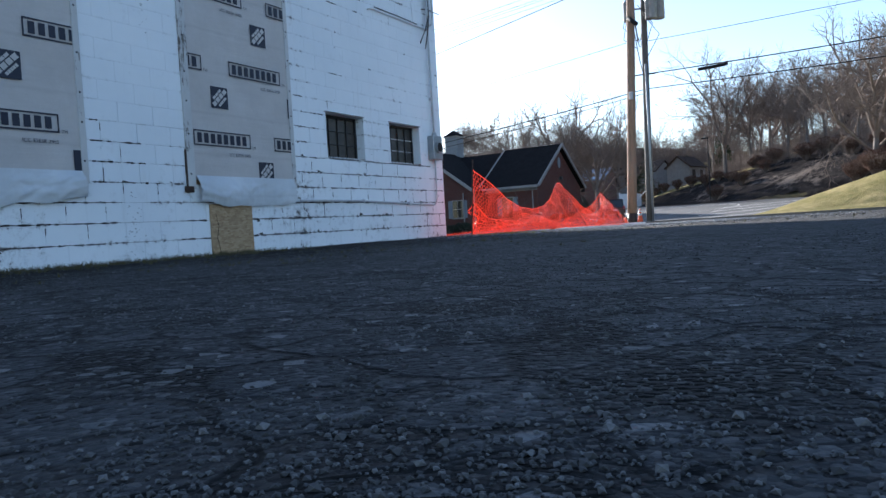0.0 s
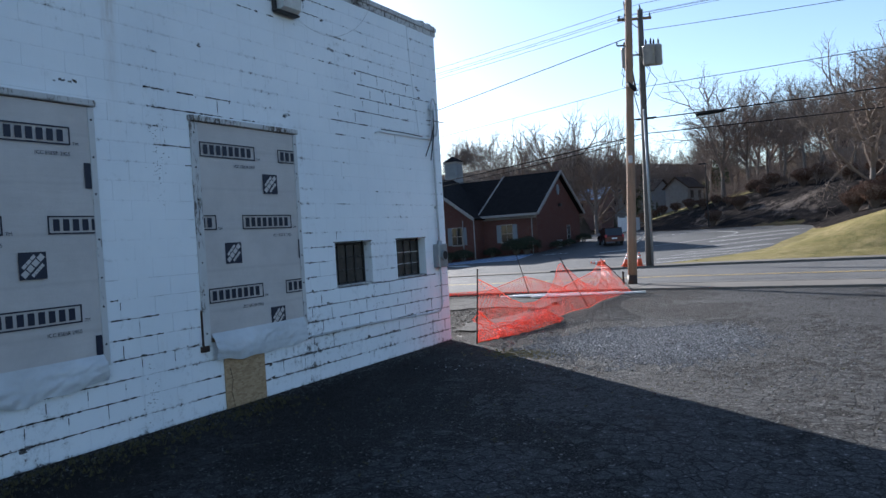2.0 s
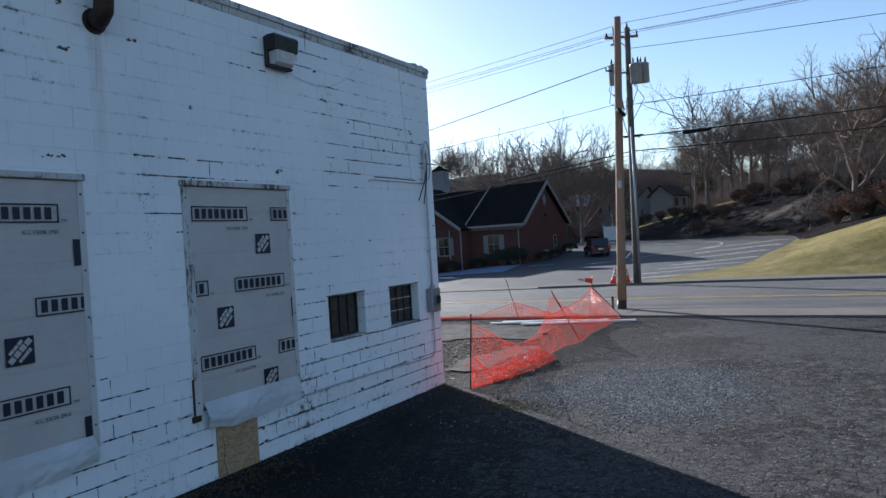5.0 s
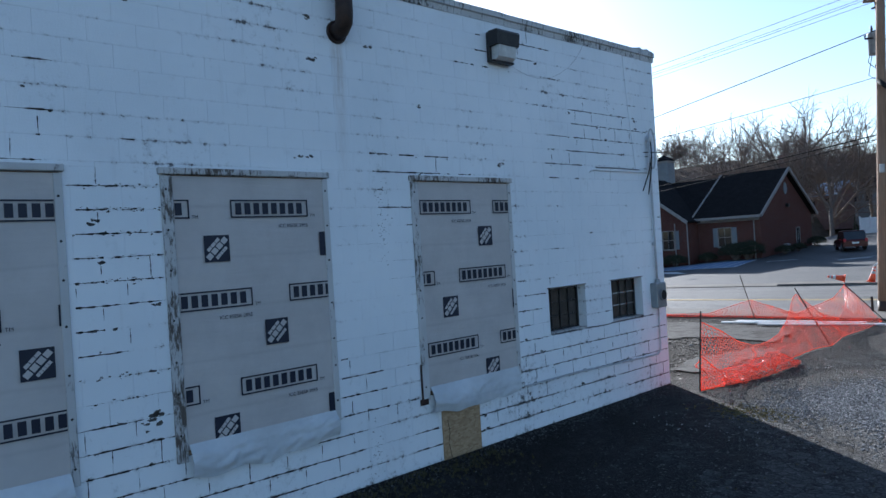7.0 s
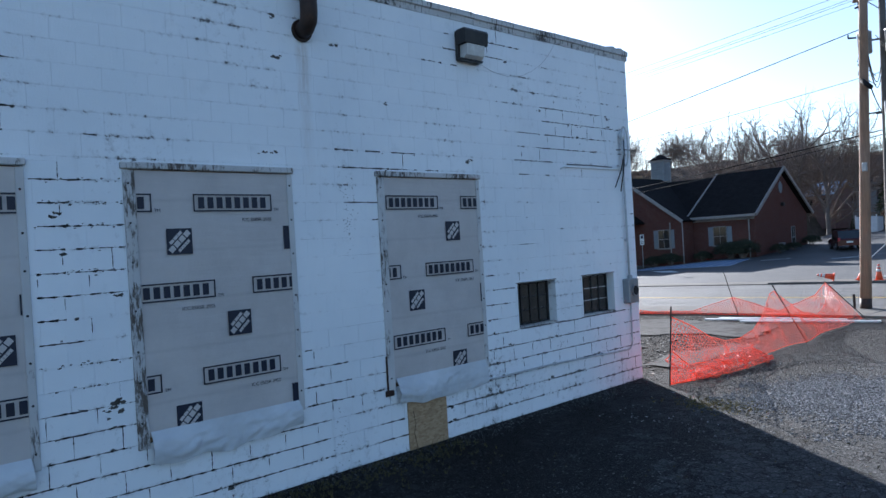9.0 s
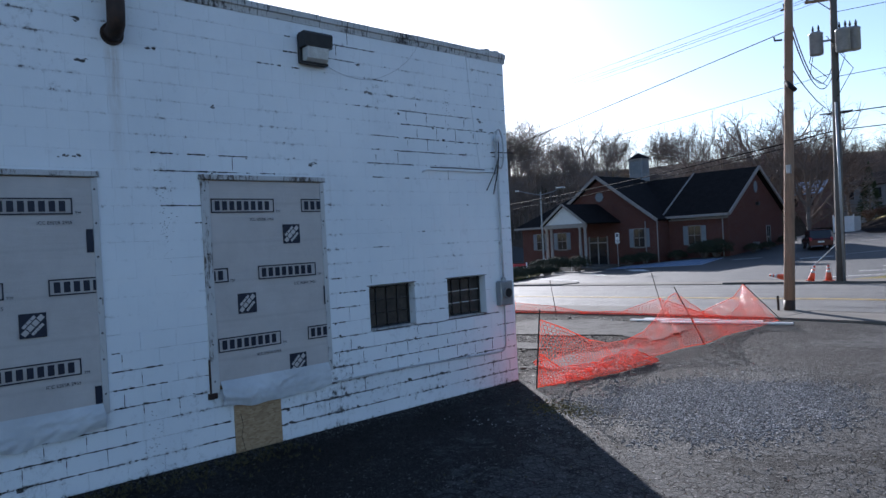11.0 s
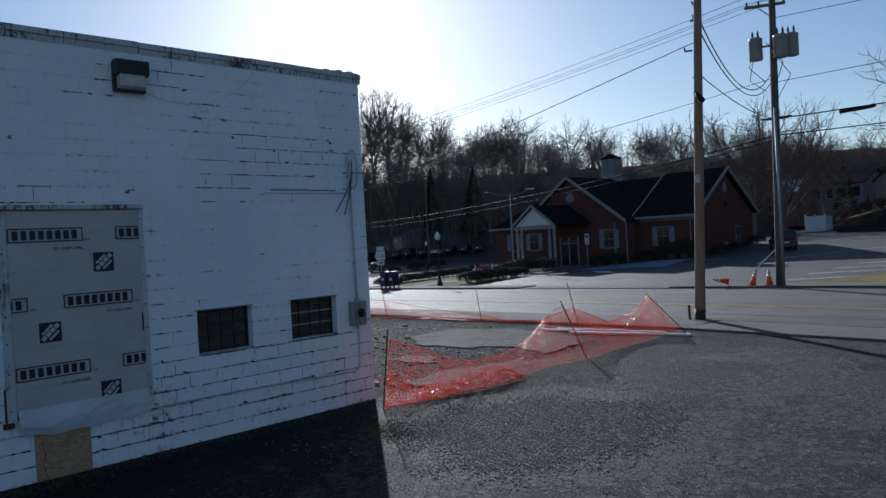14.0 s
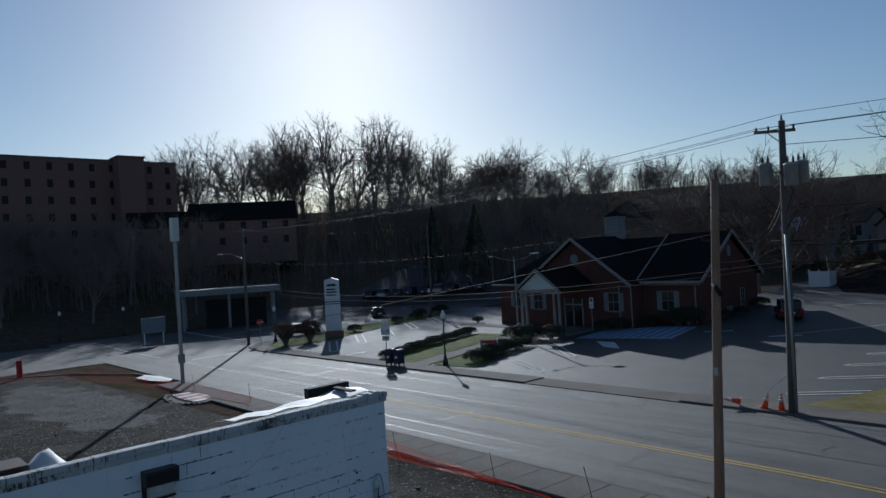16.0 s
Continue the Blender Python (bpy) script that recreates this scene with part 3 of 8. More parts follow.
def interp(x, pts):
    if x <= pts[0][0]:
        return pts[0][1]
    for (x0, y0), (x1, y1) in zip(pts, pts[1:]):
        if x <= x1:
            return y0 + (y1 - y0) * (x - x0) / (x1 - x0)
    return pts[-1][1]


def smooth01(v):
    v = min(1.0, max(0.0, v))
    return v * v * (3 - 2 * v)


# ---- the lie of the land ----
HILL_FOOT = ((27, 0.5), (40, 2.5), (57, 3.5), (68, 2.6), (73, -6), (80, -11), (95, -24), (112, -27), (140, -28), (175, -30))


def land(x, y):
    """Height of the ground: a lot and a street that fall gently, with hills to the north, east and west."""
    b = 0.0207 * max(-75, min(0, x)) + 0.008 * max(0, min(x, 12)) - 0.01 * max(0, min(27, y))
    e = 0.055 * max(0, min(y, 85) - 45) * smooth01((x + 34) / 11)
    h = 0.0
    if y > 27:
        u = x - interp(y, HILL_FOOT)
        if u > 0:
            h = 11.5 * (1 - math.exp(-0.36 * u / 11.5)) * smooth01((y - 27) / 6)
    v = -(x + 101)
    if v > 0 and y > -40:
        h = max(h, 17 * (1 - math.exp(-0.28 * v / 17)) * smooth01((y + 40) / 40))
    v = y - 112 + max(0, (x + 60)) * 0.2 - 22 * smooth01((x + 46) / 6) * smooth01((-4 - x) / 10)
    if v > 0:
        h = max(h, 18 * (1 - math.exp(-0.42 * v / 18)))
    v = -(x + 85) * 0.6 + (y - 80) * 0.8
    if v > 0 and x < -30:
        h = max(h, 34 * (1 - math.exp(-0.42 * v / 34)) * smooth01((-30 - x) / 30))
    return b + e + h


def level_land(x, y):
    """The paved ground, without the hill that rises beside it."""
    return land(x, y) if y < 27 else 0.0207 * max(-75, min(0, x)) + 0.008 * max(0, min(x, 12)) - 0.27 + 0.055 * max(0, min(y, 85) - 45) * smooth01((x + 34) / 11)


def sheet(xs, ys, lift=0.0, height=land):
    """A grid laid on the land."""
    bd = Build()
    nx, ny = len(xs), len(ys)
    pts = [(x, y, height(x, y) + lift) for y in ys for x in xs]
    faces = [(j * nx + i, j * nx + i + 1, (j + 1) * nx + i + 1, (j + 1) * nx + i) for j in range(ny - 1) for i in range(nx - 1)]
    return bd.add(pts, faces)


def steps(a, b, d):
    n = max(1, int(round((b - a) / d)))
    return [a + (b - a) * i / n for i in range(n + 1)]


def strip(line, w0, w1, lift, d=1.0, thick=0.0, height=land):
    """A band along a line of (x, y) points, from w0 to w1 to its left; thick gives it sides."""
    pts = []
    for (x0, y0), (x1, y1) in zip(line, line[1:]):
        n = max(1, int(math.hypot(x1 - x0, y1 - y0) / d))
        pts += [(x0 + (x1 - x0) * i / n, y0 + (y1 - y0) * i / n) for i in range(n)]
    pts.append(line[-1])
    bd = Build()
    rows, m = [], len(pts)
    for i, (x, y) in enumerate(pts):
        (xa, ya), (xb, yb) = pts[max(0, i - 1)], pts[min(m - 1, i + 1)]
        dx, dy = xb - xa, yb - ya
        q = math.hypot(dx, dy) or 1
        nx, ny = -dy / q, dx / q
        a, b = (x + nx * w0, y + ny * w0), (x + nx * w1, y + ny * w1)
        k = max(1, int(abs(w1 - w0) / 1.0))
        rows.append([(lerp(a[0], b[0], j / k), lerp(a[1], b[1], j / k)) for j in range(k + 1)])
    k = len(rows[0])
    top = [(x, y, height(x, y) + lift) for r in rows for x, y in r]
    bd.add(top, [(i * k + j, (i + 1) * k + j, (i + 1) * k + j + 1, i * k + j + 1) for i in range(m - 1) for j in range(k - 1)])
    if thick:
        n0 = len(bd.v)
        bd.v += [(x, y, z - thick) for x, y, z in top]
        for i in range(m - 1):
            for j, fl in ((0, 0), (k - 1, 1)):
                q = (i * k + j, (i + 1) * k + j, n0 + (i + 1) * k + j, n0 + i * k + j)
                bd.f.append(q if fl else q[::-1])
        for i in (0, m - 1):
            for j in range(k - 1):
                bd.f.append((i * k + j, i * k + j + 1, n0 + i * k + j + 1, n0 + i * k + j))
    return bd

# ---- ground, lot, street ----
def road_y(x, y0):
    """The street runs along -x, turning slightly towards +y."""
    return y0 - 0.052 * x


def sunk(x, y):
    """The open ground, kept below the paved sheets."""
    paved = (-97 < x < 70 and -30 < y < 75 or -104 < x < -70 and 46 < y < 92) and not (x > interp(y, HILL_FOOT) + 1.0 and y > 27.2)
    planted = -26 < x < 45 and 27.5 < y < 104
    return land(x, y) - (0.10 if paved else 0.3 if planted else 0.0)


gx = sorted(set([-900, -600, -400, -280, -220] + steps(-180, 60, 2.0) + [90, 130, 200, 320, 600, 900] + [0, 12, -75, -97, -101]))
gy = sorted(set([-900, -500, -250, -120, -70] + steps(-44, 150, 2.0) + [165, 190, 240, 320, 500, 900] + [0, 27, 45, 85]))
solid("ground", sheet(gx, gy, 0, sunk), M_GROUND, "brown leaf-littered ground rising to wooded hills", "ground", kind="structure", smooth=True)


def lot_height(x, y):
    z = land(x, y)
    n = noise.noise(Vector((x * 0.5, y * 0.5, 3.1))) * 0.012 + noise.noise(Vector((x * 2.1, y * 2.1, 7.7))) * 0.006
    near = math.hypot(x - 6.4, y + 10.7)
    return z + n * min(1.0, 0.35 + near / 6)


lot_xs = sorted(set(steps(0.0, 14.0, 0.14) + steps(14, 60, 1.5)))
lot_ys = sorted(set(steps(-40, -15, 1.5) + steps(-15, 10.3, 0.14)))
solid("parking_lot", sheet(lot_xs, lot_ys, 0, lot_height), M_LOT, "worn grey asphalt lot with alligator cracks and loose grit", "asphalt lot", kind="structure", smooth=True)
def rubble_height(x, y):
    k = smooth01((-x - 1) / 4) * (1 - 0.75 * smooth01((x + 11) / 3) * smooth01((y - 4) / 1.5))
    return land(x, y) + (0.10 * noise.noise(Vector((x * 0.5, y * 0.5, 1))) + 0.05 * noise.noise(Vector((x * 1.4, y * 1.4, 5)))) * k - 0.02


solid("rubble_lot", sheet(steps(-64, 0, 0.4), steps(-30, 10.3, 0.4), 0.0, rubble_height),
      M_RUBBLE, "dark cleared demolition ground with broken rubble", "bare ground", kind="structure", smooth=True)

# carriageway, cross street and their kerbs
solid("road", strip([(90, road_y(90, 12.3)), (-100, road_y(-100, 12.3))], 0, -12.8, -0.03, 2.0), M_ROAD, "sun-bleached grey asphalt street", "road", kind="structure")
solid("cross_street", strip([(-80, -40), (-80, 12), (-79, 30), (-83, 50), (-88, 72)], -13, 13, -0.034, 2.0), M_ROAD, "grey asphalt side street", "road", kind="structure")

near_line = [(90, road_y(90, 12.3)), (-46, road_y(-46, 12.3)), (-54, 14.2), (-60, 11.4), (-64, 7), (-66, 0), (-67, -25)]
solid("kerb_near", strip(near_line, 0.0, 0.16, 0.07, 1.0, 0.14), M_KERB, "pale worn concrete kerb", "kerb", kind="structure")
solid("sidewalk_near", strip([(90, road_y(90, 12.3)), (0.5, road_y(0.5, 12.3))], 0.164, 2.05, 0.062, 1.0, 0.12), M_CONC, "pale concrete pavement", "pavement", kind="structure")
walk_base = tagged(new("sidewalk_slabs"), "pale concrete pavement slabs beside the street", "pavement", kind="structure")
slab_mesh = Build().box((-0.745, -0.93, -0.10), (0.745, 0.93, 0.0), 0.012).mesh("slab", M_CONC)
for i in range(30):
    x = -0.3 - 1.5 * i
    y = road_y(x, 12.3) - 1.1
    s = new("slab", slab_mesh)
    s.parent = walk_base
    s.matrix_basis = pose(x, y, land(x, y) + 0.064 + random.uniform(-0.004, 0.004), random.uniform(-0.2, 0.2), random.uniform(-0.2, 0.2) - 1.2, -3)

# far side
far_line_a = [(90, road_y(90, 25.1)), (-8.6, road_y(-8.6, 25.1))]
far_line_b = [(-19.5, road_y(-19.5, 25.1)), (-58, road_y(-58, 25.1)), (-62, 29.2), (-65, 32), (-66.5, 36), (-67, 46)]
for ln, tag in ((far_line_a, "a"), (far_line_b, "b")):
    solid("kerb_far", strip(ln, -0.16, 0.0, 0.08, 1.0, 0.15), M_KERB, "pale concrete kerb across the street", "kerb", kind="structure")
    solid("sidewalk_far", strip(ln, -1.9, -0.164, 0.075, 1.0, 0.12), M_CONC, "pale concrete pavement across the street", "pavement", kind="structure")
solid("driveway_apron", strip([(-8.6, road_y(-8.6, 25.1)), (-19.5, road_y(-19.5, 25.1))], -1.9, 0.05, 0.012, 1.0, 0.1), M_CONC, "concrete driveway apron at the street", "driveway", kind="structure")

# lot across the street
solid("bank_lot", sheet(steps(-33, 6, 1.0), sorted(set(steps(26.6, 92, 1.0) + [45, 85])), -0.012, level_land), M_BANKLOT, "smooth dark asphalt car park", "car park", kind="structure", smooth=True)
solid("side_lot", sheet(steps(-72, -33, 1.0), steps(27.5, 76, 1.0), -0.016), M_SIDELOT, "worn grey asphalt car park and driveway", "car park", kind="structure", smooth=True)
solid("rear_lot", sheet(steps(-104, -72, 1.0), steps(46, 92, 1.0), -0.02), M_BANKLOT, "sunlit asphalt car park", "car park", kind="structure", smooth=True)


def patch(name, outline, mat, label, category, lift, d=0.7, kind="structure", height=land):
    """A flat area inside a closed outline of (x, y), laid on the land."""
    bm = bmesh.new()
    face = bm.faces.new([bm.verts.new((x, y, 0)) for x, y in outline])
    xs, ys = [p[0] for p in outline], [p[1] for p in outline]
    for ax, lo, hi in ((0, min(xs), max(xs)), (1, min(ys), max(ys))):
        for c in steps(lo, hi, d)[1:-1]:
            co, no = [0, 0, 0], [0, 0, 0]
            co[ax], no[ax] = c, 1
            bmesh.ops.bisect_plane(bm, geom=bm.verts[:] + bm.edges[:] + bm.faces[:], plane_co=co, plane_no=no)
    for v in bm.verts:
        v.co.z = height(v.co.x, v.co.y) + lift
    bmesh.ops.recalc_face_normals(bm, faces=bm.faces[:])
    if sum(f.normal.z for f in bm.faces) < 0:
        bmesh.ops.reverse_faces(bm, faces=bm.faces[:])
    me = bpy.data.meshes.new(name)
    bm.to_mesh(me)
    bm.free()
    me.materials.append(mat)
    return tagged(new(name, me), label, category, kind=kind)


patch("lawn", [(-3.5, 27.4), (45, 24.9), (45, 48), (12, 52.5), (8.2, 55.9), (5.4, 58.1), (3.8, 59.2), (2.6, 62), (2.2, 56.3), (1.0, 48.5), (0.3, 38.5), (-0.9, 33.6), (-2.6, 29.2)], M_LAWN, "sloping winter lawn, half green and half straw", "lawn", 0.03, 1.2)
patch("mulch_bed", [(2.7, 62), (3.9, 59.3), (5.5, 58.2), (8.3, 56.0), (12, 52.6), (45, 48.1), (45, 62), (16, 72), (-6, 88), (-24, 104), (-25, 96), (-16, 75), (-8.2, 71.8), (0.5, 70.2), (2.4, 65)], M_MULCH, "dark bark-mulched bank", "planting bed", 0.05, 1.0)
patch("grass_verge", [(-27, 98), (-17, 92.3), (-12, 89.6), (-5, 85.8), (-4.6, 87.0), (-12, 91.3), (-17, 94.4), (-26, 101)], M_LAWN, "strip of straw-coloured grass above the mulched bank", "lawn", 0.10, 1.0)
patch("grass_strip", [(-36.3, 28.9), (-38.9, 29.6), (-41.1, 35.5), (-42.1, 41.8), (-42.9, 46.4), (-38.7, 46.4), (-33.7, 29)], M_GRASS, "short green grass strip beside the car park", "lawn", 0.035, 1.0)
patch("grass_strip", [(-31.3, 29.0), (-26.8, 29.2), (-29.5, 35), (-32.8, 40.5), (-35.6, 44.6)], M_GRASS, "short green grass beside the path", "lawn", 0.035, 1.0)
patch("garden_path", [(-33.5, 28.6), (-31.5, 28.6), (-36.1, 45.8), (-38.4, 46.6)], M_CONC, "pale concrete footpath through the grass", "path", 0.045, 1.0)
patch("entrance_walk", [(-54, 54.7), (-45.1, 53.5), (-37.5, 50.6), (-37.5, 49.0), (-45, 51.6), (-53, 53.2)], M_CONC, "pale concrete walk to the entrance", "path", 0.04, 1.0)
patch("grass_island", [(-57.0, 28.9), (-57.4, 36.1), (-61.0, 45.3), (-64.0, 53.3), (-66.7, 62.2), (-70.5, 71), (-71.5, 66), (-68.5, 48), (-66.3, 36), (-64.5, 32.2), (-61.5, 29.6)], M_GRASS, "green grass island under the pylon sign", "lawn", 0.06, 1.0)


def ragged(pts, step=0.25, jag=0.16, seed=1):
    """A closed outline broken into short uneven steps."""
    rg, out = random.Random(seed), []
    for (x0, y0), (x1, y1) in zip(pts, pts[1:] + pts[:1]):
        n = max(1, int(math.hypot(x1 - x0, y1 - y0) / step))
        out += [(lerp(x0, x1, k / n) + rg.gauss(0, jag) * 0.5, lerp(y0, y1, k / n) + rg.gauss(0, jag) * 0.5) for k in range(n)]
    return out


patch("broken_slab", ragged([(-6.8, 8.3), (-4.4, 8.8), (-2.6, 8.5), (-0.9, 7.6), (-0.5, 5.4), (-2.1, 5.9), (-3.1, 5.2), (-4.8, 5.2), (-6.5, 6.3)]), M_PAD, "broken grey concrete slab of the demolished building", "slab", 0.03, 0.5, "structure", rubble_height)
patch("broken_slab", ragged([(-3.6, 3.6), (-2.6, 3.8), (-1.9, 3.3), (-2.4, 2.9), (-3.3, 3.0)], 0.2, 0.12, 2), M_PAD, "small broken grey concrete slab in the soil", "slab", 0.03, 0.5, "structure", rubble_height)
patch("broken_slab", ragged([(-0.6, 4.4), (0.15, 4.2), (0.1, 1.4), (-0.7, 1.0), (-0.9, 2.6)], 0.25, 0.14, 3), M_PAD, "pale strip of broken concrete beside the lot", "slab", 0.03, 0.5, "structure", rubble_height)
patch("plastic_sheet", [(-50.2, 13.0), (-51.5, 14.2), (-49.0, 14.6), (-46.2, 14.5), (-45.0, 13.7), (-47.5, 13.1)], M_WHITE, "crumpled white plastic sheet lying on the ground", "plastic sheet", 0.09, 0.5, "")


def line_paint(x0, y0, x1, y1, w, mat=None, lift=0.022, label="worn white painted line on asphalt", height=land):
    d = Vector((x1 - x0, y1 - y0)).normalized()
    nx, ny = -d.y * w / 2, d.x * w / 2
    n = max(1, int(math.hypot(x1 - x0, y1 - y0) / 1.5))
    bd = Build()
    for i in range(n):
        a, b = i / n, (i + 1) / n
        q = [(lerp(x0, x1, t) + s * nx, lerp(y0, y1, t) + s * ny) for t, s in ((a, -1), (b, -1), (b, 1), (a, 1))]
        bd.add([(x, y, height(x, y) + lift) for x, y in q], [(0, 1, 2, 3)])
    return solid("road_marking", bd, mat or M_LINE, label, "road marking", kind="structure")


# double centre line
for off in (0.0, 0.28):
    line_paint(60, road_y(60, 16.75 + off), -24, road_y(-24, 16.95 + off), 0.12, M_YELLOW, -0.018, "worn double yellow centre line")
    line_paint(-24, road_y(-24, 16.95 + off), -58, road_y(-58, 16.95 + off), 0.12, M_LINE, -0.018, "white centre line at the junction")


def hairpin(x, y, length, ang, gap=0.55, w=0.1):
    """A stall divider: two lines joined at their pointed end."""
    a = radians(ang)
    dx, dy = math.cos(a), math.sin(a)
    nx, ny = -dy * gap / 2, dx * gap / 2
    line_paint(x + nx, y + ny, x + nx + dx * length, y + ny + dy * length, w)
    line_paint(x - nx, y - ny, x - nx + dx * length, y - ny + dy * length, w)
    line_paint(x + nx, y + ny, x - dx * 0.4, y - dy * 0.4, w)
    line_paint(x - nx, y - ny, x - dx * 0.4, y - dy * 0.4, w)


for k, length in enumerate((3.6, 5.0, 5.8, 6.4, 7.0, 7.4, 7.4)):
    hairpin(-4.5 - 0.1 * min(k, 4) + 0.25 * max(0, k - 4), 29.8 + 4.7 * k, length, 34, 0.6, 0.13)
hairpin(-21.4, 30.1, 5.6, 149)
hairpin(-23.2, 36.2, 6.0, 138)
for x, y in ((-47.9, 31.0), (-50.5, 36.4), (-53.5, 42.6), (-55.9, 48.4), (-58.1, 54.5)):
    hairpin(x, y, 9.4, 146.6, 0.8, 0.17)
line_paint(-43.6, 29.5, -44.0, 31.6, 0.22, label="white arrow on the asphalt")
line_paint(-44.5, 30.9, -44.0, 32.0, 0.22, label="white arrow on the asphalt")
line_paint(-43.4, 30.9, -44.0, 32.0, 0.22, label="white arrow on the asphalt")


def seam(pts, w, label="dark tar seam along the road"):
    bd = Build()
    for (x0, y0), (x1, y1) in zip(pts, pts[1:]):
        d = Vector((x1 - x0, y1 - y0)).normalized()
        nx, ny = -d.y * w / 2, d.x * w / 2
        bd.add([(x0 - nx, y0 - ny, land(x0, y0) - 0.024), (x1 - nx, y1 - ny, land(x1, y1) - 0.024), (x1 + nx, y1 + ny, land(x1, y1) - 0.024), (x0 + nx, y0 + ny, land(x0, y0) - 0.024)], [(0, 1, 2, 3)])
    return solid("tar_seam", bd, M_TAR, label, "road repair", kind="structure")


rng = random.Random(3)
for y0, xa, xb, w in ((14.4, 20, -60, 0.05), (19.6, 25, -58, 0.06), (22.6, 12, -50, 0.05), (24.3, 5, -40, 0.07), (13.2, 3, -30, 0.04)):
    pts, x = [], xa
    while x > xb:
        pts.append((x, road_y(x, y0) + rng.uniform(-0.06, 0.06)))
        x -= rng.uniform(0.8, 1.6)
    seam(pts, w)
for k in range(16):
    x = rng.uniform(-50, 14)
    ya, yb = sorted((rng.uniform(12.8, 24.6), rng.uniform(12.8, 24.6)))
    pts, y = [], ya
    while y < yb:
        pts.append((x + rng.uniform(-0.15, 0.15), road_y(x, y)))
        y += rng.uniform(0.5, 0.9)
    if len(pts) > 2:
        seam(pts, rng.uniform(0.025, 0.05), "dark crack across the road")
patch("road_patch", [(-9.5, road_y(-9.5, 23.2)), (-14.0, road_y(-14, 22.9)), (-14.6, road_y(-14.6, 24.6)), (-10.2, road_y(-10.2, 24.8))], M_BANKLOT, "rectangular dark asphalt repair patch", "road repair", -0.022, 1.0)
patch("road_patch", [(-17.5, road_y(-17.5, 23.4)), (-21, road_y(-21, 23.2)), (-21.4, road_y(-21.4, 24.6)), (-18, road_y(-18, 24.7))], M_BANKLOT, "rectangular dark asphalt repair patch", "road repair", -0.022, 1.0)
line_paint(-58.6, 21.2, -59.4, 27.0, 0.5, M_LINE, -0.016, "white stop line at the junction")
line_paint(-64, 20.4, -92, 22.0, 0.12, M_LINE, -0.016)
line_paint(-66, 33, -92, 34.5, 0.3, M_LINE, -0.016)

# ---- the painted block building ----
COURSE, BLOCK = 0.2032, 0.4064
WALL_S, WALL_TOP = -16.3, 27 * 0.2032
OPENINGS = [(-5.46, -3.80, 0.813, 3.41), (-8.36, -6.68, 0.813, 3.41), (-11.05, -9.22, 0.813, 3.41), (-14.1, -12.2, 0.813, 3.41),
            (-3.10, -2.24, 1.235, 1.88), (-1.57, -0.70, 1.235, 1.88)]


def minus(rects, hole):
    """Rectangles (y0, y1, z0, z1) with a rectangular hole taken out."""
    out = []
    for y0, y1, z0, z1 in rects:
        a, b, c, d = hole
        if b <= y0 or a >= y1 or d <= z0 or c >= z1:
            out.append((y0, y1, z0, z1))
            continue
        if z0 < c:
            out.append((y0, y1, z0, c))
        if d < z1:
            out.append((y0, y1, d, z1))
        lo, hi = max(z0, c), min(z1, d)
        if y0 < a:
            out.append((y0, a, lo, hi))
        if b < y1:
            out.append((b, y1, lo, hi))
    return out


wall_east = tagged(new("wall_east"), "white-painted concrete block wall, paint cracked and chipped along the joints", "wall", kind="structure")
core = [(WALL_S, 0.0, -0.35, WALL_TOP)]
for o in OPENINGS:
    core = minus(core, o)
bd = Build()
for y0, y1, z0, z1 in core:
    bd.box((-0.20, y0, z0), (-0.006, y1 - (0.004 if y1 == 0 else 0), z1))
part("mortar_bed", bd, M_JOINT, wall_east, "white-painted mortar, cracked dark in places")

rng = random.Random(4)
rest = Build()
near_blocks = []
for c in range(27):
    z0, z1 = c * COURSE, (c + 1) * COURSE
    y = 0.0
    first = True
    while y > WALL_S:
        w = BLOCK / 2 if (first and c % 2) else BLOCK
        first = False
        pieces = [(max(WALL_S, y - w), y, z0, z1)]
        for o in OPENINGS:
            pieces = minus(pieces, o)
        for p in pieces:
            if p[1] - p[0] < 0.03 or p[3] - p[2] < 0.03:
                continue
            if c < 8 and p[0] > -9.7 and len(near_blocks) < 215:
                near_blocks.append(p)
            else:
                g = 0.0005
                out = rng.uniform(-0.0006, 0.0008)
                rest.box((-0.03, p[0] + g, p[2] + g), (out, p[1] - g, p[3] - g), 0.0009)
        y -= w
r = part("blockwork", rest, M_BLOCK, wall_east, "white-painted concrete blocks")
r["kind"] = "stuff"

# open joints, where the paint has split and the mortar gone
rng = random.Random(19)
cr = Build()


def crackiness(y, z):
    v = 0.9 * noise.noise(Vector((y * 0.55, z * 0.8, 4.2))) + 0.55 * noise.noise(Vector((y * 2.3, z * 5.0, 8.8)))
    v += 0.48 * smooth01((1.45 - z) / 0.5) + 0.18 * smooth01((z - 3.5) / 0.4) * smooth01((y + 4.5) / 2)
    v += 0.34 * smooth01(1.2 - abs(y + 8.78) / 0.45) * smooth01((3.45 - z) / 0.1)
    v -= 0.22 * smooth01((z - 1.9) / 0.2) * smooth01((3.4 - z) / 0.2)
    return v


def blocked(y, z):
    return any(a - 0.06 < y < b + 0.06 and c - 0.05 < z < d + 0.03 for a, b, c, d in OPENINGS)


chips = Build()


def chip(y, z, size):
    """A flake of paint gone: an uneven patch of bare block."""
    n = rng.randint(6, 9)
    ring = []
    for k in range(n):
        an = 2 * math.pi * k / n
        r = size * rng.uniform(0.35, 1.2)
        ring.append((0.0021, y + 1.5 * r * math.cos(an), z + 0.8 * r * math.sin(an)))
    chips.prism(ring, (-0.012, 0, 0))


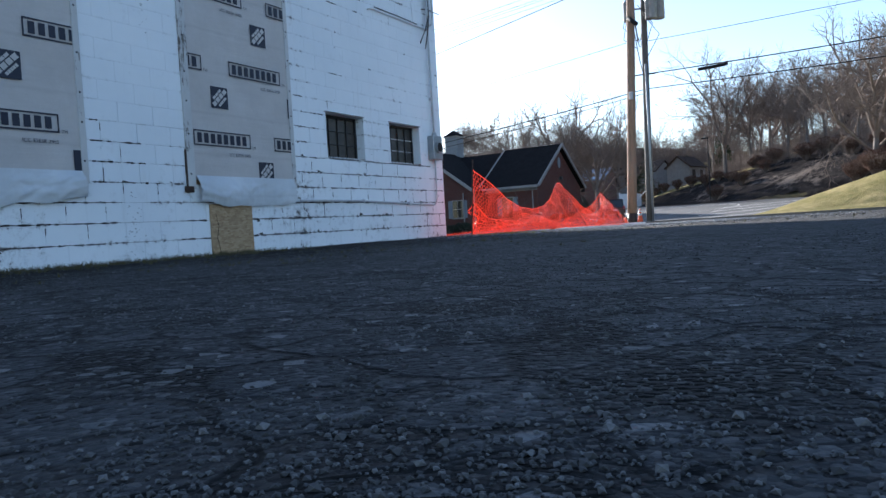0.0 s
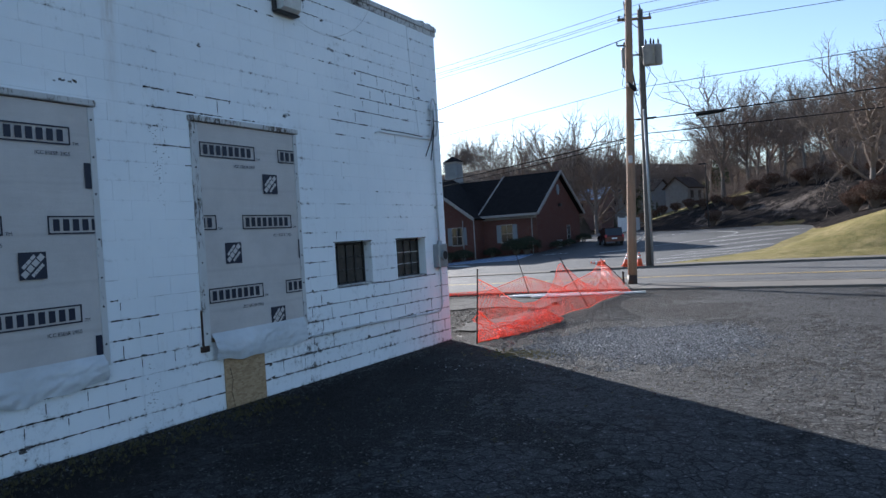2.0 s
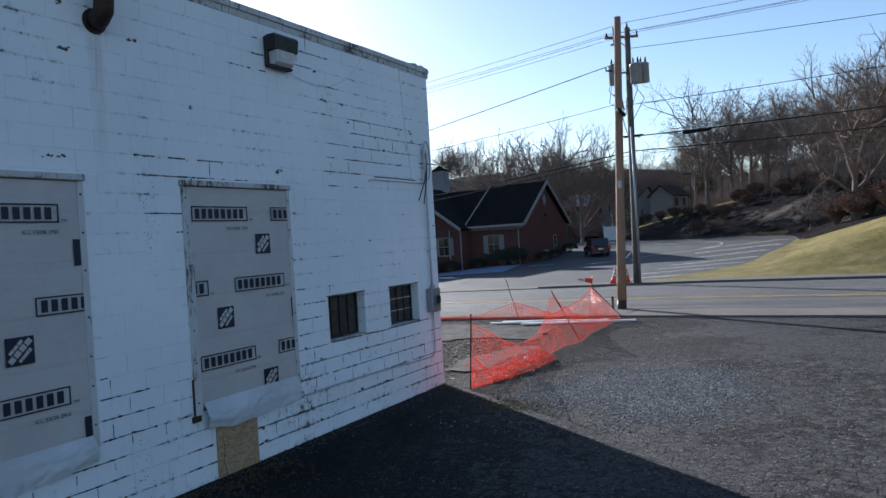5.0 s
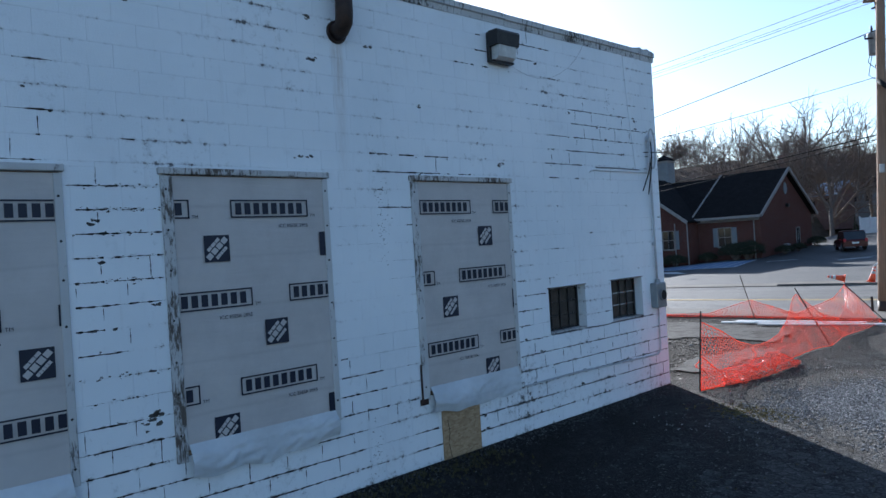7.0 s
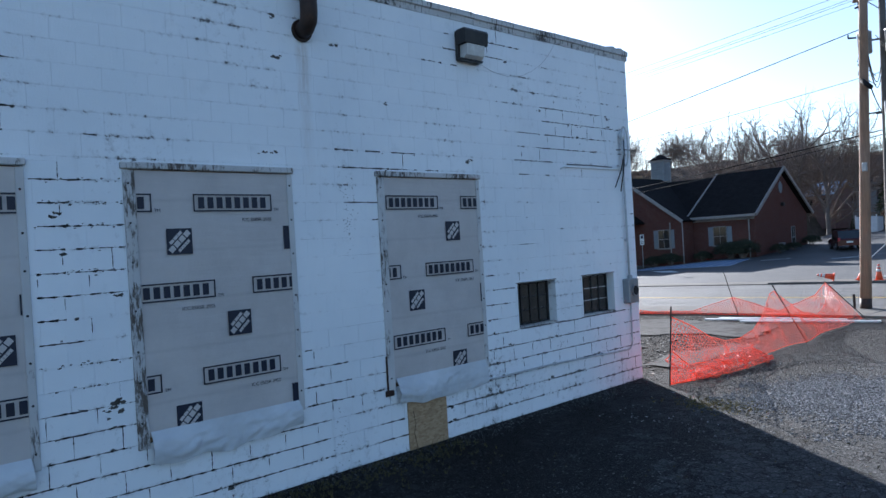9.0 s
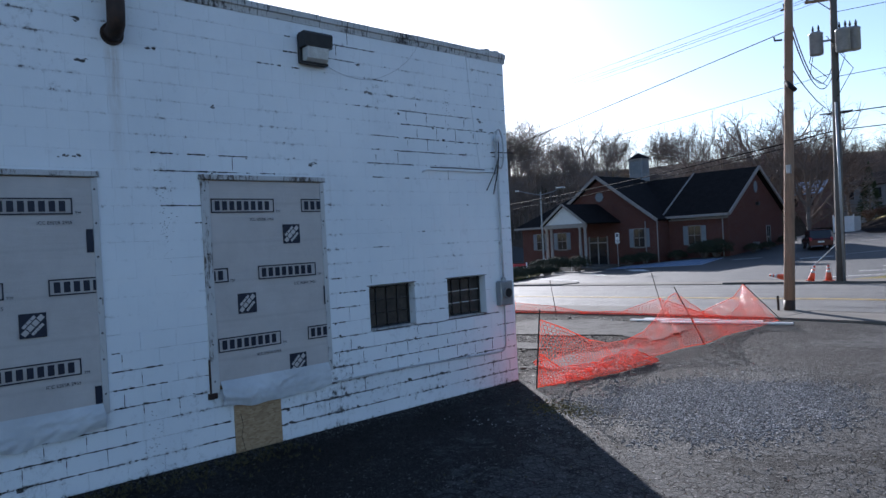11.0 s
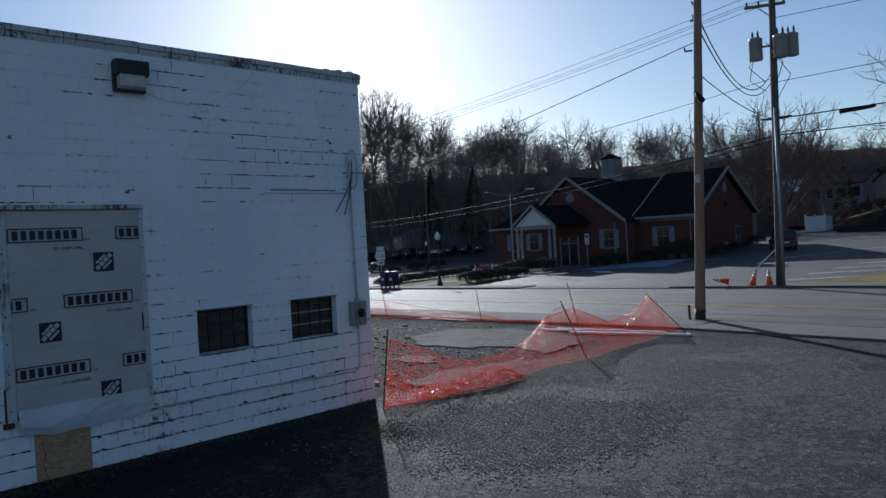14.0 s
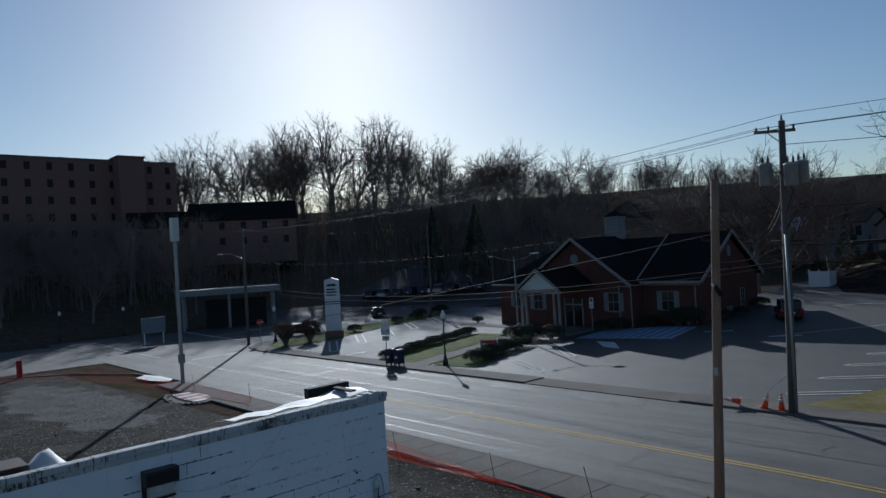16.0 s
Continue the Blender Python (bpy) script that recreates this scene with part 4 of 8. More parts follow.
for c in range(1, 27):
    z = c * COURSE
    y, h0, off0 = -0.03, 0.002, 0.0
    while y > WALL_S:
        ln = rng.uniform(0.010, 0.035)
        v = crackiness(y, z) + 0.34 * noise.noise(Vector((y * 7.5, z * 3.1, 2.2)))
        h1 = max(0.0008, 0.0042 + 0.009 * noise.noise(Vector((y * 31, z, 6.6))) + rng.uniform(-0.002, 0.003))
        off1 = 0.004 * noise.noise(Vector((y * 12, z, 3.3)))
        if v > 0.24 and not blocked(y - ln / 2, z):
            cr.prism([(0.0022, y, z - h0 + off0), (0.0022, y - ln, z - h1 + off1), (0.0022, y - ln, z + h1 + off1), (0.0022, y, z + h0 + off0)], (-0.012, 0, 0))
        if v > 0.12 and rng.random() < 0.035 + 0.10 * smooth01((v - 0.35) / 0.4) and not blocked(y, z):
            chip(y, z + rng.gauss(0, 0.012), rng.uniform(0.005, 0.014) * (2.4 if rng.random() < 0.16 else 1.0))
        h0, off0 = h1, off1
        y -= ln
    y = -(BLOCK / 2 if c % 2 else BLOCK)
    while y > WALL_S:
        v = crackiness(y, z + 0.1) + rng.uniform(-0.12, 0.12)
        if v > 0.34:
            za, zb = z + rng.uniform(0.0, 0.1), z + COURSE - rng.uniform(0.0, 0.1)
            w0, o0, zz = 0.001, 0.0, za
            while zz < zb:
                z2 = zz + rng.uniform(0.012, 0.03)
                w1, o1 = max(0.0008, rng.gauss(0.003, 0.0016)), 0.004 * noise.noise(Vector((y * 3, z2 * 14, 1.1)))
                if not blocked(y, zz):
                    cr.prism([(0.0022, y - w0 + o0, zz), (0.0022, y + w0 + o0, zz), (0.0022, y + w1 + o1, z2), (0.0022, y - w1 + o1, z2)], (-0.012, 0, 0))
                w0, o0, zz = w1, o1, z2
        y -= BLOCK
# a burst of flaked paint on the pier between two openings, and a few lone ones
for k in range(150):
    y, z = -8.78 + rng.gauss(0, 0.2), COURSE * rng.choice((16, 15, 15, 14, 13, 12, 8, 7, 6)) + rng.gauss(0, 0.011)
    if not blocked(y, z):
        chip(y, z, rng.uniform(0.003, 0.012))
for yc, zc, n in ((-5.92, 3.05, 46), (-5.95, 2.75, 26), (-0.9, 1.1, 30), (-2.2, 0.95, 30), (-6.2, 0.35, 40), (-1.4, 4.6, 24), (-3.1, 0.3, 30)):
    for k in range(n):
        y, z = yc + rng.gauss(0, 0.05), zc + rng.gauss(0, 0.16)
        if not blocked(y, z) and z > 0.05:
            chip(y, z, rng.uniform(0.002, 0.008))
for y, z, size in ((-3.97, 3.60, 0.032), (-3.88, 3.615, 0.022), (-6.95, 3.58, 0.026), (-6.82, 3.585, 0.024), (-8.62, 1.18, 0.055), (-8.55, 1.24, 0.04), (-8.98, 2.95, 0.03), (-8.95, 2.6, 0.03), (-8.5, 2.2, 0.028), (-0.62, 4.45, 0.03), (-0.62, 4.3, 0.028), (-6.0, 4.85, 0.03), (-6.75, 4.62, 0.032), (-6.8, 5.05, 0.035), (-5.3, 4.25, 0.02), (-2.4, 4.42, 0.022)):
    for k in range(5):
        chip(y + rng.gauss(0, size * 0.9), z + rng.gauss(0, size * 0.4), size * rng.uniform(0.35, 0.8))
ch_ob = part("paint_chip", chips, M_CHIP, wall_east, "bare grey flakes where the paint is gone")
ch_ob["kind"] = "stuff"
cr_ob = part("open_joint", cr, M_NEARBLACK, wall_east, "dark split joints in the paint")
cr_ob["kind"] = "stuff"

# lining of the reveals
for i, (y0, y1, z0, z1) in enumerate(OPENINGS[4:]):
    win = thing("window_%d" % (i + 1), "small steel-framed window with dirty dark panes set deep in the block wall", "window", "block wall windows", kind="structure")
    fr = Build()
    x = -0.155
    for a, b, c, d in ((y0, y1, z0, z0 + 0.035), (y0, y1, z1 - 0.035, z1), (y0, y0 + 0.03, z0 + 0.035, z1 - 0.035), (y1 - 0.03, y1, z0 + 0.035, z1 - 0.035)):
        fr.box((x - 0.03, a, c), (x + 0.012, b, d), 0.004)
    part("window_frame", fr, M_DARKMETAL, win, "rusty dark steel frame")
    for k in (1, 2, 3):
        yy = lerp(y0 + 0.03, y1 - 0.03, k / 4)
        part("glazing_bar", Build().box((x - 0.008, yy - 0.008, z0 + 0.035), (x + 0.010, yy + 0.008, z1 - 0.035), 0.003), M_DARKMETAL, win)
    for k in (1, 2):
        zz = lerp(z0 + 0.035, z1 - 0.035, k / 3)
        part("glazing_bar", Build().box((x - 0.008, y0 + 0.03, zz - 0.007), (x + 0.006, y1 - 0.03, zz + 0.007), 0.003), M_TRIM if i else M_DARKMETAL, win)
    for k in range(4):
        for j in range(3):
            a, b = lerp(y0 + 0.03, y1 - 0.03, k / 4), lerp(y0 + 0.03, y1 - 0.03, (k + 1) / 4)
            c, d = lerp(z0 + 0.035, z1 - 0.035, j / 3), lerp(z0 + 0.035, z1 - 0.035, (j + 1) / 3)
            part("pane", Build().box((x - 0.018, a + 0.009, c + 0.008), (x - 0.012 + rng.uniform(-.002, .002), b - 0.009, d - 0.008)), M_DIRTYGLASS, win)
    part("window_sill", Build().box((-0.15, y0 + 0.002, z0), (-0.004, y1 - 0.002, z0 + 0.022), 0.005), M_TRIM, win, "dirty chipped sill")
    for a, b, c, d in ((y0, y0 + 0.004, z0 + 0.022, z1 - 0.004), (y1 - 0.004, y1, z0 + 0.022, z1 - 0.004), (y0 + 0.004, y1 - 0.004, z1 - 0.004, z1)):
        part("reveal", Build().box((-0.15, a, c), (-0.003, b, d)), M_BLOCK, win, "white-painted window reveal")
    part("lintel", Build().box((-0.19, y0 - 0.03, z1 + 0.0), (0.006, y1 + 0.02, z1 + 0.012), 0.003), M_RUSTPIPE, win, "thin rusty steel lintel")

# boarded openings with printed house wrap


def clipped(bd, x, y0, y1, z0, z1, lim, x1=None):
    a, b, c, d = lim
    y0, y1, z0, z1 = max(y0, a), min(y1, b), max(z0, c), min(z1, d)
    if y1 - y0 > 0.004 and z1 - z0 > 0.004:
        bd.box((x, y0, z0), (x + 0.0016, y1, z1))


def text_mesh(body, size, mat):
    cu = bpy.data.curves.new("lettering", "FONT")
    cu.body, cu.size, cu.align_x = body, size, "LEFT"
    ob = bpy.data.objects.new("lettering", cu)
    scene.collection.objects.link(ob)
    bpy.context.view_layer.update()
    me = bpy.data.meshes.new_from_object(ob.evaluated_get(bpy.context.evaluated_depsgraph_get()))
    bpy.data.objects.remove(ob)
    me.materials.clear()
    me.materials.append(mat)
    return me


CODE_MESH = text_mesh("ICC ESESR 2955", 0.05, M_INK)
TM_MESH = text_mesh("TM", 0.045, M_INK)
FACE_YZ = Matrix(((0, 0, 1, 0), (1, 0, 0, 0), (0, 1, 0, 0), (0, 0, 0, 1)))  # text in the wall's plane, facing +x


def put_text(me, parent, x, y, z, label):
    ob = new("printed_code", me)
    ob.parent = parent
    ob.matrix_basis = Matrix.Translation((x, y, z)) @ FACE_YZ
    ob["label"] = label
    return ob


def boarded(y0, y1, z0, z1, start, square, flap_l, flap_r, seed):
    th = thing("boarded_opening", "tall opening covered with grey printed house wrap behind weathered boards", "boarded window", "boarded openings in the wall", kind="structure")
    rg = random.Random(seed)
    jamb = 0.085
    # boards
    part("frame_board", Build().box((-0.04, y0 - 0.05, z0 - 0.05), (0.022, y0 + jamb - 0.03, z1 - 0.06), 0.005), M_TRIM, th, "weathered board with peeling paint")
    part("frame_board", Build().box((-0.04, y1 - jamb + 0.04, z0 - 0.02), (0.02, y1 + 0.02, z1 - 0.06), 0.005), M_TRIMPALE, th, "board still mostly white with old paint")
    part("head_board", Build().box((-0.04, y0 - 0.07, z1 - 0.05), (0.045, y1 + 0.035, z1 + 0.012), 0.008), M_TRIM, th, "weathered projecting head board")
    a, b, top = y0 + jamb - 0.035, y1 - jamb + 0.045, z1 - 0.06
    # sheet, slightly slack
    bd = Build()
    ny, nz = 26, 44
    bottom = z0 + 0.05
    pts = []
    for side in (0, 1):
        for j in range(nz + 1):
            for i in range(ny + 1):
                y, z = lerp(a, b, i / ny), lerp(bottom, top, j / nz)
                edge = min(i, ny - i, 5) / 5 * min(nz - j, 4) / 4
                n = noise.noise(Vector((y * 1.3, z * 2.2, seed))) * 0.010 + noise.noise(Vector((y * 4, z * 9, seed + 5))) * 0.003
                pts.append((0.006 + edge * max(-0.006, n) - side * 0.004, y, z))
    m = (ny + 1) * (nz + 1)
    faces = []
    for j in range(nz):
        for i in range(ny):
            q = (j * (ny + 1) + i, j * (ny + 1) + i + 1, (j + 1) * (ny + 1) + i + 1, (j + 1) * (ny + 1) + i)
            faces += [q, tuple(k + m for k in q[::-1])]
    part("sheet", bd.add(pts, faces), M_WRAP, th, "grey-white woven house wrap", True)
    part("backing_board", Build().box((-0.06, y0 + 0.002, z0 + 0.002), (-0.02, y1 - 0.002, z1 - 0.002)), M_OSB, th)
    # loose lower flap
    bd = Build()
    nf, mf = 60, 20
    pts = []
    for side in (0, 1):
        for j in range(mf + 1):
            for i in range(nf + 1):
                s, t = i / nf, j / mf
                y = lerp(a + 0.015, b - 0.01, s)
                low = lerp(flap_l, flap_r, s) - 0.04 * math.sin(math.pi * s) + 0.03 * noise.noise(Vector((s * 5, seed, 0))) + 0.012 * math.sin(s * 19 + seed)
                z = lerp(bottom + 0.05, low, t)
                fold = noise.noise(Vector((s * 9 + t * 2.2, t * 2.6 - s * 2, seed)))
                x = 0.020 + 0.075 * math.sin(math.pi * min(1, t * 0.8)) * (0.6 + 0.4 * math.sin(s * 5 + seed)) + (0.030 * abs(fold) + 0.010 * noise.noise(Vector((s * 30, t * 5, seed)))) * min(1, t * 3)
                pts.append((x - side * 0.004, y + 0.02 * t * math.sin(s * 7), z))
    m = (nf + 1) * (mf + 1)
    faces = []
    for j in range(mf):
        for i in range(nf):
            q = (j * (nf + 1) + i, (j + 1) * (nf + 1) + i, (j + 1) * (nf + 1) + i + 1, j * (nf + 1) + i + 1)
            faces += [q, tuple(k + m for k in q[::-1])]
    part("flap", bd.add(pts, faces), M_FLAP, th, "loose lower edge of the house wrap", True)
    # printing: framed name panels as plain bars, dark squares with slanting bars
    lim = (a + 0.01, b - 0.01, bottom - 0.01, top)
    X = 0.017
    for row in range(3):
        zc = 3.045 - 0.85 * row
        for k in range(-2, 3):
            s = start + (0.575 if row % 2 else 0.0) + 1.245 * k
            if s > b or s + 0.85 < a:
                continue
            w, h, t = 0.845, 0.174, 0.014
            bd = Build()
            for r4 in ((s, s + w, zc + h / 2 - t, zc + h / 2), (s, s + w, zc - h / 2, zc - h / 2 + t), (s, s + t, zc - h / 2, zc + h / 2), (s + w - t, s + w, zc - h / 2, zc + h / 2)):
                clipped(bd, X, *r4, lim)
            for q in range(8):
                ya = s + 0.05 + q * 0.095
                clipped(bd, X, ya, ya + 0.062, zc - 0.056, zc + 0.056, lim)
            if bd.f:
                part("printed_panel", bd, M_INK, th, "navy framed panel of plain bars printed on the wrap")
            if s + w + 0.09 < b and s + w > a:
                put_text(TM_MESH, th, X, s + w + 0.02, zc - h / 2, "small printed mark")
            if s + 0.84 < b and s + 0.5 > a:
                put_text(CODE_MESH, th, X, s + 0.5, zc - 0.19, "small printed code")
        zs = 2.673 - 0.845 * row
        for k in range(-2, 3):
            s = square + (0.57 if row % 2 else 0.0) + 1.245 * k
            if s > b or s + 0.25 < a:
                continue
            bd = Build()
            clipped(bd, X, s, s + 0.25, zs - 0.125, zs + 0.125, lim)
            if bd.f:
                sq = part("printed_square", bd, M_INK, th, "dark printed square with slanting pale bars")
                if s > a and s + 0.25 < b and zs - 0.125 > lim[2]:
                    sl = Build()
                    for off, n, hgt in ((0.052, 3, 0.030), (0.0, 4, 0.052), (-0.060, 5, 0.030)):
                        u = Vector((0, 0.707, 0.707))
                        w = Vector((0, -0.707, 0.707))
                        cen = Vector((X + 0.003, s + 0.125, zs))
                        half = 0.150 - abs(off) * 1.05
                        for i in range(n):
                            p = cen + u * lerp(-half + 0.012, half - 0.012, (i + 0.5) / n) + w * off
                            du, dw = u * (half / n * 0.78), w * (hgt * 0.5)
                            sl.add([p - du - dw, p + du - dw, p + du + dw, p - du + dw], [(0, 1, 2, 3)])
                    part("slanting_bars", sl, M_WRAP, sq)
    # nail heads down the boards
    for k in range(7):
        z = lerp(z0 + 0.15, z1 - 0.2, k / 6) + rg.uniform(-0.05, 0.05)
        for yy, xx in ((y0 - 0.005, 0.022), (y1 - 0.015, 0.02)):
            part("nail_head", Build().lathe([(0.012, 0), (0.011, 0.003)], (0, 0, 0), 6), M_DARKMETAL, th).matrix_basis = Matrix.Translation((xx, yy, z)) @ pose(0, 0, 0, 0, 90, 0)
    return th


boarded(-5.46, -3.80, 0.813, 3.41, -5.395, -4.44, 0.60, 0.60, 1)
boarded(-8.36, -6.68, 0.813, 3.41, -7.765, -8.045, 0.61, 0.65, 2)
boarded(-11.05, -9.22, 0.813, 3.41, -9.86, -10.15, 0.60, 0.66, 3)
boarded(-14.1, -12.2, 0.813, 3.41, -13.4, -13.0, 0.6, 0.68, 4)

# OSB patch low on the wall
th = thing("osb_patch", "raw yellow strand board screwed over the foot of the wall", "wood panel")
part("board", Build().box((0.003, -5.24, 0.0), (0.018, -4.60, 0.59), 0.003), M_OSB, th)
part("upper_strip", Build().box((0.0185, -5.235, 0.475), (0.021, -4.605, 0.59), 0.002), M_OSB, th)
part("crack", Build().tube([(0.02, -5.16, 0.47), (0.021, -5.13, 0.33), (0.021, -5.16, 0.2), (0.021, -5.12, 0.02)], 0.003, 4), M_NEARBLACK, th)

# coping tiles along the wall head
cop = thing("coping", "weathered coping tiles along the top of the block wall", "coping", kind="structure")
rng = random.Random(8)
y = 0.05
while y > WALL_S:
    w = rng.uniform(0.75, 0.95) if y < -0.2 else 0.42
    dz = rng.uniform(-0.006, 0.006)
    bd = Build()
    prof = [(-0.30, 0.0), (-0.30, 0.115), (-0.12, 0.165), (0.02, 0.165), (0.035, 0.15), (0.035, 0.085), (0.012, 0.075), (0.008, 0.0)]
    bd.prism([(px, y - 0.006, WALL_TOP + pz + dz) for px, pz in prof], (rng.uniform(-0.004, 0.004), -(w - 0.012), rng.uniform(-0.006, 0.006)))
    part("coping_tile", bd, M_COPING, cop)
    y -= w
for k in range(5):
    yy = -0.05 - 0.11 * k
    part("broken_tile", Build().box((-0.15, yy - 0.06, WALL_TOP + 0.15), (0.035, yy + 0.05, WALL_TOP + 0.175 + 0.02 * (k % 2)), 0.012), M_COPING, cop, "broken chipped tile piece")

# other walls and a roof that falls away behind the parapet
solid("wall_north", Build().prism([(-0.205, -0.005, -0.35), (-0.205, -0.005, WALL_TOP), (-9.0, -0.005, 2.3), (-9.0, -0.005, -0.35)], (0, -0.2, 0)), M_BLOCK, "white-painted block end wall", "wall", kind="structure")
solid("wall_south", Build().prism([(-0.205, WALL_S + 0.2, -0.35), (-0.205, WALL_S + 0.2, WALL_TOP), (-9.0, WALL_S + 0.2, 2.3), (-9.0, WALL_S + 0.2, -0.35)], (0, -0.2, 0)), M_BLOCK, "white-painted block end wall", "wall", kind="structure")
solid("wall_west", Build().box((-9.2, WALL_S, -0.35), (-9.0, 0, 2.3)), M_BLOCK, "white-painted block rear wall", "wall", kind="structure")
solid("roof", Build().slab([(-0.205, 0.0, WALL_TOP - 0.1), (-9.3, 0.0, 2.45), (-9.3, WALL_S, 2.45), (-0.205, WALL_S, WALL_TOP - 0.1)], 0.1), M_MEMBRANE, "dirty white membrane roof falling away behind the parapet", "roof", kind="structure")

th = thing("roof_debris", "torn white roof membrane and dark boards heaped at the wall corner", "debris")
mem = Build()
n = 14
pts = []
for side in (0, 1):
    for i in range(n + 1):
        for j in range(6):
            s, t = i / n, j / 5
            yy = lerp(-2.6, -0.12, s)
            z = WALL_TOP + 0.16 + 0.10 * smooth01(s * 1.6 - 0.5) * math.sin(t * 2.6) + 0.02 * math.sin(s * 21 + t * 3) - 0.10 * t
            pts.append((lerp(-0.26, -0.95, t), yy, z - side * 0.012))
m = (n + 1) * 6
faces = []
for i in range(n):
    for j in range(5):
        q = (i * 6 + j, i * 6 + j + 1, (i + 1) * 6 + j + 1, (i + 1) * 6 + j)
        faces += [q[::-1], tuple(k + m for k in q)]
part("membrane", mem.add(pts, faces), M_MEMBRANE, th, "torn white membrane", True)
part("board", Build().box((-1.0, -0.95, WALL_TOP + 0.10), (-0.86, -0.1, WALL_TOP + 0.27), 0.01), M_NEARBLACK, th, "charred board")
part("board", Build().box((-0.75, -0.55, WALL_TOP + 0.22), (-0.2, -0.42, WALL_TOP + 0.25), 0.01), M_NEARBLACK, th, "charred board")
heap = Build()
pts = []
for i in range(13):
    for j in range(9):
        s, t = i / 12, j / 8
        yy, xx = lerp(-5.7, -4.4, s), lerp(-0.3, -1.2, t)
        z = WALL_TOP - 0.05 + 0.34 * math.exp(-((s - 0.55) / 0.16) ** 2) * math.sin(math.pi * t) + 0.14 * math.exp(-((s - 0.25) / 0.12) ** 2) * math.sin(math.pi * t) - 0.1 * t
        pts.append((xx, yy, z + 0.02 * noise.noise(Vector((xx * 5, yy * 5, 2)))))
tagged(new("membrane_heap", heap.add(pts, [(i * 9 + j, i * 9 + j + 1, (i + 1) * 9 + j + 1, (i + 1) * 9 + j) for i in range(12) for j in range(8)]).mesh("membrane_heap", M_MEMBRANE, True)), "crumpled white roofing membrane heaped behind the parapet", "debris")
solid("roof_box", Build().box((-0.9, -6.1, WALL_TOP - 0.05), (-0.35, -5.25, WALL_TOP + 0.17), 0.015), M_RUSTPIPE, "dark rusty box on the roof", "roof box")
solid("gutter_end", Build().tube([(-0.30, 0.0, WALL_TOP - 0.10), (-0.30, 0.11, WALL_TOP - 0.10), (-0.30, 0.13, WALL_TOP - 0.17)], 0.075, 10), M_RUSTPIPE, "dark gutter end sticking out past the wall corner", "gutter", smooth=True)

# wall lamp
th = thing("wall_lamp", "dark box-shaped floodlight with a cloudy lens high on the wall", "wall light")
part("back_box", Build().box((0.0, -4.07, 4.94), (0.05, -3.64, 5.335), 0.012), M_DARKMETAL, th)
part("hood", Build().prism([(0.05, -4.07, 5.34), (0.05, -4.07, 5.14), (0.20, -4.07, 5.15), (0.22, -4.07, 5.31), (0.20, -4.07, 5.34)], (0, 0.43, 0)), M_DARKMETAL, th)
part("lens", Build().prism([(0.05, -4.02, 5.14), (0.05, -4.02, 4.97), (0.10, -4.02, 4.955), (0.17, -4.02, 5.0), (0.19, -4.02, 5.145)], (0, 0.33, 0)), M_LENS, th, "cloudy ribbed lens")
part("lower_rim", Build().box((0.05, -4.07, 4.935), (0.12, -3.66, 4.962), 0.006), M_DARKMETAL, th)
part("wire", Build().tube([(0.012, lerp(-3.64, -1.92, t), interp(t, ((0, 4.97), (0.1, 4.905), (0.2, 4.868), (0.32, 4.85), (0.42, 4.858), (0.52, 4.90), (0.64, 4.985), (0.76, 5.10), (0.87, 5.25), (0.95, 5.40), (1, 5.54)))) for t in [i / 22 for i in range(23)]], 0.0028, 4), M_PAINTEDPIPE, th, "thin slack grey wire")
part("feed_cable", Build().tube([(0.01, -0.90, 5.52), (0.012, -0.86, 4.9), (0.012, -0.79, 4.3), (0.012, -0.70, 3.62)], 0.006, 5), M_BLOCK, th, "white painted-over cable down the wall")

# black vent pipe with an elbow, and its rust streak
th = thing("vent_pipe", "black stove-pipe elbow coming out high on the wall", "pipe")
part("pipe", Build().tube([(0.02, -6.42, 4.95), (0.10, -6.42, 4.96), (0.165, -6.42, 5.02), (0.18, -6.42, 5.12), (0.18, -6.42, 5.95)], 0.095, 14), M_RUSTPIPE, th, "", True)
part("flange", Build().tube([(0.0, -6.42, 4.95), (0.022, -6.42, 4.95)], 0.125, 16), M_RUSTPIPE, th)
part("cap", Build().lathe([(0.0, 0.0), (0.15, 0.0), (0.15, 0.02), (0.0, 0.12)], (0.18, -6.42, 5.98), 14), M_RUSTPIPE, th)
# electric meter, conduit and drip loop at the corner
th = thing("meter_box", "grey electric meter socket with a near-black round disc", "electric meter")
part("box", Build().box((0.0, -0.465, 1.34), (0.13, -0.175, 1.75), 0.012), M_GREYMETAL, th)
part("meter_ring", Build().tube([(0.13, -0.32, 1.55), (0.165, -0.32, 1.55)], 0.095, 20), M_GREYMETAL, th)
# near-black disc on the ring's face; no opening is cut
part("meter_opening", Build().tube([(0.1655, -0.32, 1.55), (0.168, -0.32, 1.55)], 0.078, 20), M_NEARBLACK, th, "near-black round disc")
part("hub", Build().lathe([(0.045, 0), (0.04, 0.05), (0.03, 0.06)], (0.06, -0.32, 1.75), 12), M_GREYMETAL, th)
th = thing("service_conduit", "painted grey conduit running up and along the wall", "conduit")
part("riser", Build().tube([(0.05, -0.31, 1.8), (0.05, -0.32, 2.6), (0.05, -0.32, 3.3), (0.05, -0.31, 4.18)], 0.018, 8), M_PAINTEDPIPE, th, "", True)
low = [(0.04, -0.31, 1.34), (0.04, -0.31, 1.0), (0.04, -0.32, 0.75)] + arc((0.04, -0.46, 0.70), 0.14, 0, -80, 6) + [(0.04, -0.85, 0.575), (0.04, -1.6, 0.60), (0.04, -2.6, 0.63), (0.04, -3.76, 0.63)]
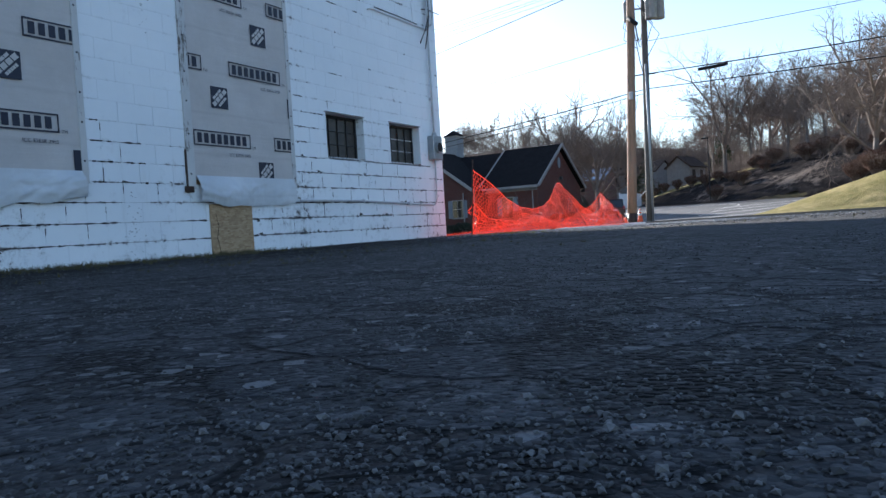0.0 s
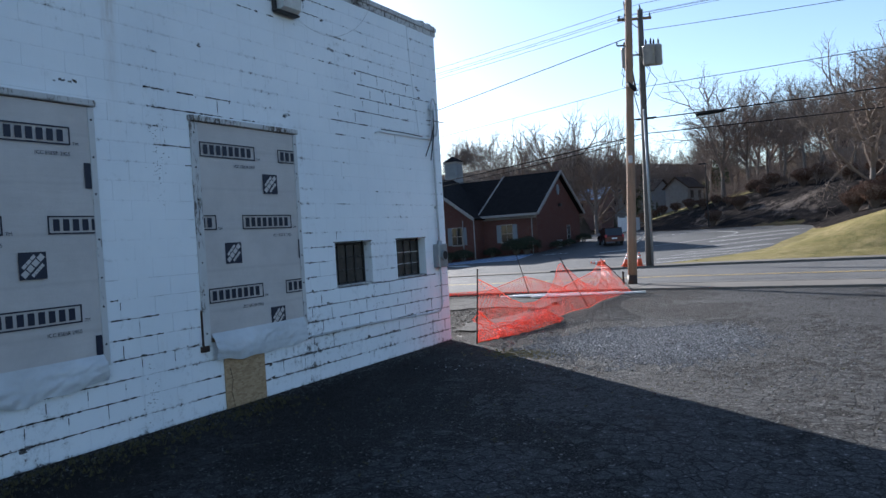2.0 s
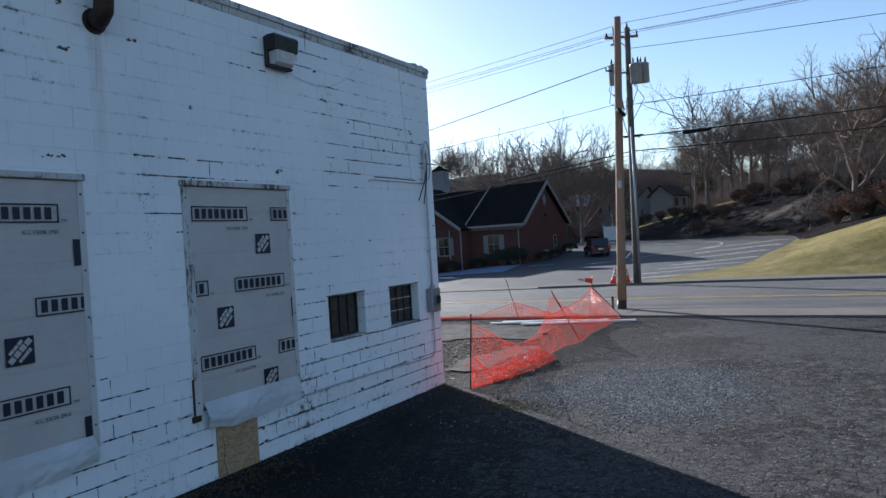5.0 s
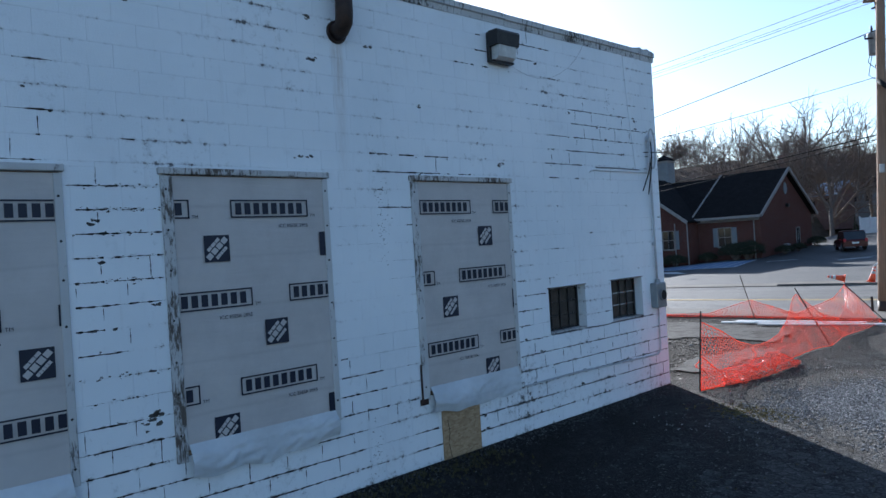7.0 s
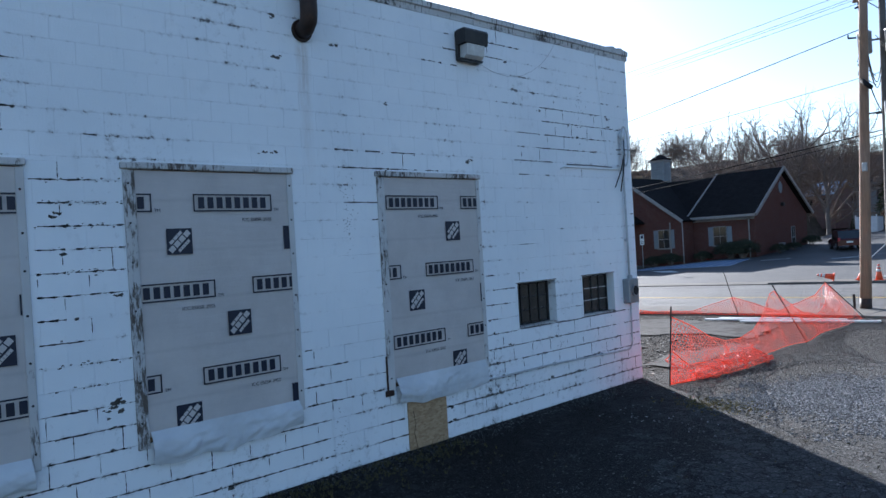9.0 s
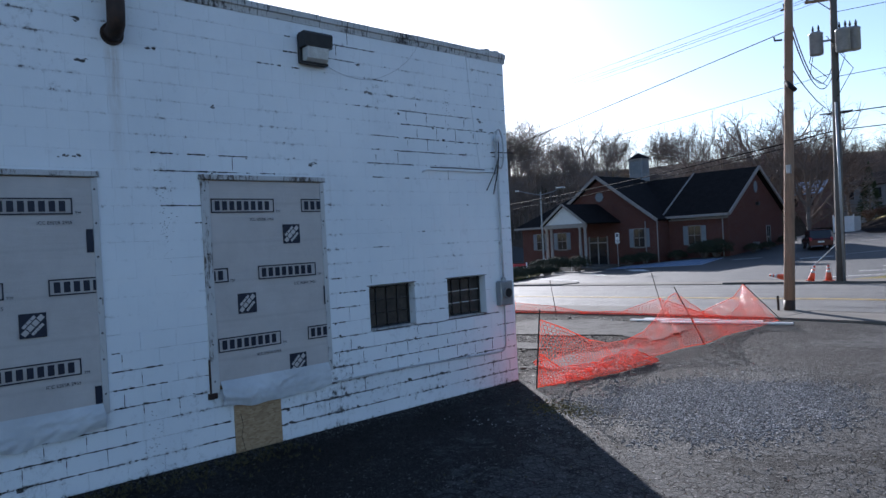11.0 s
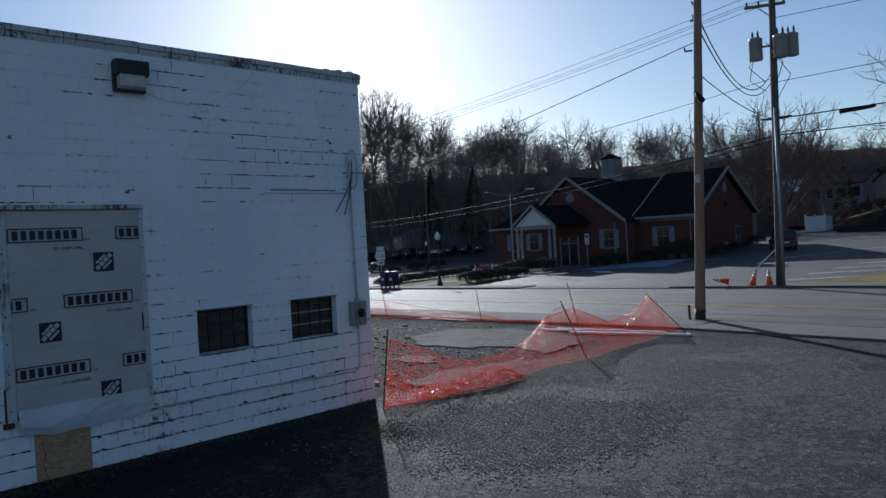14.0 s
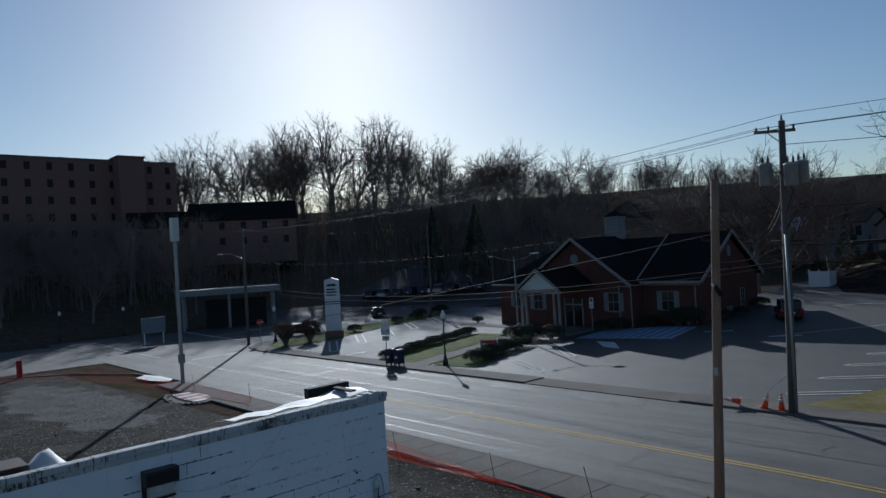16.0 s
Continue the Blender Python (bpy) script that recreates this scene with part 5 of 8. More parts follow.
part("lower_conduit", Build().tube(low, 0.014, 8), M_PAINTEDPIPE, th, "", True)
for yy, zz in ((-1.2, 0.588), (-2.4, 0.625), (-0.32, 2.4), (-0.32, 3.6)):
    part("strap", Build().box((0.0, yy - 0.02, zz - 0.025), (0.062, yy + 0.02, zz + 0.025), 0.01), M_PAINTEDPIPE, th)
part("weather_head", Build().lathe([(0.03, 0), (0.055, 0.03), (0.055, 0.09), (0.02, 0.14)], (0.05, -0.31, 4.10), 10), M_PALEPANEL, th, "pale weather head", True)
th = thing("drip_loop", "grey cable looped round the conduit with black loose ends", "cable")
loop = [(0.07, -0.27 + 0.10 * math.sin(a), 3.99 + 0.33 * math.cos(a)) for a in [2 * math.pi * i / 28 for i in range(29)]]
part("loop", Build().tube(loop, 0.013, 6), M_PAINTEDPIPE, th, "", True)
for k, (dy, dz) in enumerate(((-0.36, -0.62), (-0.20, -0.68), (-0.12, -0.45))):
    part("loose_end", Build().tube([(0.06, -0.27, 4.12), (0.075, -0.30, 3.85), (0.09, -0.30 + dy * 0.4, 3.85 + dz * 0.45), (0.10, -0.30 + dy, 3.9 + dz)], 0.009, 5), M_CABLE, th, "", True)
part("bracket", Build().tube([(0.0, -0.42, 3.93), (0.06, -0.3, 3.93), (0.05, 0.10, 3.94)], 0.009, 5), M_RUSTPIPE, th)
th = thing("old_cable_run", "grey old cable strapped level along the wall", "cable")
part("cable", Build().tube([(0.018, -1.98, 3.56), (0.024, -1.9, 3.60), (0.022, -1.5, 3.595), (0.024, -1.1, 3.60), (0.022, -0.7, 3.595), (0.022, -0.34, 3.60)], 0.014, 6), M_BLOCK, th, "", True)
part("cable", Build().tube([(0.012, -1.8, 3.635), (0.014, -1.2, 3.64), (0.014, -0.6, 3.63)], 0.008, 6), M_GREYCABLE, th, "", True)
# rusty stake beside the first opening
solid("rusty_stake", Build().box((0.004, -5.56, 0.72), (0.03, -5.44, 0.79), 0.006).box((0.004, -5.53, 0.79), (0.02, -5.505, 1.2), 0.004), M_RUSTPIPE, "rusty steel bracket on the opening's lower corner", "bracket")

# ---- poles and wires ----
def utility_pole(x, y, h, r, lean=(0, 0), label="tall weathered wooden utility pole", z=None, mat=None):
    z = land(x, y) - 0.05 if z is None else z
    th = thing("utility_pole", label, "utility pole", "utility poles", (x, y, z))
    part("shaft", Build().tube([(lean[0] * t, lean[1] * t, h * t) for t in (0, 0.2, 0.4, 0.6, 0.8, 1)], r, 14, True, r * 0.72), mat or M_POLEGREY, th, "", True)
    return th


p1 = utility_pole(-0.13, 12.1, 9.72, 0.155, (0.37, 0.1), "bare brown wooden utility pole beside the pavement", None, M_POLE)
part("stub_stake", Build().tube([(-0.24, -0.15, 0), (-0.25, -0.15, 0.55)], 0.035, 6), M_RUSTPIPE, p1)
part("service_box", Build().box((0.13, -0.12, 4.1), (0.26, 0.05, 4.35), 0.012), M_GREYMETAL, p1)
for z, a in ((8.85, 0.22), (8.0, -0.20), (7.2, 0.22), (6.3, 0.2)):
    part("insulator_bracket", Build().tube([(0.12, 0.1, z), (0.12 + a, 0.05, z + 0.02), (0.12 + a, 0.05, z + 0.12)], 0.03, 6), M_DARKMETAL, p1)
part("butt", Build().tube([(0, 0, -0.05), (0.012, 0.003, 0.42)], 0.158, 14), M_RUSTPIPE, p1, "dark tar-stained foot", True)
part("splice_case", Build().tube([(0.2, 0.0, 6.75), (0.5, -0.15, 6.45)], 0.07, 8), M_CABLE, p1, "black cable splice case", True)

p2 = utility_pole(-3.05, 25.6, 13.35, 0.20, (0.2, 0.05), "tall wooden utility pole with three transformers")
arm_dir = Vector((0.93, 0.36, 0)).normalized()


def along(d, z):
    return tuple(arm_dir * d + Vector((0.2 * z / 13.35, 0.05 * z / 13.35, z)))


part("crossarm", Build().tube([along(-1.15, 12.93), along(0.55, 12.88)], 0.075, 4), M_POLE, p2)
part("arm_brace", Build().tube([along(-0.65, 12.90), along(-0.05, 12.35)], 0.025, 5), M_GREYMETAL, p2)
for d, z in ((-1.05, 12.97), (-0.55, 12.97), (0.48, 12.94)):
    part("insulator", Build().lathe([(0.02, 0), (0.06, 0.05), (0.03, 0.08), (0.06, 0.12), (0.02, 0.2)], along(d, z), 8), M_DARKMETAL, p2)
part("pole_pin", Build().lathe([(0.02, 0), (0.06, 0.1), (0.03, 0.15), (0.05, 0.22), (0.0, 0.3)], (0.2, 0.05, 13.33), 8), M_DARKMETAL, p2)
for d, o in ((-0.72, 0.0), (0.75, 0.05), (0.30, -0.52)):
    zb = 10.47 + (0.0 if abs(d) > 0.5 else -0.12)
    c = arm_dir * d + Vector((0.36, -0.93, 0)) * -o + Vector((0.16, 0.04, 0))
    tr = part("transformer", Build().lathe([(0.27, 0), (0.29, 0.03), (0.29, 0.9), (0.305, 0.92), (0.305, 0.97), (0.2, 1.03)], (c.x, c.y, zb), 18), M_GREYMETAL, p2, "grey transformer can", True)
    for k in (-1, 1):
        part("bushing", Build().lathe([(0.04, 0), (0.07, 0.06), (0.035, 0.1), (0.06, 0.16), (0.02, 0.34)], (c.x + 0.12 * k, c.y, zb + 1.0), 8), M_DARKMETAL, tr)
part("transformer_bracket", Build().tube([along(-0.75, 11.05), along(0.75, 11.05)], 0.05, 5), M_GREYMETAL, p2)
part("riser_conduit", Build().tube([(0.20, -0.19, 0), (0.19, -0.18, 4.2), (0.18, -0.17, 8.2)], 0.06, 8), M_GREYMETAL, p2, "grey riser conduit", True)
part("cable_arm", Build().tube([along(-0.4, 7.7), along(0.5, 7.72)], 0.03, 5), M_DARKMETAL, p2)
for k in range(4):
    a = 0.5 + 0.25 * k
    part("jumper", Build().tube([(0.1 * k - 0.2, -0.1, 11.44 - 0.2 * k), (0.5 + 0.15 * k, -0.2, 10.47 - 0.3 * k), (0.25, -0.15, 9.5 - 0.35 * k)] if k % 2 else [(-0.5, -0.1, 11.53), (-0.85, -0.2, 10.19 - 0.3 * k), (-0.15, -0.15, 9.4 - 0.2 * k)], 0.018, 5), M_CABLE, p2, "", True)

p3 = utility_pole(-65.2, 30.9, 13.6, 0.19, (0, 0), "wooden street pole with a lamp arm at the junction")
part("crossarm", Build().tube([(-0.6, -0.9, 13.2), (0.6, 0.9, 13.2)], 0.07, 4), M_POLE, p3)
part("lamp_arm", Build().tube([(0, 0, 10.0), (-0.8, -1.0, 10.6), (-1.5, -1.9, 10.7)], 0.04, 6), M_GREYMETAL, p3, "", True)
part("lamp_head", Build().box((-1.9, -2.3, 10.62), (-1.4, -1.8, 10.75), 0.03), M_GALVWHITE, p3, "pale cobra lamp head")
p4 = utility_pole(46, 23.4, 13.5, 0.2)
p5 = utility_pole(-72.5, 66.2, 13.8, 0.17)
p6 = utility_pole(-110, 34, 13.2, 0.18)


def wire(a, b, sag, r, mat, label, n=24, group="overhead wires"):
    a, b = Vector(a), Vector(b)
    pts = [a.lerp(b, i / n) - Vector((0, 0, sag * 4 * (i / n) * (1 - i / n))) for i in range(n + 1)]
    return solid("overhead_wire", Build().tube(pts, r, 4, False), mat, label, "wire", group, smooth=True)


Z2, Z3 = land(-3.05, 25.6), land(-65.2, 30.9)
for k, d in enumerate((-1.05, -0.55, 0.48)):
    s = arm_dir * d
    a = (-2.85 + s.x, 25.65 + s.y, Z2 + 13.05)
    wire(a, (-65.2 + 0.5 * (k - 1), 30.9 + 0.75 * (k - 1), Z3 + 13.3), 0.9, 0.011, M_GREYCABLE, "thin bare overhead street power line")
    wire(a, (46 + s.x, 23.4 + s.y, 13.6), 0.7, 0.011, M_GREYCABLE, "thin bare overhead street power line")
wire((-2.85, 25.65, Z2 + 13.6), (-65.2, 30.9, Z3 + 13.7), 0.9, 0.012, M_GREYCABLE, "thin bare overhead street power line")
wire((-2.85, 25.65, Z2 + 13.6), (46, 23.4, 14.0), 0.7, 0.012, M_GREYCABLE, "thin bare overhead street power line")
wire((0.1, 12.05, 8.0), (-43.3, 16.0, 2.2), 0.15, 0.014, M_CABLE, "black overhead service cable")
wire((0.12, 12.05, 7.2), (-3.05, 25.6, 7.4), 0.25, 0.02, M_CABLE, "black overhead telephone cable")
wire((0.12, 12.05, 8.8), (-3.05, 25.6, 9.0), 1.3, 0.02, M_CABLE, "black slack jumper cable")
wire((0.12, 12.05, 9.2), (-3.05, 25.6, 9.4), 1.5, 0.02, M_CABLE, "black slack jumper cable")
wire((-2.95, 25.6, 7.35), (46, 23.2, 8.2), 0.5, 0.026, M_CABLE, "black overhead telephone cable")
wire((-2.95, 25.6, 6.6), (46, 23.2, 7.3), 0.6, 0.022, M_CABLE, "black overhead telephone cable")
wire((-2.95, 25.6, 9.0), (46, 23.2, 10.2), 0.5, 0.014, M_CABLE, "thin black overhead street cable")
wire((-2.95, 25.6, 11.9), (46, 23.2, 10.6), 0.6, 0.014, M_CABLE, "thin black overhead street cable")
wire((-2.95, 25.6, 9.2), (-65.2, 30.7, 8.0), 1.2, 0.013, M_CABLE, "thin black overhead street cable")
wire((-2.95, 25.6, 6.6), (-65.2, 30.7, 5.4), 1.5, 0.024, M_CABLE, "black overhead telephone cable")
wire((-2.95, 25.6, 6.4), (-65.2, 30.7, 5.0), 1.6, 0.016, M_CABLE, "black overhead telephone cable")
wire((-65.2, 30.9, Z3 + 13.3), (-110, 34, 12), 0.8, 0.014, M_GREYCABLE, "thin bare overhead street power line")
wire((-65.2, 30.9, Z3 + 13.3), (-72.5, 66.2, 12.1), 0.8, 0.014, M_GREYCABLE, "thin bare overhead street power line")
solid("cable_splice", Build().tube([(-0.5, 26.35, 7.30), (-0.4, 26.35, 7.31), (0.75, 26.25, 7.33), (0.9, 26.2, 7.35)], 0.085, 8), M_CABLE, "long black splice case on the overhead cable", "cable splice", smooth=True)
solid("cable_splice", Build().tube([(-3.9, 26.4, 7.52), (-2.5, 26.4, 7.5)], 0.035, 8), M_CABLE, "long black splice case beside the pole", "cable splice", smooth=True)

# sign pole on the cleared lot
lp = thing("lit_sign_pole", "tall grey steel pole with a narrow pale light box on top", "light pole", at=(-43.3, 14.1, land(-43.3, 14.1)))
part("shaft", Build().tube([(-0.16, 0, 0), (-0.16, 0, 11.0)], 0.085, 10), M_GREYMETAL, lp)
part("shaft", Build().tube([(0.16, 0, 0), (0.16, 0, 11.0)], 0.085, 10), M_GREYMETAL, lp)
part("light_box", Build().box((-0.32, -0.25, 10.9), (0.32, 0.25, 12.7), 0.05), M_LENS, lp, "pale blank sign box")
part("lower_box", Build().box((-0.22, -0.2, 1.6), (0.22, 0.2, 2.3), 0.03), M_GREYMETAL, lp)


# ---- orange safety fence ----
def net(name, tops, bots, cell, label, parent, seed=0, ripple=0.05, rows=22, half=0.0052):
    """Plastic mesh between two curves of (s, point): flat strands with real thickness."""
    def curve(pts, s):
        for (s0, p0), (s1, p1) in zip(pts, pts[1:]):
            if s <= s1:
                t = smooth01((s - s0) / (s1 - s0)) * 0.6 + 0.4 * (s - s0) / (s1 - s0)
                return Vector(p0).lerp(Vector(p1), t)
        return Vector(pts[-1][1])

    length = sum((Vector(b[1]) - Vector(a[1])).length for a, b in zip(tops, tops[1:]))
    nu = int(length / cell)
    nv = rows

    def P(u, v):
        s = u / nu
        a, b = curve(tops, s), curve(bots, s)
        p = a.lerp(b, v / nv)
        w = math.sin(math.pi * min(1, v / nv))
        k = Vector((noise.noise(Vector((s * 14, v * 0.25, seed))), noise.noise(Vector((s * 14, v * 0.25, seed + 9))), 0.5 * noise.noise(Vector((s * 17, v * 0.3, seed + 4)))))
        return p + k * ripple * (0.3 + w)

    bd = Build()
    grid = [[P(u, v) for v in range(nv + 1)] for u in range(nu + 1)]

    def strand(p, q, side, w, t=0.0018):
        d = (q - p)
        if d.length < 1e-5:
            return
        sd = side.normalized() * w
        nrm = d.cross(sd)
        if nrm.length < 1e-8:
            return
        nrm = nrm.normalized() * t
        bd.add([p - sd - nrm, p + sd - nrm, p + sd + nrm, p - sd + nrm, q - sd - nrm, q + sd - nrm, q + sd + nrm, q - sd + nrm],
               [(0, 4, 5, 1), (1, 5, 6, 2), (2, 6, 7, 3), (3, 7, 4, 0)])

    for u in range(nu + 1):
        for v in range(nv + 1):
            p = grid[u][v]
            if u < nu:
                sd = grid[u][min(v + 1, nv)] - grid[u][max(v - 1, 0)]
                strand(p, grid[u + 1][v], sd, half * 0.42 if v % nv else half * 1.5)
            if v < nv and (u + v) % 2 == 0:
                # upright straps, each row set half a mesh aside from the last
                strand(p, grid[u][v + 1], grid[min(u + 1, nu)][v] - grid[max(u - 1, 0)][v], half)
    return part(name, bd, M_ORANGE, parent, label)


fence = thing("safety_fence", "sagging orange plastic mesh fence tied to leaning thin steel stakes", "safety fence")
net("mesh_panel", [(0, (0.72, -0.2, 1.10)), (0.1, (0.74, 0.43, 0.88)), (0.22, (0.72, 1.1, 0.60)), (0.34, (0.69, 1.7, 0.46)), (0.47, (0.66, 2.33, 0.42)), (0.62, (0.58, 3.08, 0.48)), (0.75, (0.48, 3.74, 0.66)), (0.87, (0.35, 4.3, 0.89)), (0.95, (0.22, 4.8, 1.03)), (1, (0.14, 5.2, 1.06))],
    [(0, (0.74, -0.38, 0.03)), (0.34, (0.86, 1.2, 0.02)), (0.55, (0.84, 2.5, 0.02)), (0.72, (0.74, 3.5, 0.01)), (0.86, (0.69, 4.4, 0.0)), (1, (0.84, 5.1, 0.0))], 0.040, "sagging orange mesh", fence, 1, 0.05, 17)
net("mesh_fold", [(0, (0.72, -0.25, 0.55)), (0.15, (0.78, 0.2, 0.26)), (0.45, (0.80, 1.2, 0.20)), (0.7, (0.84, 1.95, 0.30)), (0.85, (0.88, 2.35, 0.26)), (1, (1.0, 2.7, 0.06))],
    [(0, (0.72, -0.36, 0.02)), (0.2, (0.87, 0.25, 0.015)), (0.42, (1.0, 0.94, 0.015)), (0.68, (1.10, 1.66, 0.015)), (1, (1.08, 2.75, 0.01))], 0.044, "crumpled orange mesh lying on the asphalt", fence, 6, 0.15, 11, 0.006)
net("mesh_fold", [(0, (0.80, 0.2, 0.10)), (0.4, (0.86, 1.2, 0.16)), (0.75, (0.92, 2.1, 0.22)), (1, (1.0, 2.6, 0.05))],
    [(0, (0.90, 0.3, 0.02)), (0.42, (1.02, 1.0, 0.02)), (0.7, (1.08, 1.7, 0.02)), (1, (1.05, 2.65, 0.01))], 0.044, "crumpled orange mesh lying on the asphalt", fence, 8, 0.16, 8, 0.006)
net("mesh_panel", [(0, (0.14, 5.2, 1.06)), (0.25, (0.25, 6.3, 0.50)), (0.5, (0.2, 7.5, 0.28)), (0.75, (0.0, 8.6, 0.42)), (1, (-0.28, 9.5, 0.92))],
    [(0, (0.84, 5.1, 0.0)), (0.3, (0.55, 6.7, -0.03)), (0.7, (0.55, 8.2, -0.05)), (1, (0.45, 9.85, -0.07))], 0.040, "sagging orange mesh", fence, 2, 0.05, 17)
net("mesh_panel", [(0, (-0.28, 9.5, 0.92)), (0.12, (-0.6, 9.6, 0.55)), (0.5, (-1.64, 9.7, 0.08)), (0.75, (-2.3, 9.65, 0.30)), (1, (-2.86, 9.6, 0.46))],
    [(0, (0.2, 9.9, -0.05)), (0.5, (-1.5, 10.0, -0.07)), (1, (-2.9, 10.0, -0.10))], 0.040, "sagging orange mesh", fence, 3, 0.05, 17)
net("mesh_panel", [(0, (-2.86, 9.6, 0.46)), (0.1, (-4.3, 9.85, 0.0)), (0.22, (-6.0, 10.1, -0.10)), (0.3, (-7.25, 10.2, 0.02)), (0.46, (-9.45, 10.2, 0.10)), (0.66, (-12.5, 10.05, 0.38)), (0.78, (-14.4, 10.2, 0.36)), (1, (-18.5, 10.3, 0.15))],
    [(0, (-2.95, 10.1, -0.1)), (0.22, (-6.0, 10.35, -0.2)), (0.66, (-12.5, 10.3, -0.34)), (1, (-18.5, 10.4, -0.45))], 0.060, "low sagging orange mesh along the pavement", fence, 4, 0.05, 9)
net("mesh_panel", [(0, (-30, 13.0, -0.3)), (0.4, (-44, 12.9, -0.55)), (0.7, (-55, 11.2, -0.6)), (1, (-64, 5.2, -0.75))],
    [(0, (-30, 12.6, -0.68)), (0.4, (-44, 12.0, -0.95)), (0.7, (-54, 10.2, -1.15)), (1, (-63, 4.6, -1.33))], 0.14, "low orange mesh round the far lot corner", fence, 5, 0.05, 8, 0.008)
for (x, y, z), (x2, y2, z2) in (((0.74, -0.42, -0.1), (0.74, -0.23, 1.28)), ((0.83, 5.13, -0.1), (0.10, 5.22, 1.19)), ((0.60, 10.0, -0.2), (-0.30, 9.47, 0.95)), ((-2.87, 9.93, -0.25), (-3.33, 10.02, 1.18)),
                                ((-7.2, 10.2, -0.4), (-7.35, 10.1, 0.92)), ((-12.4, 10.1, -0.5), (-12.65, 10.05, 0.84)), ((-30.2, 12.9, -0.8), (-30.3, 12.9, 0.5)), ((-38, 12.8, -1), (-38.2, 12.7, 0.4))):
    part("stake", Build().tube([(x, y, z), (x2, y2, z2)], 0.012, 6), M_RUSTPIPE, fence, "thin dark steel stake")
for xa, ya, xb, yb, dz in ((-3.45, 8.95, 0.2, 9.47, 0.004), (-2.25, 8.62, 1.05, 9.26, 0.012), (-3.1, 9.15, -0.9, 9.32, 0.02)):
    w = Vector((ya - yb, xb - xa, 0)).normalized() * 0.065
    a, b = Vector((xa, ya, land(xa, ya) + dz)), Vector((xb, yb, land(xb, yb) + dz))
    up = Vector((0, 0, 0.045))
    solid("white_board", Build().prism([a - w, a + w, a + w + up, a - w + up], b - a), M_WHITE, "long white-painted board lying on the ground", "board", "white boards")


# ---- traffic cones ----
def cone(x, y, tilt=0, yaw=0, z=None):
    th = thing("traffic_cone", "orange traffic cone with white bands" if not tilt else "knocked-over orange traffic cone", "traffic cone", "traffic cones", (0, 0, 0))
    part("base", Build().box((-0.2, -0.2, 0), (0.2, 0.2, 0.035), 0.012), M_CONE, th)
    part("body", Build().lathe([(0.15, 0.035), (0.125, 0.22), (0.045, 0.72), (0.035, 0.74)], (0, 0, 0), 16), M_CONE, th, "", True)
    part("band", Build().lathe([(0.098, 0.40), (0.080, 0.52)], (0, 0, 0), 16), M_REFLECT, th, "white reflective band", True)
    part("band", Build().lathe([(0.070, 0.585), (0.060, 0.655)], (0, 0, 0), 16), M_REFLECT, th, "white reflective band", True)
    z = land(x, y) + 0.08 if z is None else z
    th.matrix_basis = pose(x, y, z, 0, tilt, yaw)
    return th


cone(-3.6, 25.7)
cone(-4.4, 25.75, 14, 10)
cone(-5.5, 25.7, -80, 25, land(-5.5, 25.7) + 0.28)
solid("guy_wire_guard", Build().tube([(-4.32, 25.8, 0.42), (-3.25, 25.68, 1.4)], 0.025, 6), M_WHITE, "pale plastic guard on a guy wire", "guy wire")

# ---- brick bank across the street ----
def window_unit(parent, c, w, h, normal, shutters=True, label="white sash window"):
    """A sash window set on a wall; c is the centre of its sill line, normal 'y' (faces -y) or 'x' (faces +x)."""
    def place(u, v, o):
        return (c[0] + u, c[1] - o, c[2] + v) if normal == "y" else (c[0] + o, c[1] + u, c[2] + v)

    def bx(u0, u1, v0, v1, o0, o1, ch=0.0):
        return Build().box(place(u0, v0, o0), place(u1, v1, o1), ch)

    win = part("window", bx(-w / 2, w / 2, 0, h, -0.02, 0.03), M_GLASS, parent, label)
    for r in ((-w / 2 - 0.08, -w / 2, -0.08, h + 0.08), (w / 2, w / 2 + 0.08, -0.08, h + 0.08), (-w / 2, w / 2, h, h + 0.08), (-w / 2, w / 2, -0.08, 0), (-w / 2, w / 2, h / 2 - 0.03, h / 2 + 0.03), (-0.02, 0.02, 0, h)):
        part("frame", bx(r[0], r[1], r[2], r[3], 0.0, 0.06, 0.01), M_BANKTRIM, win)
    part("sill", bx(-w / 2 - 0.15, w / 2 + 0.15, -0.16, -0.08, 0.0, 0.12, 0.01), M_CONC, win)
    if shutters:
        for s in (-1, 1):
            a, b = sorted((s * (w / 2 + 0.1), s * (w / 2 + 0.55)))
            sh = part("shutter", bx(a, b, -0.05, h + 0.05, 0.0, 0.05, 0.01), M_SHUTTER, win, "pale grey louvred shutter")


def bar(parent, name, a, b, w, h, mat, label=""):
    """A square-edged board between two points."""
    a, b = Vector(a), Vector(b)
    d = (b - a).normalized()
    s = d.cross(Vector((0, 0, 1))).normalized() * (w / 2)
    u = s.cross(d).normalized() * (h / 2)
    return part(name, Build().prism([a - s - u, a + s - u, a + s + u, a - s + u], b - a), mat, parent, label)


BZ = -0.9
bank = thing("bank_building", "red brick bank with steep dark shingle gables and a cupola", "building", at=(0, 0, 0))
WX = -28.0  # where the wing's roof ends over the front gable
part("wall", Build().box((-47, 54.5, BZ - 0.6), (-21.7, 66.9, 3.8)), M_BRICK, bank, "red brick wall")
part("gable_wall", Build().prism([(-21.7, 54.5, 3.8), (-21.7, 66.9, 3.8), (-21.7, 60.6, 7.95)], (-0.3, 0, 0)), M_BRICK, bank, "red brick gable")
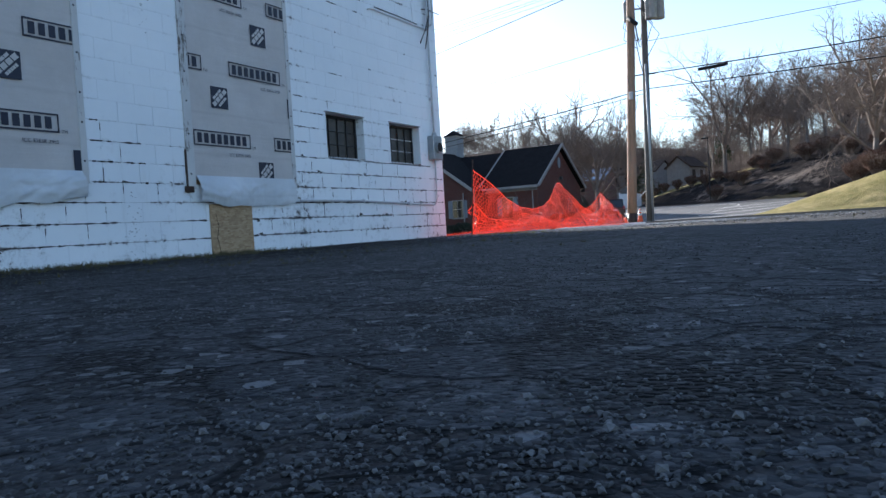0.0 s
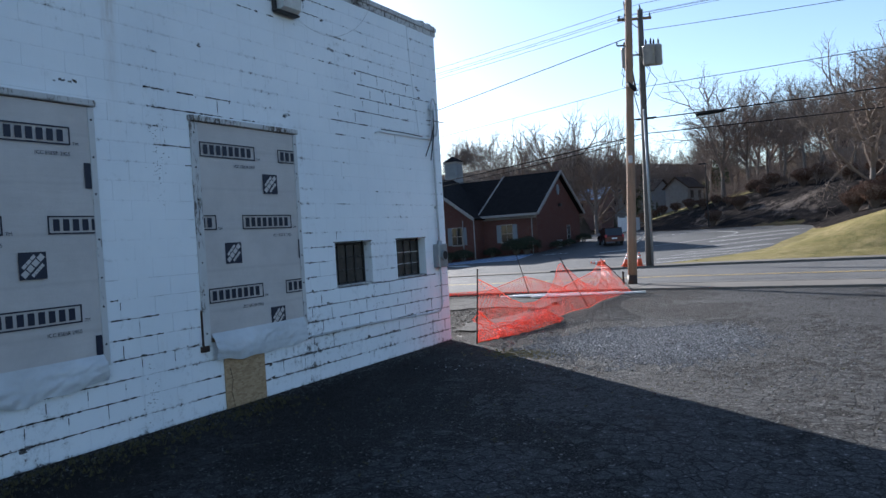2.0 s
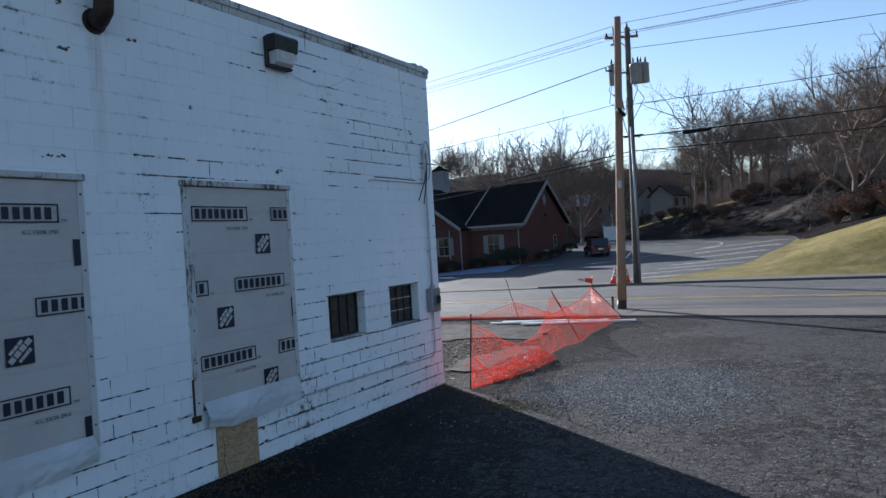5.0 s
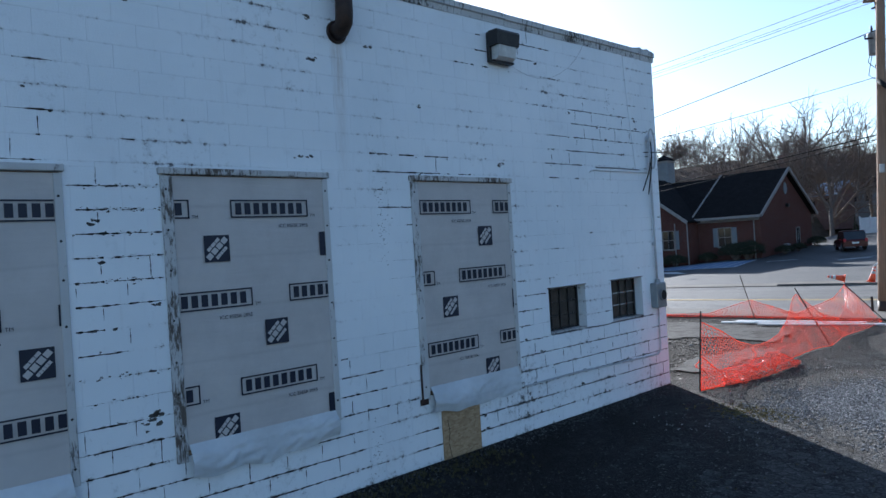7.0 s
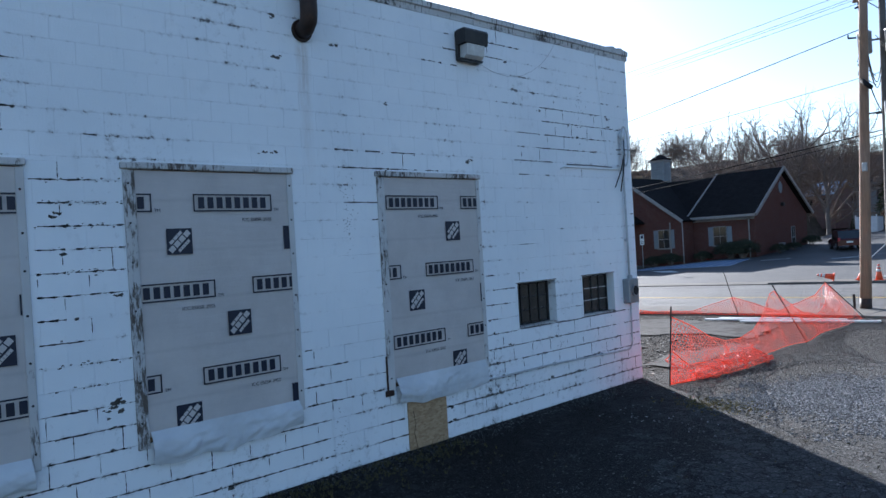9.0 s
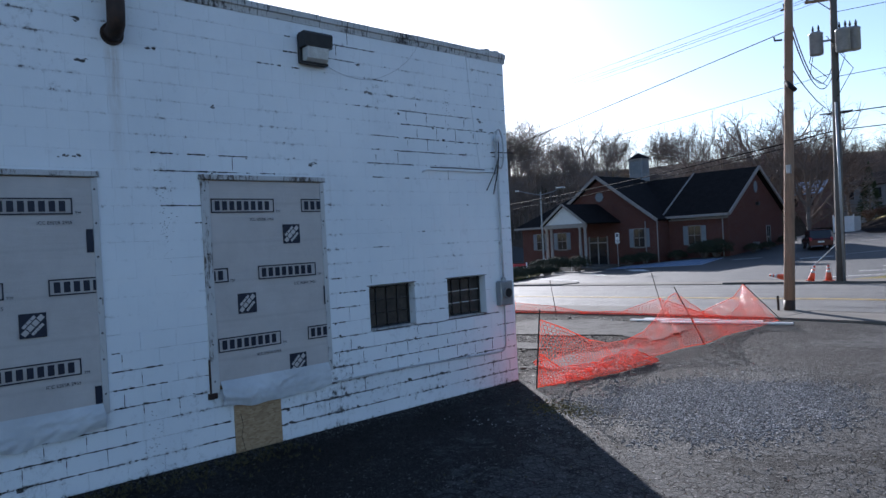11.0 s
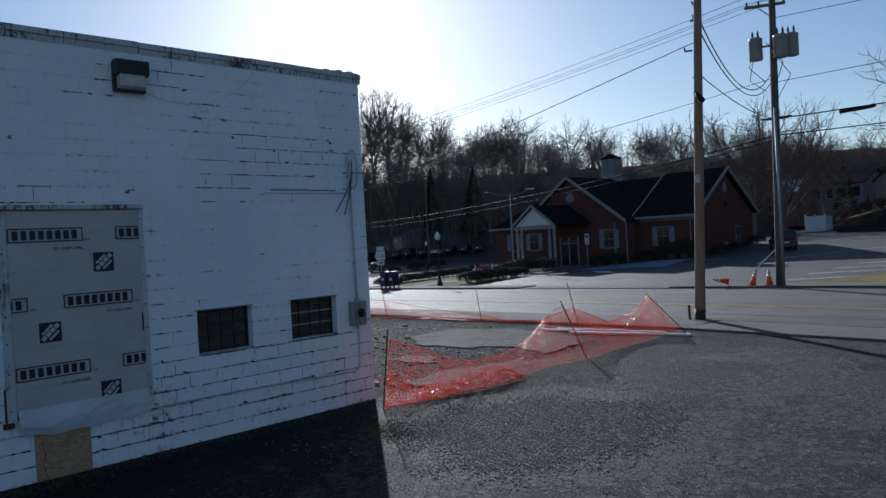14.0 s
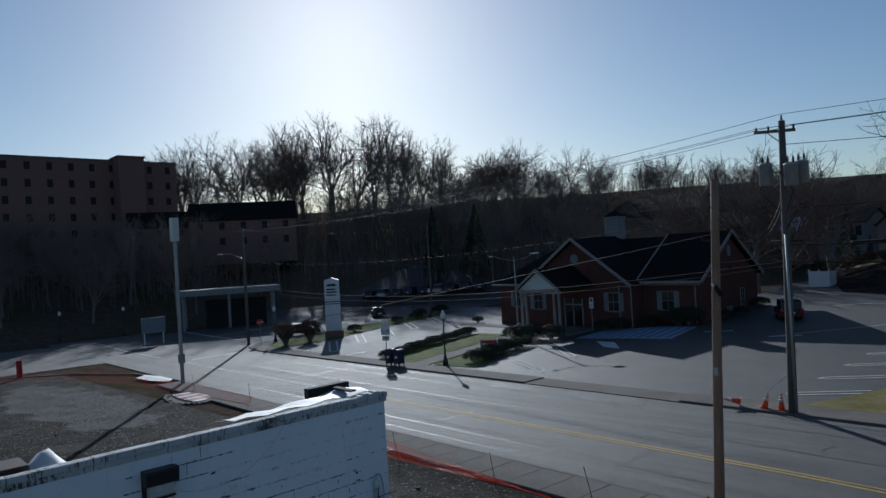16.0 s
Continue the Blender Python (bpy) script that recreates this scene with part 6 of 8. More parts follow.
part("gable_wall", Build().prism([(WX + 0.35, 54.5, 3.8), (WX + 0.35, 66.9, 3.8), (WX + 0.35, 60.6, 7.95)], (0.2, 0, 0)), M_SHINGLE, bank, "dark upper gable")
part("wall", Build().box((-41, 52.3, BZ - 0.6), (-27.8, 54.5, 3.7)), M_BRICK, bank, "red brick wall of the front wing")
part("gable_wall", Build().prism([(-41, 52.3, 3.7), (-27.8, 52.3, 3.7), (-34.3, 52.3, 8.15)], (0, 0.3, 0)), M_BRICK, bank, "red brick front gable")
for y0, label in ((53.8, "dark shingle roof of the wing"), (67.4, "dark shingle roof")):
    part("roof", Build().slab([(-21.3, y0, 3.85), (WX, y0, 3.85), (WX, 60.6, 8.35), (-21.3, 60.6, 8.35)], 0.18), M_SHINGLE, bank, label)
    part("roof", Build().slab([(WX + 0.02, y0 + (0.25 if y0 < 60 else -0.25), 3.62), (-47.6, y0, 3.62), (-41.0, 60.6, 8.12), (WX + 0.02, 60.6, 8.12)], 0.18), M_SHINGLE, bank)
part("roof", Build().slab([(-47.6, 53.8, 3.62), (-47.6, 67.4, 3.62), (-41.0, 60.6, 8.12)], 0.18), M_SHINGLE, bank)
for s in (-1, 1):
    xe = -34.3 + s * 6.85
    part("roof", Build().slab([(xe, 51.8, 3.62), (-34.3, 51.8, 8.50), (-34.3, 60.9, 8.50), (xe, 54.6, 3.62)], 0.18), M_SHINGLE, bank)
    bar(bank, "rake_board", (-34.3, 51.72, 8.42), (xe, 51.72, 3.52), 0.1, 0.30, M_BANKTRIM, "tan rake board")
for x in (-21.22, WX - 0.05):
    for ye in (53.7, 67.5):
        bar(bank, "rake_board", (x, 60.6, 8.28), (x, ye, 3.72), 0.12, 0.30, M_BANKTRIM, "tan rake board")
bar(bank, "fascia", (-21.3, 53.72, 3.72), (WX, 53.72, 3.72), 0.14, 0.24, M_BANKTRIM, "tan gutter and fascia")
bar(bank, "fascia", (-41.2, 53.75, 3.5), (-47.6, 53.75, 3.5), 0.12, 0.22, M_BANKTRIM)
bar(bank, "frieze", (-21.72, 54.46, 3.5), (WX, 54.46, 3.5), 0.06, 0.3, M_BANKTRIM, "tan frieze board under the eave")
for x, y in ((-27.7, 52.2), (-22.2, 54.4), (-29.0, 52.2)):
    part("downspout", Build().box((x - 0.05, y - 0.1, BZ), (x + 0.05, y - 0.02, 3.5), 0.01), M_BANKTRIM, bank)
window_unit(bank, (-25.1, 54.5, 1.0), 1.25, 1.75, "y")
window_unit(bank, (-29.8, 52.3, 1.0), 1.15, 1.75, "y")
window_unit(bank, (-39.4, 52.3, 1.0), 1.15, 1.75, "y")
window_unit(bank, (-44.2, 54.5, 1.0), 1.15, 1.75, "y")
window_unit(bank, (-21.7, 63.2, 0.3), 0.8, 2.1, "x", False, "white side door with a pane")
part("utility_box", Build().box((-21.7, 59.5, -0.2), (-21.3, 60.2, 0.9), 0.03), M_GREYMETAL, bank, "pale grey utility box")
for x, y, z, n in ((-34.3, 52.3, 6.3, "y"), (-21.7, 60.6, 6.35, "x")):
    ring = [((x + 0.5 * math.cos(a), y - 0.002, z + 0.5 * math.sin(a)) if n == "y" else (x + 0.002, y + 0.4 * math.cos(a), z + 0.6 * math.sin(a))) for a in [math.pi / 4 * k for k in range(8)]]
    part("gable_vent", Build().prism(ring, (0, -0.06, 0) if n == "y" else (0.06, 0, 0)), M_SHUTTER, bank, "pale octagonal louvred vent")
part("wall_lamp", Build().box((-21.7, 60.5, 4.5), (-21.4, 60.9, 4.85), 0.03), M_DARKMETAL, bank)
# porch
part("porch_roof", Build().slab([(-31.85, 46.2, 3.62), (-34.55, 46.2, 5.6), (-34.55, 52.4, 5.6), (-31.85, 52.4, 3.62)], 0.15), M_SHINGLE, bank)
part("porch_roof", Build().slab([(-37.25, 46.2, 3.62), (-34.55, 46.2, 5.6), (-34.55, 52.4, 5.6), (-37.25, 52.4, 3.62)], 0.15), M_SHINGLE, bank)
part("pediment", Build().prism([(-37.0, 46.5, 3.6), (-32.1, 46.5, 3.6), (-34.55, 46.5, 5.4)], (0, 0.15, 0)), M_PALEPANEL, bank, "pale boarded pediment")
bar(bank, "rake_board", (-34.55, 46.15, 5.55), (-31.8, 46.15, 3.52), 0.08, 0.22, M_BANKTRIM)
bar(bank, "rake_board", (-34.55, 46.15, 5.55), (-37.3, 46.15, 3.52), 0.08, 0.22, M_BANKTRIM)
part("porch_beam", Build().box((-37.1, 46.4, 3.2), (-32.0, 46.7, 3.6), 0.02), M_BANKTRIM, bank)
for x in (-36.9, -36.3, -32.8, -32.2):
    part("column", Build().lathe([(0.2, 0), (0.2, 0.12), (0.155, 0.16), (0.13, 3.75), (0.19, 3.85), (0.19, 4.0)], (x, 46.6, BZ + 0.18), 12), M_BANKTRIM, bank, "", True)
part("porch_floor", Build().box((-38, 46.3, BZ - 0.1), (-31.3, 52.3, BZ + 0.2), 0.02), M_CONC, bank)
for k in range(3):
    part("step", Build().box((-36.6, 46.3 - 0.32 * (k + 1), BZ - 0.2), (-32.8, 46.3 - 0.32 * k, BZ + 0.13 - 0.06 * k), 0.01), M_CONC, bank)
dr = part("entrance_door", Build().box((-35.7, 52.2, BZ + 0.2), (-33.5, 52.28, 2.1)), M_GLASS, bank, "glazed entrance doors in a white frame")
for x in (-35.75, -34.65, -33.5):
    part("door_frame", Build().box((x - 0.06, 52.12, BZ + 0.2), (x + 0.06, 52.24, 2.2), 0.01), M_BANKTRIM, dr)
part("door_frame", Build().box((-35.8, 52.12, 1.5), (-33.45, 52.24, 1.62), 0.01), M_BANKTRIM, dr)
for x in (-36.9, -32.5):
    rl = part("handrail", Build().tube([(x, 46.2, BZ + 1.1), (x, 44.6, BZ + 0.75), (x, 44.6, BZ)], 0.03, 6), M_WHITE, bank, "white handrail")
    part("rail_post", Build().tube([(x, 46.2, BZ + 0.1), (x, 46.2, BZ + 1.1)], 0.03, 6), M_BANKTRIM, rl)
# cupola
CX, CY, CS = -34.75, 60.95, 0.8
cup = part("cupola", Build().box((CX - CS, CY - CS, 7.8), (CX + CS, CY + CS, 10.6), 0.03), M_CUPOLA, bank, "pale boarded cupola")
cr0 = CS + 0.16
part("cupola_roof", Build().add([(CX - cr0, CY - cr0, 10.7), (CX + cr0, CY - cr0, 10.7), (CX + cr0, CY + cr0, 10.7), (CX - cr0, CY + cr0, 10.7), (CX, CY, 11.45)], [(3, 2, 1, 0), (0, 1, 4), (1, 2, 4), (2, 3, 4), (3, 0, 4)]), M_SHINGLE, cup)
for k in range(5):
    part("louvre", Build().box((CX - 0.5, CY - CS - 0.06, 9.1 + 0.26 * k), (CX + 0.5, CY - CS + 0.02, 9.26 + 0.26 * k), 0.01), M_SHUTTER, cup)
    part("louvre", Build().box((CX + CS - 0.02, CY - 0.5, 9.1 + 0.26 * k), (CX + CS + 0.06, CY + 0.5, 9.26 + 0.26 * k), 0.01), M_SHUTTER, cup)
part("cupola_cornice", Build().box((CX - CS - 0.1, CY - CS - 0.1, 10.5), (CX + CS + 0.1, CY + CS + 0.1, 10.7), 0.03), M_BANKTRIM, cup)


# ---- plain houses on the hills ----
def house(name, x, y, w, d, eave, ridge, rot, wall, roof, label, base=None, floors=1, cols=4, hip=0.0, chimney=False):
    z = (land(x, y) if base is None else base) - 0.3
    th = thing(name, label, "house", at=(0, 0, 0))
    th.matrix_basis = pose(x, y, z, 0, 0, rot)
    part("wall", Build().box((-w / 2, -d / 2, -3.0), (w / 2, d / 2, eave)), wall, th)
    o = 0.4
    if ridge > eave:
        hx = w / 2 + o - hip
        part("roof", Build().slab([(-w / 2 - o, -d / 2 - o, eave - 0.1), (w / 2 + o, -d / 2 - o, eave - 0.1), (hx, 0, ridge), (-hx, 0, ridge)], 0.2), roof, th)
        part("roof", Build().slab([(-w / 2 - o, d / 2 + o, eave - 0.1), (w / 2 + o, d / 2 + o, eave - 0.1), (hx, 0, ridge), (-hx, 0, ridge)], 0.2), roof, th)
        for s in (-1, 1):
            if hip:
                part("roof", Build().slab([(s * (w / 2 + o), -d / 2 - o, eave - 0.1), (s * (w / 2 + o), d / 2 + o, eave - 0.1), (s * hx, 0, ridge)], 0.2), roof, th)
            else:
                part("gable_wall", Build().prism([(s * w / 2, -d / 2, eave), (s * w / 2, d / 2, eave), (s * w / 2, 0, ridge - 0.25)], (-s * 0.2, 0, 0)), wall, th)
    else:
        part("parapet", Build().box((-w / 2 - 0.15, -d / 2 - 0.15, eave), (w / 2 + 0.15, d / 2 + 0.15, eave + 0.45)), roof, th)
    fh = eave / floors
    for f in range(floors):
        for k in range(cols):
            u = lerp(-w / 2, w / 2, (k + 0.5) / cols)
            wn = part("window", Build().box((u - 0.55, -d / 2 - 0.03, fh * f + fh * 0.35), (u + 0.55, -d / 2 + 0.02, fh * f + fh * 0.8)), M_FARGLASS, th)
            part("sill", Build().box((u - 0.65, -d / 2 - 0.05, fh * f + fh * 0.30), (u + 0.65, -d / 2 - 0.001, fh * f + fh * 0.35), 0.01), wall, wn)
    if chimney:
        part("chimney", Build().box((w * 0.12, -0.8, ridge - 2), (w * 0.12 + 1.7, 0.5, ridge + 4.2), 0.04), M_DARKBRICK, th)
    return th


house("office_building", -77, 150, 31, 16, 6.3, 10.5, -6, M_OFFICEBRICK, M_SHINGLE_BROWN, "brick office building with a brown hipped roof", 8.5, 2, 12, 6.0)
house("house", -50.5, 130, 9, 8, 4.0, 6.4, -10, M_OFFICEBRICK, M_SHINGLE_BROWN, "low brick house with a tall chimney behind the bank", 6.2, 1, 3, 0.0, True)
house("apartment_building", -160, 30, 58, 18, 25, 24, 92, M_DARKBRICK, M_CONC, "tall dark brick apartment block with a flat roof", 7.0, 7, 14)
tower = thing("stair_tower", "brick stair tower of the apartment block", "tower")
part("wall", Build().box((-153, 45, 5), (-147.5, 50.5, 32.2), 0.1), M_DARKBRICK, tower)
part("parapet", Build().box((-153.2, 44.8, 32.2), (-147.3, 50.7, 32.6), 0.05), M_DARKBRICK, tower)
house("house", -141, 50.5, 12, 8, 6.0, 9.5, 70, M_DARKBRICK, M_SHINGLE, "dark hillside house with a gabled roof", 10.5, 2, 3)
house("house", -133, 66, 22, 11, 6.5, 10.5, 62, M_DARKBRICK, M_SHINGLE, "long dark hillside house with a gabled roof", 11.0, 2, 5)
house("house", -33.6, 138, 10, 8, 4.0, 6.3, -14, M_SIDING, M_SHINGLE_BROWN, "grey sided bungalow on the hill", 5.3, 1, 4)
house("house", -42.0, 134, 6.5, 7, 3.6, 6.0, -14, M_DARKBRICK, M_SOLAR, "small hillside house with a pale shining roof", 4.8, 1, 2)
house("house", 9, 130, 12, 9, 5.5, 9.0, -5, M_SIDING, M_SHINGLE, "grey two-storey house among hilltop trees", 9.5, 2, 3)
house("house", -20.2, 117, 6, 4.2, 3.0, 4.9, 76, M_SIDING, M_SHINGLE_BROWN, "pale sided house behind the trees", 5.4, 1, 2)
th = thing("drive_in_canopy", "low flat canopy with pale fascia beside the side street", "canopy", at=(-91.5, 41.5, land(-91.5, 41.5)))
th.rotation_euler = (0, 0, radians(64))
part("canopy_roof", Build().box((-7.5, -3, 5.1), (7.5, 3, 6.0), 0.05), M_SIDING, th)
part("kiosk", Build().box((-3.5, 0.5, 0), (5.5, 2.8, 4.2), 0.05), M_NEARBLACK, th, "dark glazed kiosk")
for px in (-6.5, 0, 6.5):
    for py in (-2.4, 2.4):
        part("canopy_post", Build().box((px - 0.2, py - 0.2, 0), (px + 0.2, py + 0.2, 5.12), 0.02), M_SIDING, th)

# bin enclosure
th = thing("bin_enclosure", "white plastic panel enclosure at the back of the car park", "enclosure", at=(-20.0, 80.0, land(-20.0, 80.0) - 0.05))
for k in range(2):
    part("panel", Build().box((-1.06 + 1.08 * k, -0.05, 0), (-0.02 + 1.08 * k, 0.05, 1.85), 0.02), M_WHITE, th)
for k in range(3):
    part("post", Build().box((-1.14 + 1.08 * k, -0.08, 0), (-1.02 + 1.08 * k, 0.08, 2.05), 0.02), M_WHITE, th)
part("side_panel", Build().box((1.06, 0.09, 0), (1.14, 2.2, 1.8), 0.02), M_WHITE, th)


# ---- street furniture ----
def post_lamp(x, y, h=4.2):
    z = land(x, y)
    th = thing("post_lamp", "black cast post lamp with a white acorn globe", "street lamp", "acorn street lamps", (x, y, z))
    part("base", Build().lathe([(0.22, 0), (0.22, 0.25), (0.14, 0.45), (0.10, 0.8), (0.06, 0.9)], (0, 0, 0), 12), M_DARKMETAL, th, "", True)
    part("shaft", Build().tube([(0, 0, 0.85), (0, 0, h - 0.65)], 0.06, 10, True, 0.045), M_DARKMETAL, th)
    part("collar", Build().lathe([(0.05, 0), (0.13, 0.06), (0.13, 0.12)], (0, 0, h - 0.72), 12), M_DARKMETAL, th)
    part("globe", Build().lathe([(0.12, 0), (0.2, 0.16), (0.21, 0.3), (0.13, 0.5), (0.03, 0.66)], (0, 0, h - 0.6), 14), M_GALVWHITE, th, "white glass globe", True)
    return th


for x, y in ((-30.1, 29.3), (-63.6, 33.5), (-66.6, 60.5), (-100, 20), (-98, 28)):
    post_lamp(x, y)

z = land(-35.6, 44.3)
th = thing("parking_lamp", "tall grey car-park lamp with two arms", "street lamp", at=(-35.6, 44.3, z))
part("shaft", Build().tube([(0, 0, 0), (0, 0, 7.9)], 0.10, 10, True, 0.07), M_GREYMETAL, th)
part("foot", Build().lathe([(0.3, 0), (0.3, 0.7), (0.27, 0.75)], (0, 0, 0), 14), M_CONC, th)
for s, hh in ((-1, 8.1), (1, 8.2)):
    arm = part("arm", Build().tube([(0, 0, 7.6), (s * 0.9, s * 0.8, 7.85), (s * 1.5, s * 1.35, hh)], 0.035, 6), M_GREYMETAL, th)
    part("lamp_head", Build().box((s * 1.3 - 0.2, s * 1.2 - 0.2, hh - 0.05), (s * 1.9 - 0.1 * s, s * 1.7, hh + 0.06), 0.03), M_GALVWHITE, arm)


lx, ly = -9.0, 75.6
th = thing("bed_lamp", "thin dark car-park lamp on the mulched bed", "street lamp", at=(lx, ly, land(lx, ly) - 0.1))
part("shaft", Build().tube([(0, 0, 0), (0, 0, 7.6)], 0.07, 8, True, 0.05), M_DARKMETAL, th)
part("lamp_head", Build().box((-0.75, -0.15, 7.5), (0.1, 0.15, 7.64), 0.03), M_DARKMETAL, th)


def sign_post(x, y, h, name, label, r=0.035):
    th = thing(name, label, "sign", at=(x, y, land(x, y)))
    part("post", Build().tube([(0, 0, 0), (0, 0, h)], r, 6), M_GREYMETAL, th)
    return th


VIEW = Matrix.Rotation(radians(38), 4, "Z")
th = sign_post(-31.0, 50.2, 2.9, "parking_sign", "white reserved-parking sign on a steel post")
b = part("plate", Build().box((-0.2, -0.03, 2.3), (0.2, -0.01, 3.35), 0.01), M_REFLECT, th)
b.matrix_basis = VIEW
q = part("symbol", Build().box((-0.12, -0.036, 2.95), (0.12, -0.032, 3.25)), M_BLUEBOX, b, "blue square symbol")
q = part("text_bar", Build().box((-0.14, -0.036, 2.45), (0.14, -0.032, 2.5)).box((-0.14, -0.036, 2.6), (0.14, -0.032, 2.65)), M_INK, b)

th = sign_post(-35.6, 27.9, 2.6, "route_sign", "white route shield with the number 518 above an arrow plate")
b = part("shield", Build().box((-0.38, -0.04, 2.35), (0.38, -0.015, 3.05), 0.05), M_REFLECT, th)
b.matrix_basis = VIEW
t5 = new("number", text_mesh("518", 0.42, M_INK))
t5.parent = b
t5.matrix_basis = Matrix.Translation((-0.34, -0.046, 2.52)) @ pose(0, 0, 0, 90, 0, 0)
part("top_plate", Build().box((-0.3, -0.04, 3.1), (0.3, -0.015, 3.42), 0.01).box((-0.22, -0.046, 3.2), (0.22, -0.041, 3.32)), M_REFLECT, b)
part("arrow_plate", Build().box((-0.3, -0.04, 1.9), (0.3, -0.015, 2.3), 0.01), M_REFLECT, b)
part("arrow", Build().prism([(-0.2, -0.046, 2.06), (0.05, -0.046, 2.06), (0.05, -0.046, 1.98), (0.22, -0.046, 2.1), (0.05, -0.046, 2.22), (0.05, -0.046, 2.14), (-0.2, -0.046, 2.14)], (0, 0.004, 0)), M_INK, b)

th = sign_post(-64.3, 32.0, 2.3, "stop_sign", "red octagonal stop sign on a steel post")
oct_ = [(0.4 * math.cos(math.pi / 8 + math.pi / 4 * k), -0.03, 2.5 + 0.4 * math.sin(math.pi / 8 + math.pi / 4 * k)) for k in range(8)]
b = part("plate", Build().prism(oct_, (0, 0.02, 0)), M_SIGNRED, th)
b.matrix_basis = Matrix.Rotation(radians(60), 4, "Z")
t5 = new("lettering", text_mesh("STOP", 0.27, M_REFLECT))
t5.parent = b
t5.matrix_basis = Matrix.Translation((-0.33, -0.036, 2.40)) @ pose(0, 0, 0, 90, 0, 0)

for dx in (-0.45, 0.45):
    x, y = -33.7 + dx, 27.2 + dx * 0.1
    th = thing("mailbox", "dark blue steel street mailbox with a rounded top", "mailbox", "street mailboxes", (x, y, land(x, y) + 0.075))
    part("box", Build().prism([(-0.32, -0.3, 0.2), (0.32, -0.3, 0.2), (0.32, -0.3, 1.0)] + [(0.32 * math.cos(a), -0.3, 1.0 + 0.32 * math.sin(a)) for a in [math.pi * k / 8 for k in range(1, 8)]] + [(-0.32, -0.3, 1.0)], (0, 0.6, 0)), M_BLUEBOX, th)
    for lx in (-0.27, 0.27):
        for ly in (-0.25, 0.25):
            part("leg", Build().box((lx - 0.03, ly - 0.03, 0), (lx + 0.03, ly + 0.03, 0.21)), M_BLUEBOX, th)
    part("label_plate", Build().box((-0.15, -0.306, 0.6), (0.15, -0.301, 0.8)), M_REFLECT, th)

th = thing("pylon_sign", "tall pale grey pylon sign on a grass island", "sign", at=(-59.6, 39.0, land(-59.6, 39.0)))
th.rotation_euler, th.scale = (0, 0, radians(48)), (0.915, 0.915, 0.915)
part("column", Build().prism([(-1.0, -0.35, 0), (1.0, -0.35, 0), (0.92, -0.35, 7.4), (0, -0.35, 7.7), (-0.92, -0.35, 7.4)], (0, 0.7, 0)), M_PALEPANEL, th)
part("logo_mark", Build().prism([(-0.7, -0.36, 6.6), (0.7, -0.36, 6.6), (0.45, -0.36, 6.95), (-0.5, -0.36, 6.9)], (0, -0.02, 0)), M_DARKPAINT, th)
for k in range(3):
    part("text_bar", Build().box((-0.68, -0.38, 6.1 - 0.36 * k), (0.5 + 0.15 * (k == 1), -0.355, 6.3 - 0.36 * k)), M_DARKPAINT, th)
part("stripe", Build().box((-1.02, -0.38, 4.55), (1.02, -0.355, 4.68)).box((-1.02, -0.38, 4.3), (1.02, -0.355, 4.4)), M_INK, th)
part("foot", Build().box((-1.15, -0.6, -0.3), (1.15, 0.6, 0.9), 0.05), M_DARKBRICK, th)

th = thing("garden_sign", "small maroon board sign in the hedge", "sign", at=(-30.4, 34.6, land(-30.4, 34.6)))
th.rotation_euler = (0, 0, radians(40))
part("board", Build().box((-0.75, -0.04, 0.55), (0.75, 0.04, 1.25), 0.02), M_SIGNRED, th)
for x in (-0.7, 0.7):
    part("post", Build().box((x - 0.05, -0.05, 0), (x + 0.05, 0.05, 1.35), 0.01), M_WHITE, th)
part("text_bar", Build().box((-0.55, -0.05, 0.85), (0.55, -0.041, 1.0)), M_REFLECT, th)

solid("red_bollard", Build().lathe([(0.25, 0), (0.25, 1.5), (0.2, 1.6)], (-63.6, 7.4, land(-63.6, 7.4)), 12), M_SIGNRED, "rusty red steel post at the lot corner", "bollard")
th = thing("blue_sign", "low blue and white sign board by the side street", "sign", at=(-81, 26, land(-81, 26)))
part("board", Build().box((-0.08, -1.5, 1.4), (0.08, 1.5, 3.4), 0.03), M_SHUTTER, th)
for y in (-1.2, 1.2):
    part("post", Build().box((-0.06, y - 0.06, 0), (0.06, y + 0.06, 1.5)), M_WHITE, th)

# open pit with coloured liners, its shaded depth painted as a flat dark disc
th = thing("open_pit", "open pit drawn as a flat dark disc edged with broken concrete and coloured sheets", "pit", at=(-36.3, 11.6, land(-36.3, 11.6)))
rim = Build()
rg = random.Random(5)
for k in range(26):
    a = 2 * math.pi * k / 26
    c = (2.4 * math.cos(a), 1.25 * math.sin(a), 0.05)
    w = rg.uniform(0.06, 0.2)
    rim.box((c[0] - 0.27, c[1] - w, -0.1), (c[0] + 0.27, c[1] + w, 0.03 + rg.uniform(0, 0.07)), 0.02)
part("rim", rim, M_CONC, th, "broken concrete rim")
part("hollow", Build().add([(2.35 * math.cos(2 * math.pi * k / 26), 1.2 * math.sin(2 * math.pi * k / 26), 0.03) for k in range(26)] + [(0, 0, -0.02)], [(k, (k + 1) % 26, 26) for k in range(26)]), M_NEARBLACK, th)
for k in range(15):
    x = -1.9 + 0.27 * k
    yb = 1.1 * math.sqrt(max(0, 1 - (x / 2.4) ** 2))
    part("hanging_sheet", Build().prism([(x - 0.1, yb, 0.06), (x + 0.1, yb, 0.06), (x + 0.12, yb - 1.5 * yb, 0.07), (x - 0.08, yb - 1.5 * yb, 0.07)], (0, 0.0, 0.02)), (M_SIGNRED, M_WHITE, M_BLUEBOX, M_SIGNRED)[k % 4], th)


